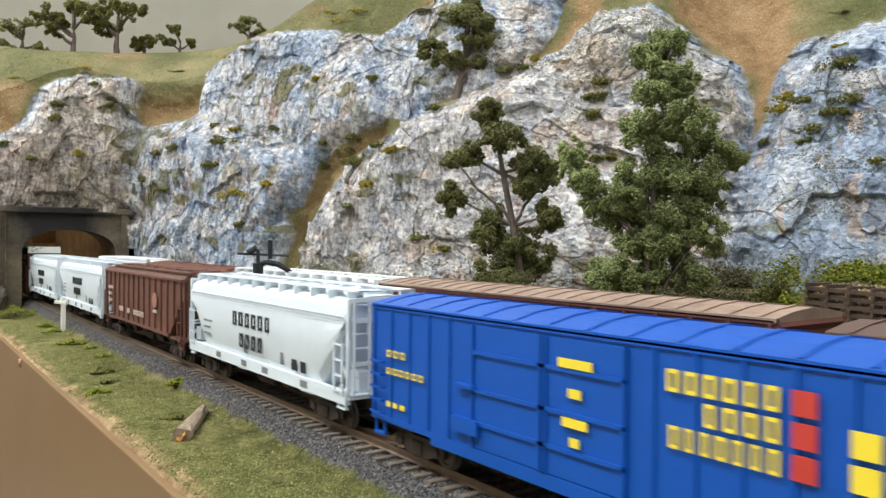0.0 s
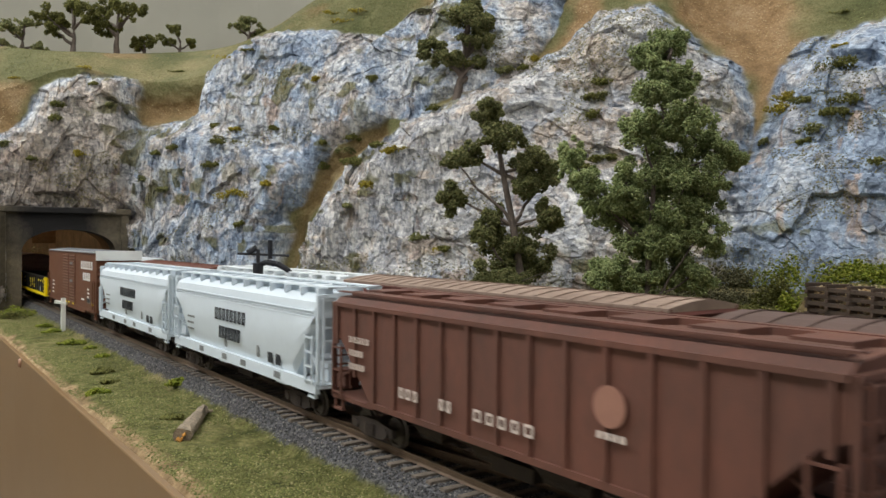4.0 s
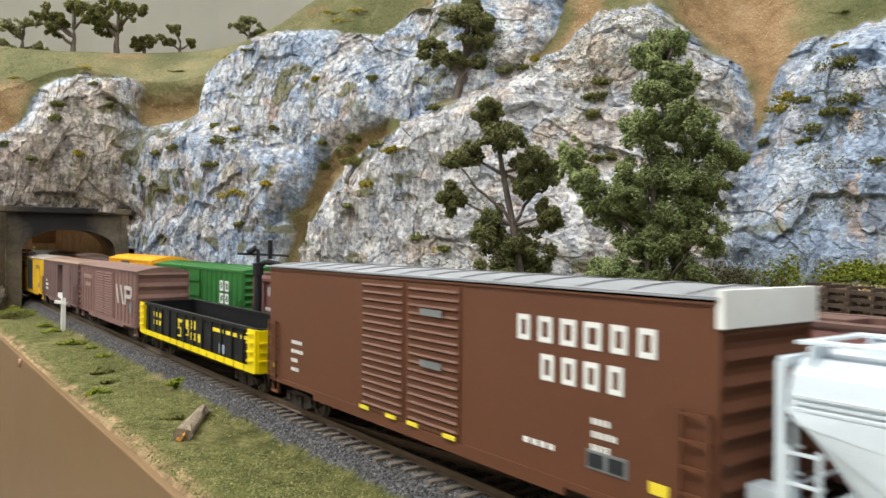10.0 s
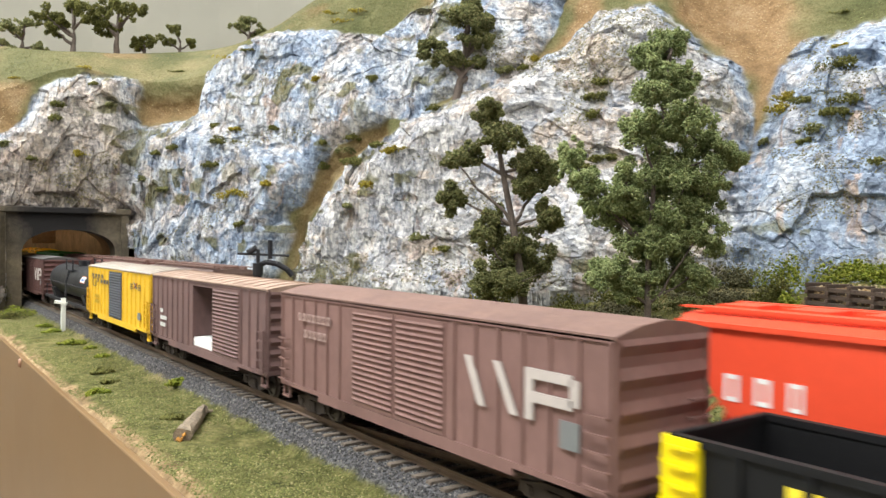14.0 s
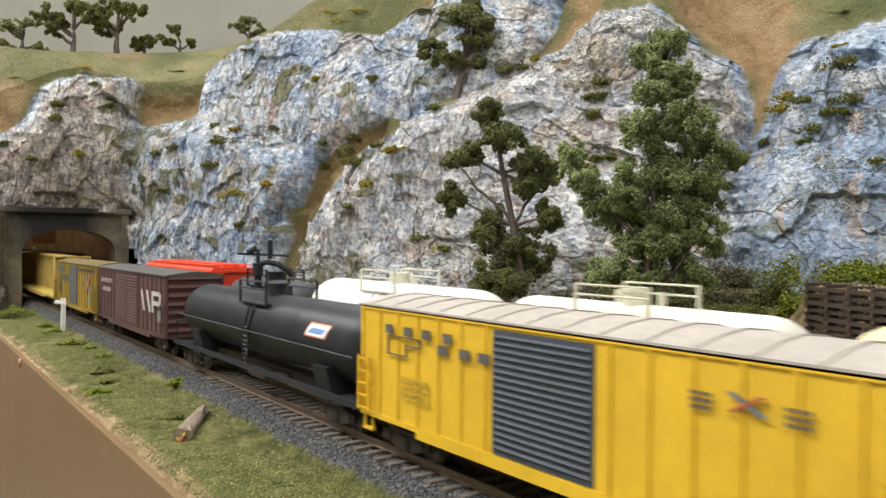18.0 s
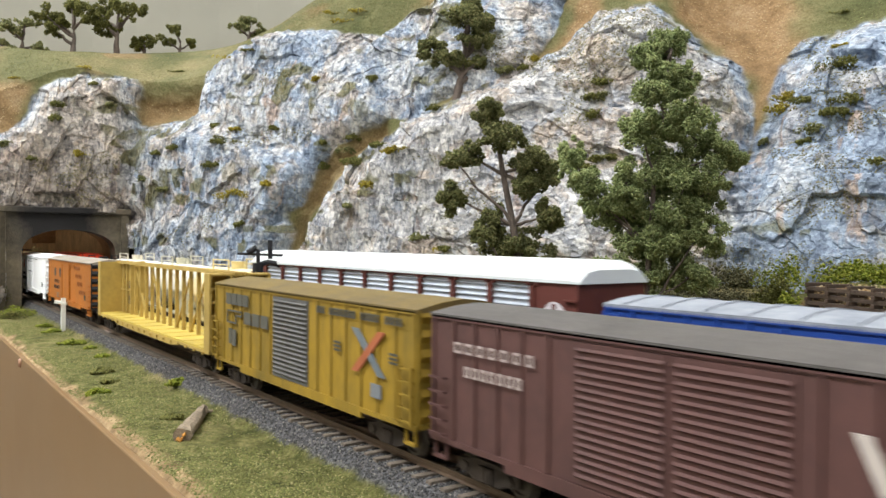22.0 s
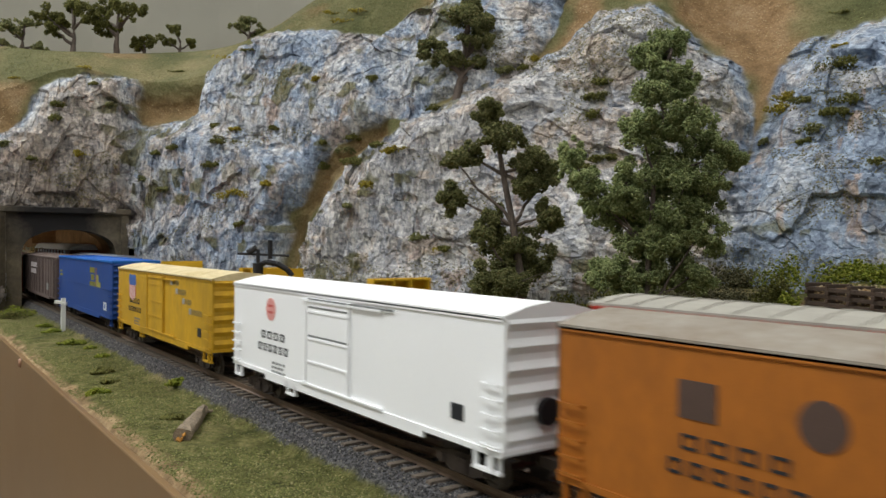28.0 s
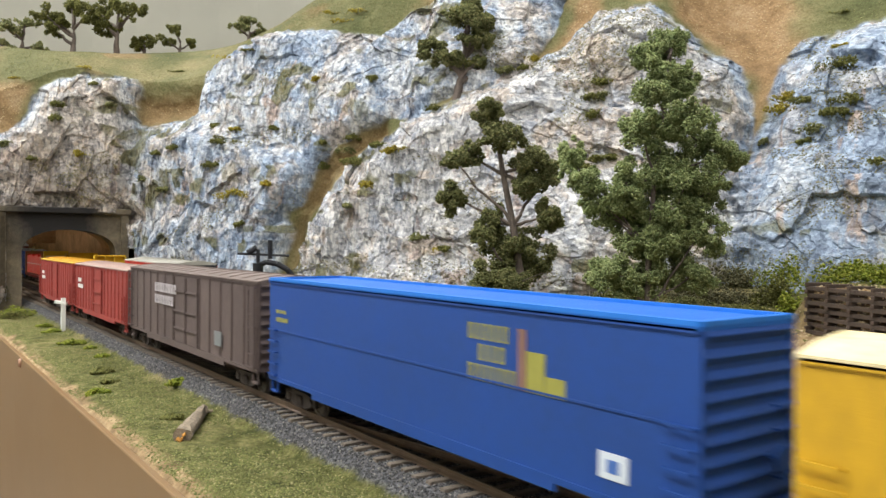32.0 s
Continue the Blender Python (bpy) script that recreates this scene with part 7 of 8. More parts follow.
def railbox(L, label, side, door, roof, group, seed, big=False):
    d = (-0.0191, 0.0140) if big else (-0.0189, 0.0176)
    c = boxcar("boxcar", label, L, side, roof, ribs=17, doors=(d,), door_style="ribbed", door_paint=door, end_ribs=6, ladder="half", group=group, rise=0.0030, roof_ribs=0 if big else 14)
    ink = paint((88, 86, 78), 0.75, 0.12) if big else paint((96, 90, 84), 0.7, 0.1)
    y = NEAR - 0.0002
    if big:
        writing(c, y, -0.0730, 0.0396, 0.0280, 0.0052, 4, ink, seed=seed, solid=True)
        for x in (-0.0500, -0.0405, -0.0310):
            plate(c, y, x, x + 0.0080, 0.0318, 0.0372, ink, "lettering")
        plate(c, y, -0.0690, -0.0652, 0.0212, 0.0284, ink, "lettering")
        plate(c, y, -0.0645, -0.0600, 0.0206, 0.0280, ink, "lettering")
    else:
        for x in (-0.0725, -0.0618, -0.0517, -0.0410):
            plate(c, y, x, x + 0.0042, 0.0402, 0.0430, ink, "lettering")
        for x in (-0.0435, -0.0330, -0.0245):
            plate(c, y, x, x + 0.0048, 0.0366, 0.0394, ink, "lettering")
        faint = paint((190, 160, 60), 0.7, 0.1)
        for i in range(2):
            writing(c, y, -0.0640, 0.0248 - i * 0.0040, 0.0160, 0.0026, 4, faint, seed=seed + 4 + i)
    # the outline of a stepped box round the lettering
    q = Soup()
    zt, zl, t = (0.0370, 0.0308, 0.0007) if big else (0.0398, 0.0335, 0.0004)
    for a, b, z0, z1 in ((-0.0715, -0.0715 + t, zl, zt), (-0.0715, -0.0530, zt - t, zt), (-0.0715, -0.0610, zl, zl + t), (-0.0610, -0.0610 + t, zl, zl + 0.004), (-0.0610, -0.0530, zl + 0.0035, zl + 0.0035 + t), (-0.0535, -0.0530, zl + 0.0035, zt)):
        q.box(a, b, y, NEAR + 0.0003, z0, z1)
    q.put("emblem", ink, c)
    z, rx, rz, x = (0.0324, 0.0088, 0.0074, 0.0607) if big else (0.0394, 0.0034, 0.0019, 0.0566)
    w = rx * 0.26
    for sgn, m in ((1, paint((168, 96, 64), 0.7, 0.12)), (-1, paint((108, 116, 122), 0.7, 0.12))):
        o = 0.0001 * (sgn > 0)
        q = Soup()
        for flip in (-1, 1):
            q.loft([[(x + flip * sgn * p * rx - w, y - o, z + p * rz * flip), (x + flip * sgn * p * rx + w, y - o, z + p * rz * flip), (x + flip * sgn * p * rx + w, NEAR + 0.0003, z + p * rz * flip), (x + flip * sgn * p * rx - w, NEAR + 0.0003, z + p * rz * flip)] for p in (0.0, 1.0)])
        q.put("emblem", m, c)
    if big:
        for k2, (n, x2, wd) in enumerate(((3, 0.022, 0.007), (9, 0.032, 0.020), (6, 0.055, 0.013), (5, 0.071, 0.011))):
            writing(c, NEAR, x2, 0.0428, wd, 0.0026, n, ink, seed=seed + 10 + k2)
    for x2 in ((0.0437, 0.0640) if not big else (0.036, 0.074)):
        for i in range(3):
            writing(c, NEAR, x2, (0.0396 if not big else 0.0330) - i * 0.0014, 0.0054, 0.0008, 4, ink, seed=seed + 20 + i)
    plate(c, NEAR, 0.0628, 0.0692, 0.0178, 0.0224, paint((120, 124, 130), 0.6))
    return c


def reefer(L, label, side, roof, end, group, seed, fan=False):
    c = boxcar("refrigerator_car", label, L, side, roof, z1=0.0500, z0=0.0130, doors=((-0.0200, 0.0148),), door_style="plug", end=end, end_ribs=6, ladder="grab", group=group, roof_ribs=0, rise=0.0034)
    for i, (n, h) in enumerate(((4, 0.0032), (6, 0.0032))):
        writing(c, FLUSH, -0.0660 - 0.003 * i, 0.0278 - i * 0.0054, 0.026 + 0.006 * i, h, n, BLACK_INK, seed=seed + i)
    for i in range(3):
        writing(c, FLUSH, -0.0540, 0.0178 - i * 0.0018, 0.014 - 0.002 * (i % 2), 0.0009, 4, GREY_INK, seed=seed + 5 + i)
    plate(c, FLUSH, 0.0740, 0.0800, 0.0190, 0.0236, BLACK_INK)
    if fan:
        Soup().bar((L / 2 + 0.0005, -0.002, 0.0235), (L / 2 + 0.0025, -0.002, 0.0235), 0.0038, 18).put("fan_grille", BLACK, c, "round dark grille on the end")
    for x in (-0.034, L / 2 - 0.008, -L / 2 + 0.006):
        q = Soup()
        q.box(x - 0.0040, x - 0.0030, -HW - 0.0005, -HW + 0.0006, 0.0082, 0.0130).box(x + 0.0030, x + 0.0040, -HW - 0.0005, -HW + 0.0006, 0.0082, 0.0130).box(x - 0.0040, x + 0.0040, -HW - 0.0008, -HW + 0.0008, 0.0076, 0.0084)
        q.put("sill_step", side, c)
    return c


def blue_hicube():
    L = 0.213
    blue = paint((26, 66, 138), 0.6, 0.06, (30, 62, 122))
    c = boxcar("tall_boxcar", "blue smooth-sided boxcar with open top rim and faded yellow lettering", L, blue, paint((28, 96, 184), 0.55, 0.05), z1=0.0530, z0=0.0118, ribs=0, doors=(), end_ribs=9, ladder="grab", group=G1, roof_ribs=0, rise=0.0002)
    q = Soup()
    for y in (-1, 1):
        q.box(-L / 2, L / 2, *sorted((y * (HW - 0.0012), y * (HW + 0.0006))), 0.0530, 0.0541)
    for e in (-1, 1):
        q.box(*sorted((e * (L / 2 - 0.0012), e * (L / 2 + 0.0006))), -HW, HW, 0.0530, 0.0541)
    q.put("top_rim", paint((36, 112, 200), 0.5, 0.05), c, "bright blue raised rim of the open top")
    Soup().box(-L / 2, L / 2, -HW - 0.0003, -HW, 0.0320, 0.0326).put("side_seam", blue, c)
    ink = paint((150, 146, 70), 0.75, 0.12)
    for i, (n, x) in enumerate(((6, 0.0305), (4, 0.0350), (7, 0.0305))):
        writing(c, FLUSH, x, 0.0430 - i * 0.0056, n * 0.0030, 0.0044, n, ink, seed=220 + i)
    plate(c, FLUSH, 0.0520, 0.0550, 0.0318, 0.0474, paint((128, 96, 84), 0.7))
    plate(c, FLUSH, 0.0553, 0.0620, 0.0318, 0.0420, ink)
    plate(c, FLUSH, 0.0623, 0.0690, 0.0318, 0.0365, ink)
    plate(c, FLUSH, 0.0800, 0.0885, 0.0165, 0.0225, paint((206, 212, 220), 0.6))
    plate(c, FLUSH - 0.0001, 0.0825, 0.0860, 0.0180, 0.0210, BLUE_INK)
    writing(c, FLUSH, -L / 2 + 0.006, 0.0395, 0.010, 0.0014, 3, ink, seed=230)
    writing(c, FLUSH, -L / 2 + 0.006, 0.0360, 0.012, 0.0018, 4, ink, seed=231)
    return c


def center_beam():
    L = 0.255
    tan = paint((184, 156, 84), 0.65, 0.08, (152, 128, 68))
    c = tagged(new("centerbeam_flat_car"), "tan yellow centre-beam flat car, empty, with end bulkheads", "freight car", G1)
    flat_deck(c, L, paint((200, 176, 82), 0.65, 0.08, (166, 144, 66)), tan)
    h, z0, z1 = L / 2, 0.0140, 0.0525
    for e in (-1, 1):
        bulkhead(c, e * (h - 0.008), e, tan, z0 - 0.002, z1)
        web = Soup().box(*sorted((e * (h - 0.008), e * (h - 0.040))), -0.0008, 0.0008, z0, z1 - 0.001).put("web_panel", tan, c)
        for x in (0.018, 0.028, 0.039):
            Soup().box(*sorted((e * (h - x), e * (h - x - 0.0010))), -0.0022, 0.0022, z0, z1 - 0.001).put("stiffener", tan, web)
        Soup().box(*sorted((e * (h - 0.008), e * (h - 0.040))), -0.0018, 0.0018, 0.031, 0.032).put("stiffener", tan, web)
        for z, n in ((0.0335, 4), (0.0215, 5)):
            for i in range(n):
                plate(c, -0.0009, *sorted((e * (h - 0.028), e * (h - 0.034))), z + i * 0.0013, z + i * 0.0013 + 0.0006, BLACK_INK, "stencil")
        plate(c, -0.0009, *sorted((e * (h - 0.013), e * (h - 0.019))), 0.0395, 0.0425, BLACK_INK, "stencil")
    q = Soup().box(-h, h, -0.0034, -0.0024, z1 - 0.0014, z1 + 0.0006).box(-h, h, 0.0024, 0.0034, z1 - 0.0014, z1 + 0.0006)
    for i in range(30):
        x = -h + L * (i + 0.5) / 30
        q.box(x - 0.0020, x + 0.0020, -0.0025, 0.0025, z1 - 0.0010, z1 + 0.0004)
    q.put("top_chord", tan, c)
    n = 12
    xs = [-0.0800 + 0.0141 * i for i in range(n)]
    for i, x in enumerate(xs):
        Soup().box(x - 0.0008, x + 0.0008, -0.0011, 0.0011, z0, z1 - 0.001).put("post", tan, c)
    for i in (0, 3, 7, 9):
        up = i < 5
        a, b = (xs[i], xs[i + 2]) if up else (xs[i + 2], xs[i])
        Soup().loft([[(x - 0.0005, -0.0006, z), (x + 0.0005, -0.0006, z), (x + 0.0005, 0.0006, z), (x - 0.0005, 0.0006, z)] for x, z in ((b, z0), (a, z1 - 0.003))]).put("brace", tan, c)
    return c


def autorack():
    L = 0.279
    brown = paint((96, 50, 44), 0.6, 0.08)
    silver = paint((172, 180, 192), 0.35, 0.05)
    c = tagged(new("autorack_car"), "tall brown autorack with white ribbed side screens and white roof", "freight car", G2)
    h, z0, z1 = L / 2, 0.0120, 0.0560
    s = Soup().box(-h + 0.003, h - 0.003, -HW + 0.0012, HW - 0.0012, z0 + 0.004, z1 - 0.001)
    s.put("inner_body", silver, c)
    for y in (-1, 1):
        q = Soup().box(-h, h, *sorted((y * (HW - 0.002), y * HW)), z0, z0 + 0.0045)
        q.box(-h, h, *sorted((y * (HW - 0.002), y * HW)), z1 - 0.0008, z1)
        q.put("side_sill", brown, c)
    xs = [-h, -h + 0.022] + [-h + 0.022 + (L - 0.044) * i / 10 for i in range(1, 11)] + [h]
    for i in range(len(xs)):
        if i in (0, len(xs) - 1):
            continue
        q = Soup().box(xs[i] - 0.0011, xs[i] + 0.0011, -HW - 0.0006, HW + 0.0006, z0, z1)
        q.box(xs[i] - 0.0026, xs[i] + 0.0026, -HW - 0.0006, HW + 0.0006, z1 - 0.0014, z1)
        q.put("post", brown, c)
    for e in (-1, 1):
        q = Soup().box(*sorted((e * (h - 0.022), e * h)), -HW, HW, z0, z1)
        for z in np.linspace(z0 + 0.004, z1 - 0.006, 6):
            q.box(*sorted((e * (h - 0.006), e * h)), -HW - 0.0010, -HW, z, z + 0.0006)
        q.put("end_panel", brown, c)
        disc(c, -HW, e * (h - 0.011), 0.0440, 0.0056, paint((206, 200, 206), 0.6))
        plate(c, -HW - 0.0002, e * (h - 0.011) - 0.0009, e * (h - 0.011) + 0.0009, 0.0392, 0.0488, brown, "emblem")
        plate(c, -HW - 0.0002, e * (h - 0.011) - 0.0048, e * (h - 0.011) + 0.0048, 0.0431, 0.0449, brown, "emblem")
    span = xs[3] - xs[2] - 0.0022
    slat_me = Soup().loft([[(x, -HW + 0.0012, -0.0011), (x, -HW + 0.0003, 0), (x, -HW + 0.0012, 0.0010)] for x in (-span / 2, span / 2)]).mesh("slat", silver)
    for i in range(1, len(xs) - 2):
        mid = (xs[i] + xs[i + 1]) / 2
        screen = Soup().box(mid - span / 2, mid + span / 2, -HW + 0.0010, -HW + 0.0016, z0 + 0.0046, z1 - 0.0009).put("side_screen", silver, c)
        for k in range(17):
            shared("slat", slat_me, screen, mid, 0, z0 + 0.006 + (z1 - z0 - 0.0080) * k / 16)
    prof = [(-HW - 0.0008, z1), (-HW - 0.0008, z1 + 0.0012), (-HW * 0.82, z1 + 0.0064), (-HW * 0.5, z1 + 0.0078), (HW * 0.5, z1 + 0.0078), (HW * 0.82, z1 + 0.0064), (HW + 0.0008, z1 + 0.0012), (HW + 0.0008, z1)]
    secs = [[(x, y * k, z1 + (z - z1) * m) for y, z in prof] for x, k, m in ((-h - 0.001, 0.96, 0.6), (-h + 0.004, 1, 1), (h - 0.004, 1, 1), (h + 0.001, 0.96, 0.6))]
    Soup().loft(secs).put("roof", paint((216, 220, 224), 0.45, 0.05), c)
    center_sill(c, L, 0.0085)
    running_gear(c, L)
    return c


def loaded_flat(label, L, body, wrap, mark, packs, z_load, z_bulk, ink, group, boards=None):
    c = tagged(new("bulkhead_flat_car"), label, "freight car", group)
    flat_deck(c, L, body, body, 0.0135, planks=False)
    for e in (-1, 1):
        bulkhead(c, e * (L / 2 - 0.006), e, boards or body, 0.0125, z_bulk, 0.006)
    if packs:
        w = (L - 0.018) / packs
        for i in range(packs):
            a = -L / 2 + 0.009 + i * w
            s = Soup()
            b = 0.0008
            secs = []
            for x, k in ((a + 0.0002, 0.97), (a + b, 1.0), (a + w - b, 1.0), (a + w - 0.0002, 0.97)):
                top = z_load + 0.0012 * (((i * 7) % 3) - 1)
                secs.append([(x, y * k, 0.0155 + (z - 0.0155) * (k if z > 0.02 else 1)) for y, z in ((-0.0150, 0.0155), (0.0150, 0.0155), (0.0150, top - 0.001), (0.0138, top), (-0.0138, top), (-0.0150, top - 0.001))])
            s.loft(secs)
            s.put("wrapped_load", wrap, c, "plastic-wrapped lumber pack")
            plate(c, -0.0151, a + w * 0.30, a + w * 0.74, 0.0235 if ink else 0.0300, 0.0285 if ink else 0.0318, mark, "marking")
            if ink:
                plate(c, -0.0151, a + w * 0.30, a + w * 0.70, 0.0215, 0.0224, GREY_INK, "marking")
            Soup().box(a + w * 0.47, a + w * 0.50, -0.0152, 0.0152, 0.0155, z_load + 0.0014).put("strap", ink or wrap, c)
    return c


def load_mound(c, L, z, mat):
    xs, ys = np.meshgrid(np.linspace(-L / 2 + 0.002, L / 2 - 0.002, 90), np.linspace(-0.0156, 0.0156, 20))
    edge = step(0, 0.010, (L / 2 - np.abs(xs))) * step(0, 0.009, 0.0162 - np.abs(ys))
    zz = z - 0.003 + edge * (0.0050 + 0.006 * (fractal(xs * 26 + 9, ys * 26, 0 * xs, 3, 71) - 0.35)) + 0.0012 * (fractal(xs * 300, ys * 300, 0 * xs, 2, 72) - 0.5)
    ob = grid_mesh("load", xs, ys, zz, mat)
    ob.parent = c
    ob["label"] = "heaped brown earth load"
    return ob


def build_back_train():
    brown = paint((112, 66, 58), 0.7, 0.12, (90, 56, 50), 0.4)
    dusty = paint((150, 130, 116), 0.85, 0.16, (112, 92, 80))
    white = paint((226, 230, 232), 0.45, 0.05)
    c = round_hopper("white covered hopper with roof walks, far in the second train", 0.188, white, G2)
    back(c, -0.906, -0.718)
    c = boxcar("boxcar", "rust brown boxcar with brown roof in the second train", 0.190, brown, paint((112, 72, 60), 0.8, 0.14), ribs=17, doors=((-0.015, 0.015),), ladder="half", group=G2)
    back(c, -0.706, -0.516)
    c = round_hopper("white covered hopper with open roof walks in the second train", 0.188, white, G2)
    back(c, -0.4985, -0.3105)
    c = boxcar("boxcar", "rust brown boxcar with dusty ribbed roof in the second train", 0.195, brown, dusty, z1=0.0505, ribs=17, doors=((-0.015, 0.015),), ladder="half", group=G2, roof_ribs=22)
    back(c, -0.3045, -0.1095)
    c = boxcar("boxcar", "dark brown boxcar with flat dusty roof in the second train", 0.150, paint((84, 60, 54), 0.75, 0.12), paint((92, 74, 68), 0.85, 0.14), z1=0.0485, ribs=15, doors=((-0.015, 0.015),), ladder="half", group=G2)
    back(c, -0.096, 0.054)
    sun = paint((232, 164, 30), 0.5, 0.05)
    c = boxcar("boxcar", "golden yellow boxcar with dark door and yellow roof", 0.158, sun, paint((240, 176, 40), 0.55, 0.05), z1=0.0515, ribs=17, doors=((-0.028, 0.001),), door_paint=paint((80, 80, 84), 0.6), ladder="half", group=G2, rise=0.0036)
    plate(c, NEAR, -0.070, -0.060, 0.034, 0.042, paint((170, 74, 40), 0.6))
    back(c, 0.063, 0.221)
    green = paint((52, 118, 50), 0.6, 0.08, (40, 92, 42))
    c = boxcar("boxcar", "green ribbed boxcar with white lettering", 0.196, green, green, z1=0.0500, ribs=21, doors=((-0.015, 0.015),), door_style="panel", ladder="half", group=G2)
    for i, n in enumerate((8, 6)):
        writing(c, NEAR, -0.088, 0.0420 - i * 0.0055, n * 0.005, 0.0036, n, WHITE_INK, seed=300 + i)
    for i in range(2):
        writing(c, NEAR, 0.055, 0.0355 - i * 0.0085, 0.020, 0.0070, 2, WHITE_INK, seed=305 + i)
    back(c, 0.235, 0.431)
    rust = paint((112, 72, 64), 0.7, 0.12, (92, 60, 54), 0.4)
    for a, b, lab, col in ((0.447, 0.626, "rust brown covered hopper with a round white emblem", rust), (0.648, 0.836, "brown covered hopper with a round white emblem and sloped ends", rust),
                           (0.857, 1.020, "grey brown dusty covered hopper with round emblems", paint((116, 96, 90), 0.75, 0.12, (96, 78, 74), 0.4))):
        c = ribbed_hopper(lab, b - a, col, 0.0475, 13, G2, paint((112, 86, 78), 0.85, 0.15))
        for x in (-0.062, 0.040):
            disc(c, -0.0177, x, 0.0395, 0.0030, paint((180, 166, 162), 0.7))
        for i in range(2):
            writing(c, -0.0177, -0.068, 0.0280 - i * 0.0036, 0.012, 0.0020, 4, WHITE_INK, seed=310 + i)
        back(c, a, b)
    c = gondola("white gondola with tan interior and red lettering", 0.170, paint((222, 224, 228), 0.55, 0.08, (180, 182, 188)), paint((186, 172, 128), 0.8, 0.08), 0.0335, trim=paint((232, 230, 220), 0.55, 0.05), ribs=15, group=G2)
    for s in (-1, 1):
        Soup().box(-0.083, 0.083, *sorted((s * 0.0155, s * 0.0160)), 0.0130, 0.0336).put("inner_lining", paint((186, 172, 128), 0.8, 0.08), c)
    for i in range(9):
        writing(c, -HW - 0.0002, -0.052 + i * 0.0117, 0.0225, 0.0072, 0.0062, 1, RED_INK, seed=320 + i)
    back(c, 1.034, 1.204)
    c = gondola("black gondola heaped with brown earth, yellow corner panels", 0.180, paint((34, 34, 36), 0.7, 0.15), BLACK, 0.0325, ribs=14, group=G2)
    load_mound(c, 0.180, 0.0325, material("brown_earth_load", srgb(116, 84, 60), 0.95, 0, 0.25, 120, 0.8, 1800))
    for e in (-1, 1):
        Soup().box(*sorted((e * 0.081, e * 0.0905)), -HW - 0.0014, -HW + 0.0002, 0.0130, 0.0325).put("corner_panel", paint((236, 200, 40), 0.5, 0.05), c)
    for i, x in enumerate((-0.052, -0.036, -0.020)):
        writing(c, -HW - 0.0002, x, 0.0262, 0.010, 0.0040, 1 + (i == 2), YELLOW_INK, seed=330 + i)
    for x in (0.000, 0.024, 0.044):
        writing(c, -HW - 0.0002, x, 0.0268, 0.016, 0.0020, 1, YELLOW_INK, solid=True)
    back(c, 1.2195, 1.3995)
    vermilion = paint((228, 78, 48), 0.5, 0.05)
    c = ribbed_hopper("vermilion red covered hopper with white lettering", 0.168, vermilion, 0.0490, 0 + 2, G2)
    for i in range(3):
        writing(c, -0.0166, -0.070 + i * 0.009, 0.0275, 0.0070, 0.0072, 1, WHITE_INK, seed=340 + i)
    back(c, 1.414, 1.582)
    c = tank_car("black tank car in the second train", 0.118, paint((58, 58, 60), 0.5, 0.15), BLACK, r=0.0150, zc=0.0300, group=G2)
    back(c, 1.596, 1.714)
    cream_w = paint((236, 234, 226), 0.42, 0.05)
    c = tank_car("white tank car with platform railings and a blue mark", 0.150, cream_w, paint((216, 210, 190), 0.5, 0.1), r=0.0172, zc=0.0325, group=G2)
    plate(c, -0.0166, -0.010, 0.006, 0.036, 0.040, BLUE_INK)
    back(c, 1.727, 1.877)
    c = tank_car("off-white tank car with blue lettering", 0.124, paint((224, 222, 208), 0.45, 0.06), paint((206, 202, 180), 0.5, 0.1), r=0.0172, zc=0.0325, group=G2)
    back(c, 1.885, 2.009)
    c = tank_car("pale cream tank car with tall platform railings", 0.122, paint((230, 212, 168), 0.45, 0.05), paint((214, 196, 140), 0.5, 0.08), r=0.0174, zc=0.0325, group=G2)
    back(c, 2.014, 2.136)
    c = autorack()
    back(c, 2.143, 2.422)
    deep = paint((30, 64, 140), 0.5, 0.06)
    c = boxcar("boxcar", "deep blue boxcar with white emblem and dusty grey roof", 0.198, deep, paint((146, 150, 158), 0.8, 0.14, (110, 116, 128)), z1=0.0505, ribs=21, doors=((-0.030, -0.006), (0.016, 0.040)), door_style="ribbed", ladder="full", group=G2)
    disc(c, NEAR - 0.0004, -0.063, 0.0395, 0.0062, WHITE_INK)
    disc(c, NEAR - 0.0005, -0.063, 0.0395, 0.0046, deep)
    for i in range(3):
        writing(c, NEAR, 0.048, 0.0425 - i * 0.0066, 0.024, 0.0050, 3, WHITE_INK, seed=350 + i)
    plate(c, NEAR, 0.078, 0.084, 0.0170, 0.0205, YELLOW_INK)
    back(c, 2.434, 2.632)
    maroon = paint((124, 44, 42), 0.6, 0.08)
    c = loaded_flat("maroon bulkhead flat car with red wrapped lumber packs", 0.168, maroon, paint((232, 62, 48), 0.35, 0.05), WHITE_INK, 8, 0.0440, 0.0495, None, G2, paint((150, 98, 66), 0.75, 0.12))
    back(c, 2.638, 2.806)
    amber = paint((208, 166, 40), 0.55, 0.06)
    c = loaded_flat("amber bulkhead flat car with cream wrapped lumber packs", 0.182, amber, paint((240, 228, 206), 0.4, 0.05), paint((222, 96, 100), 0.6), 10, 0.0440, 0.0520, paint((230, 214, 170), 0.5), G2)
    back(c, 2.822, 3.004)
    c = loaded_flat("amber bulkhead flat car, empty", 0.150, amber, None, None, 0, 0.044, 0.0520, None, G2)
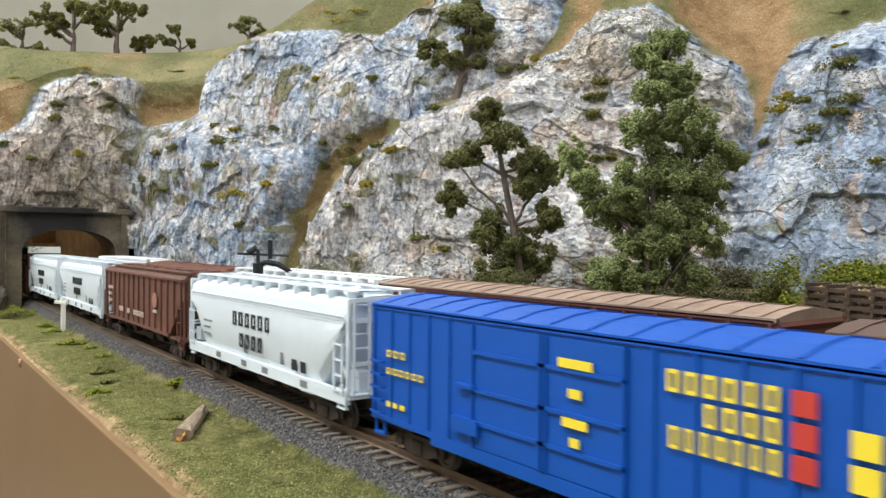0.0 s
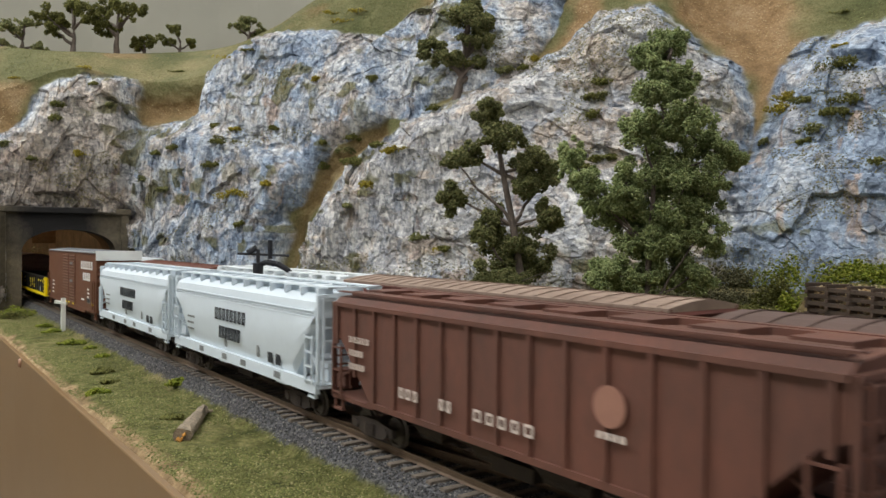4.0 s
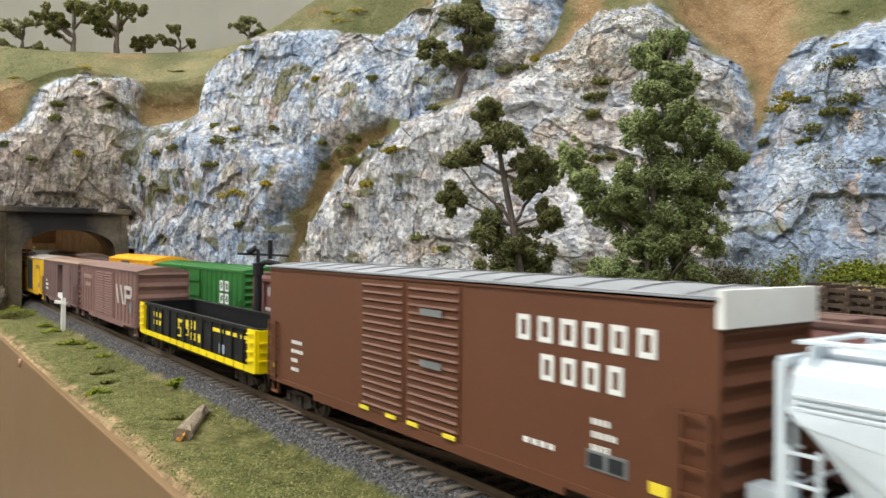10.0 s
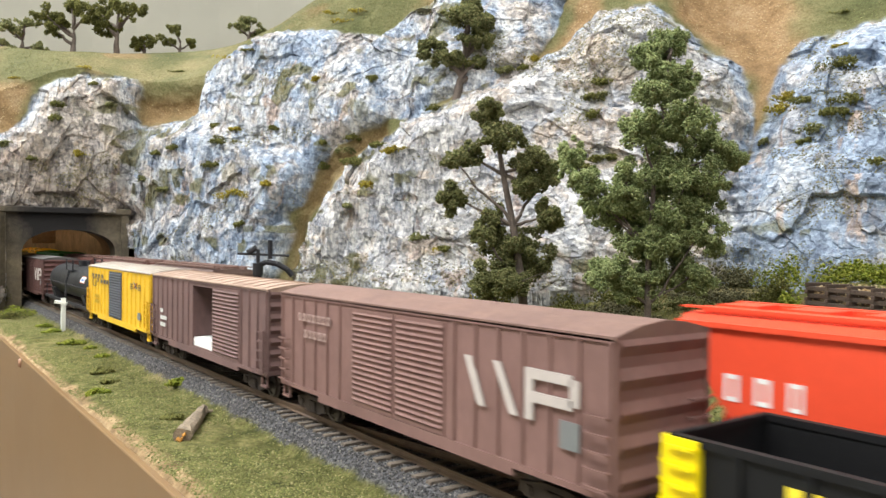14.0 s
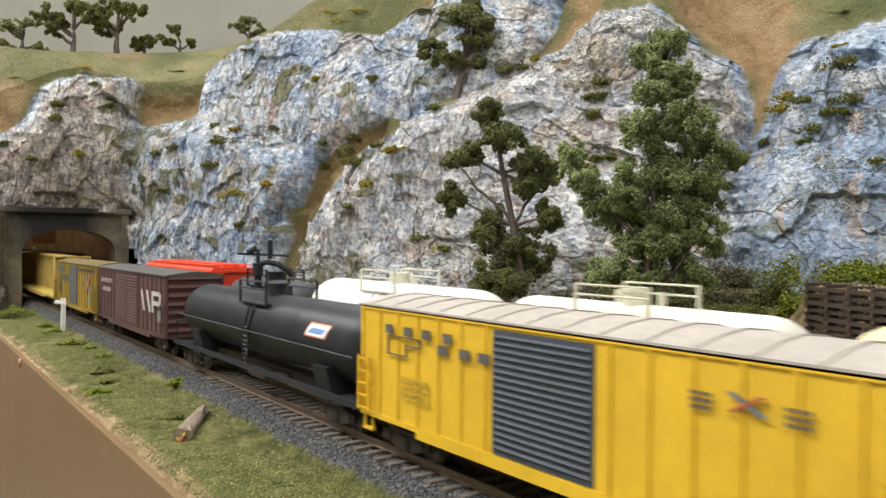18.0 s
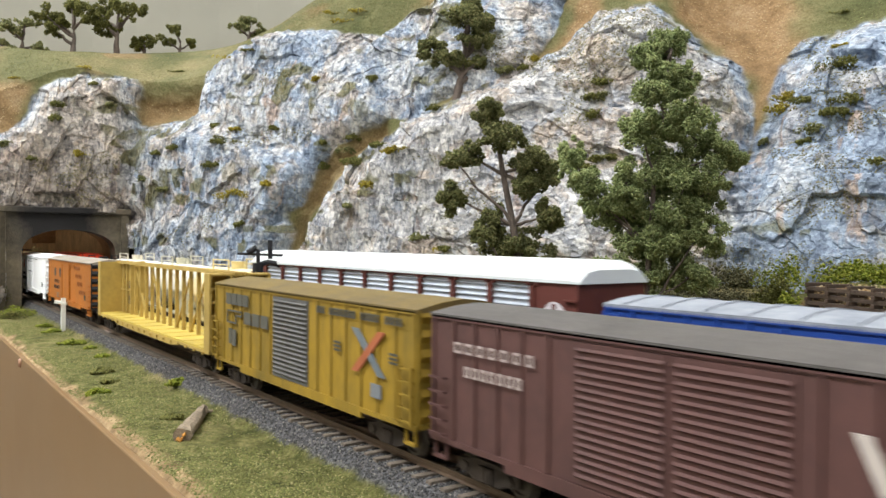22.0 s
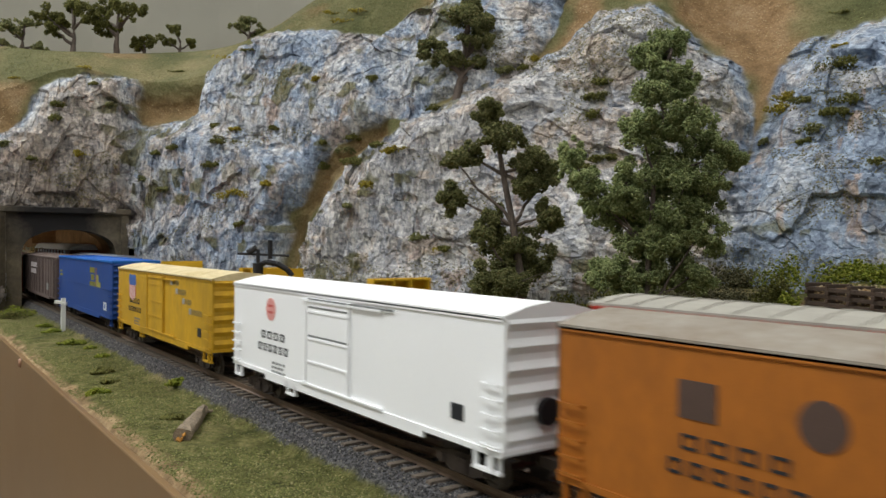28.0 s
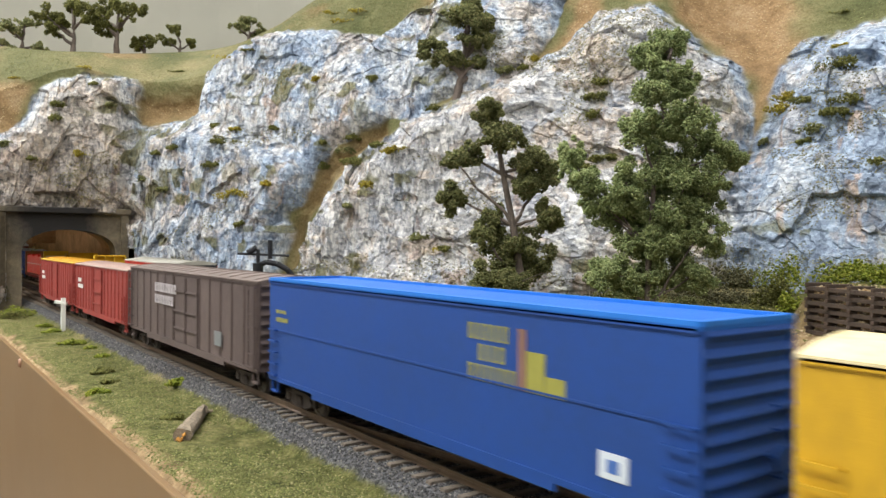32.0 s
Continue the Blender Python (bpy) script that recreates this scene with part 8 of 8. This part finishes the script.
    back(c, 3.018, 3.168)
    c = gondola("dark grey empty gondola in the second train", 0.112, paint((70, 66, 64), 0.6, 0.15), BLACK, 0.0300, ribs=10, group=G2)
    back(c, 3.182, 3.294)
    c = boxcar("boxcar", "red boxcar with grey weathered roof at the end of the train", 0.158, paint((186, 52, 38), 0.6, 0.08), paint((168, 164, 154), 0.8, 0.12), z1=0.0505, ribs=15, doors=((-0.014, 0.014),), ladder="half", group=G2, end=BLACK)
    back(c, 3.306, 3.464)


build_front_train()
build_back_train()


# ---- how the trains run ----
# how far the front train has rolled at each full second
FRONT_RUN = (-1.5441, -1.4530, -1.3629, -1.2727, -1.1814, -1.0889, -0.9961, -0.9039, -0.8123, -0.7207, -0.6263,
             -0.5293, -0.4299, -0.3258, -0.2185, -0.1101, -0.0000, 0.1115, 0.2233, 0.3327, 0.4412, 0.5531,
             0.6710, 0.7909, 0.9106, 1.0321, 1.1554, 1.2794, 1.4032, 1.5265, 1.6504, 1.7750, 1.9019)
BACK_SPEED = ((0, 0), (3.1, 0), (3.6, 0.04), (4.6, 0.13), (6, 0.150), (8, 0.152), (10, 0.158), (12.3, 0.168), (13.5, 0.160), (15, 0.145), (17, 0.135), (19.5, 0.122),
              (21.5, 0.115), (23, 0.135), (24.5, 0.15), (26, 0.155), (28, 0.152), (30, 0.15), (32, 0.15))


def back_shift(t):
    """The back train stands, then rolls the other way."""
    ts, vs = zip(*BACK_SPEED)
    fine = np.linspace(0, t, 400)
    v = np.interp(fine, ts, vs)
    return -float(np.sum((v[1:] + v[:-1]) / 2 * np.diff(fine)))


def motions():
    """The front train comes out of the tunnel, the back train waits and then goes in."""
    beats = [0, 1, 2, 3] + [3.3, 3.6, 4, 4.5] + list(range(5, 33))
    for car, s in FRONT_CARS:
        walk(car, [(t, pose(s + FRONT_RUN[t], FRONT_Y, RAIL)) for t in range(0, 33)])
    for car, s in BACK_CARS:
        walk(car, [(t, pose(s + back_shift(t), BACK_Y, RAIL)) for t in beats])


motions()
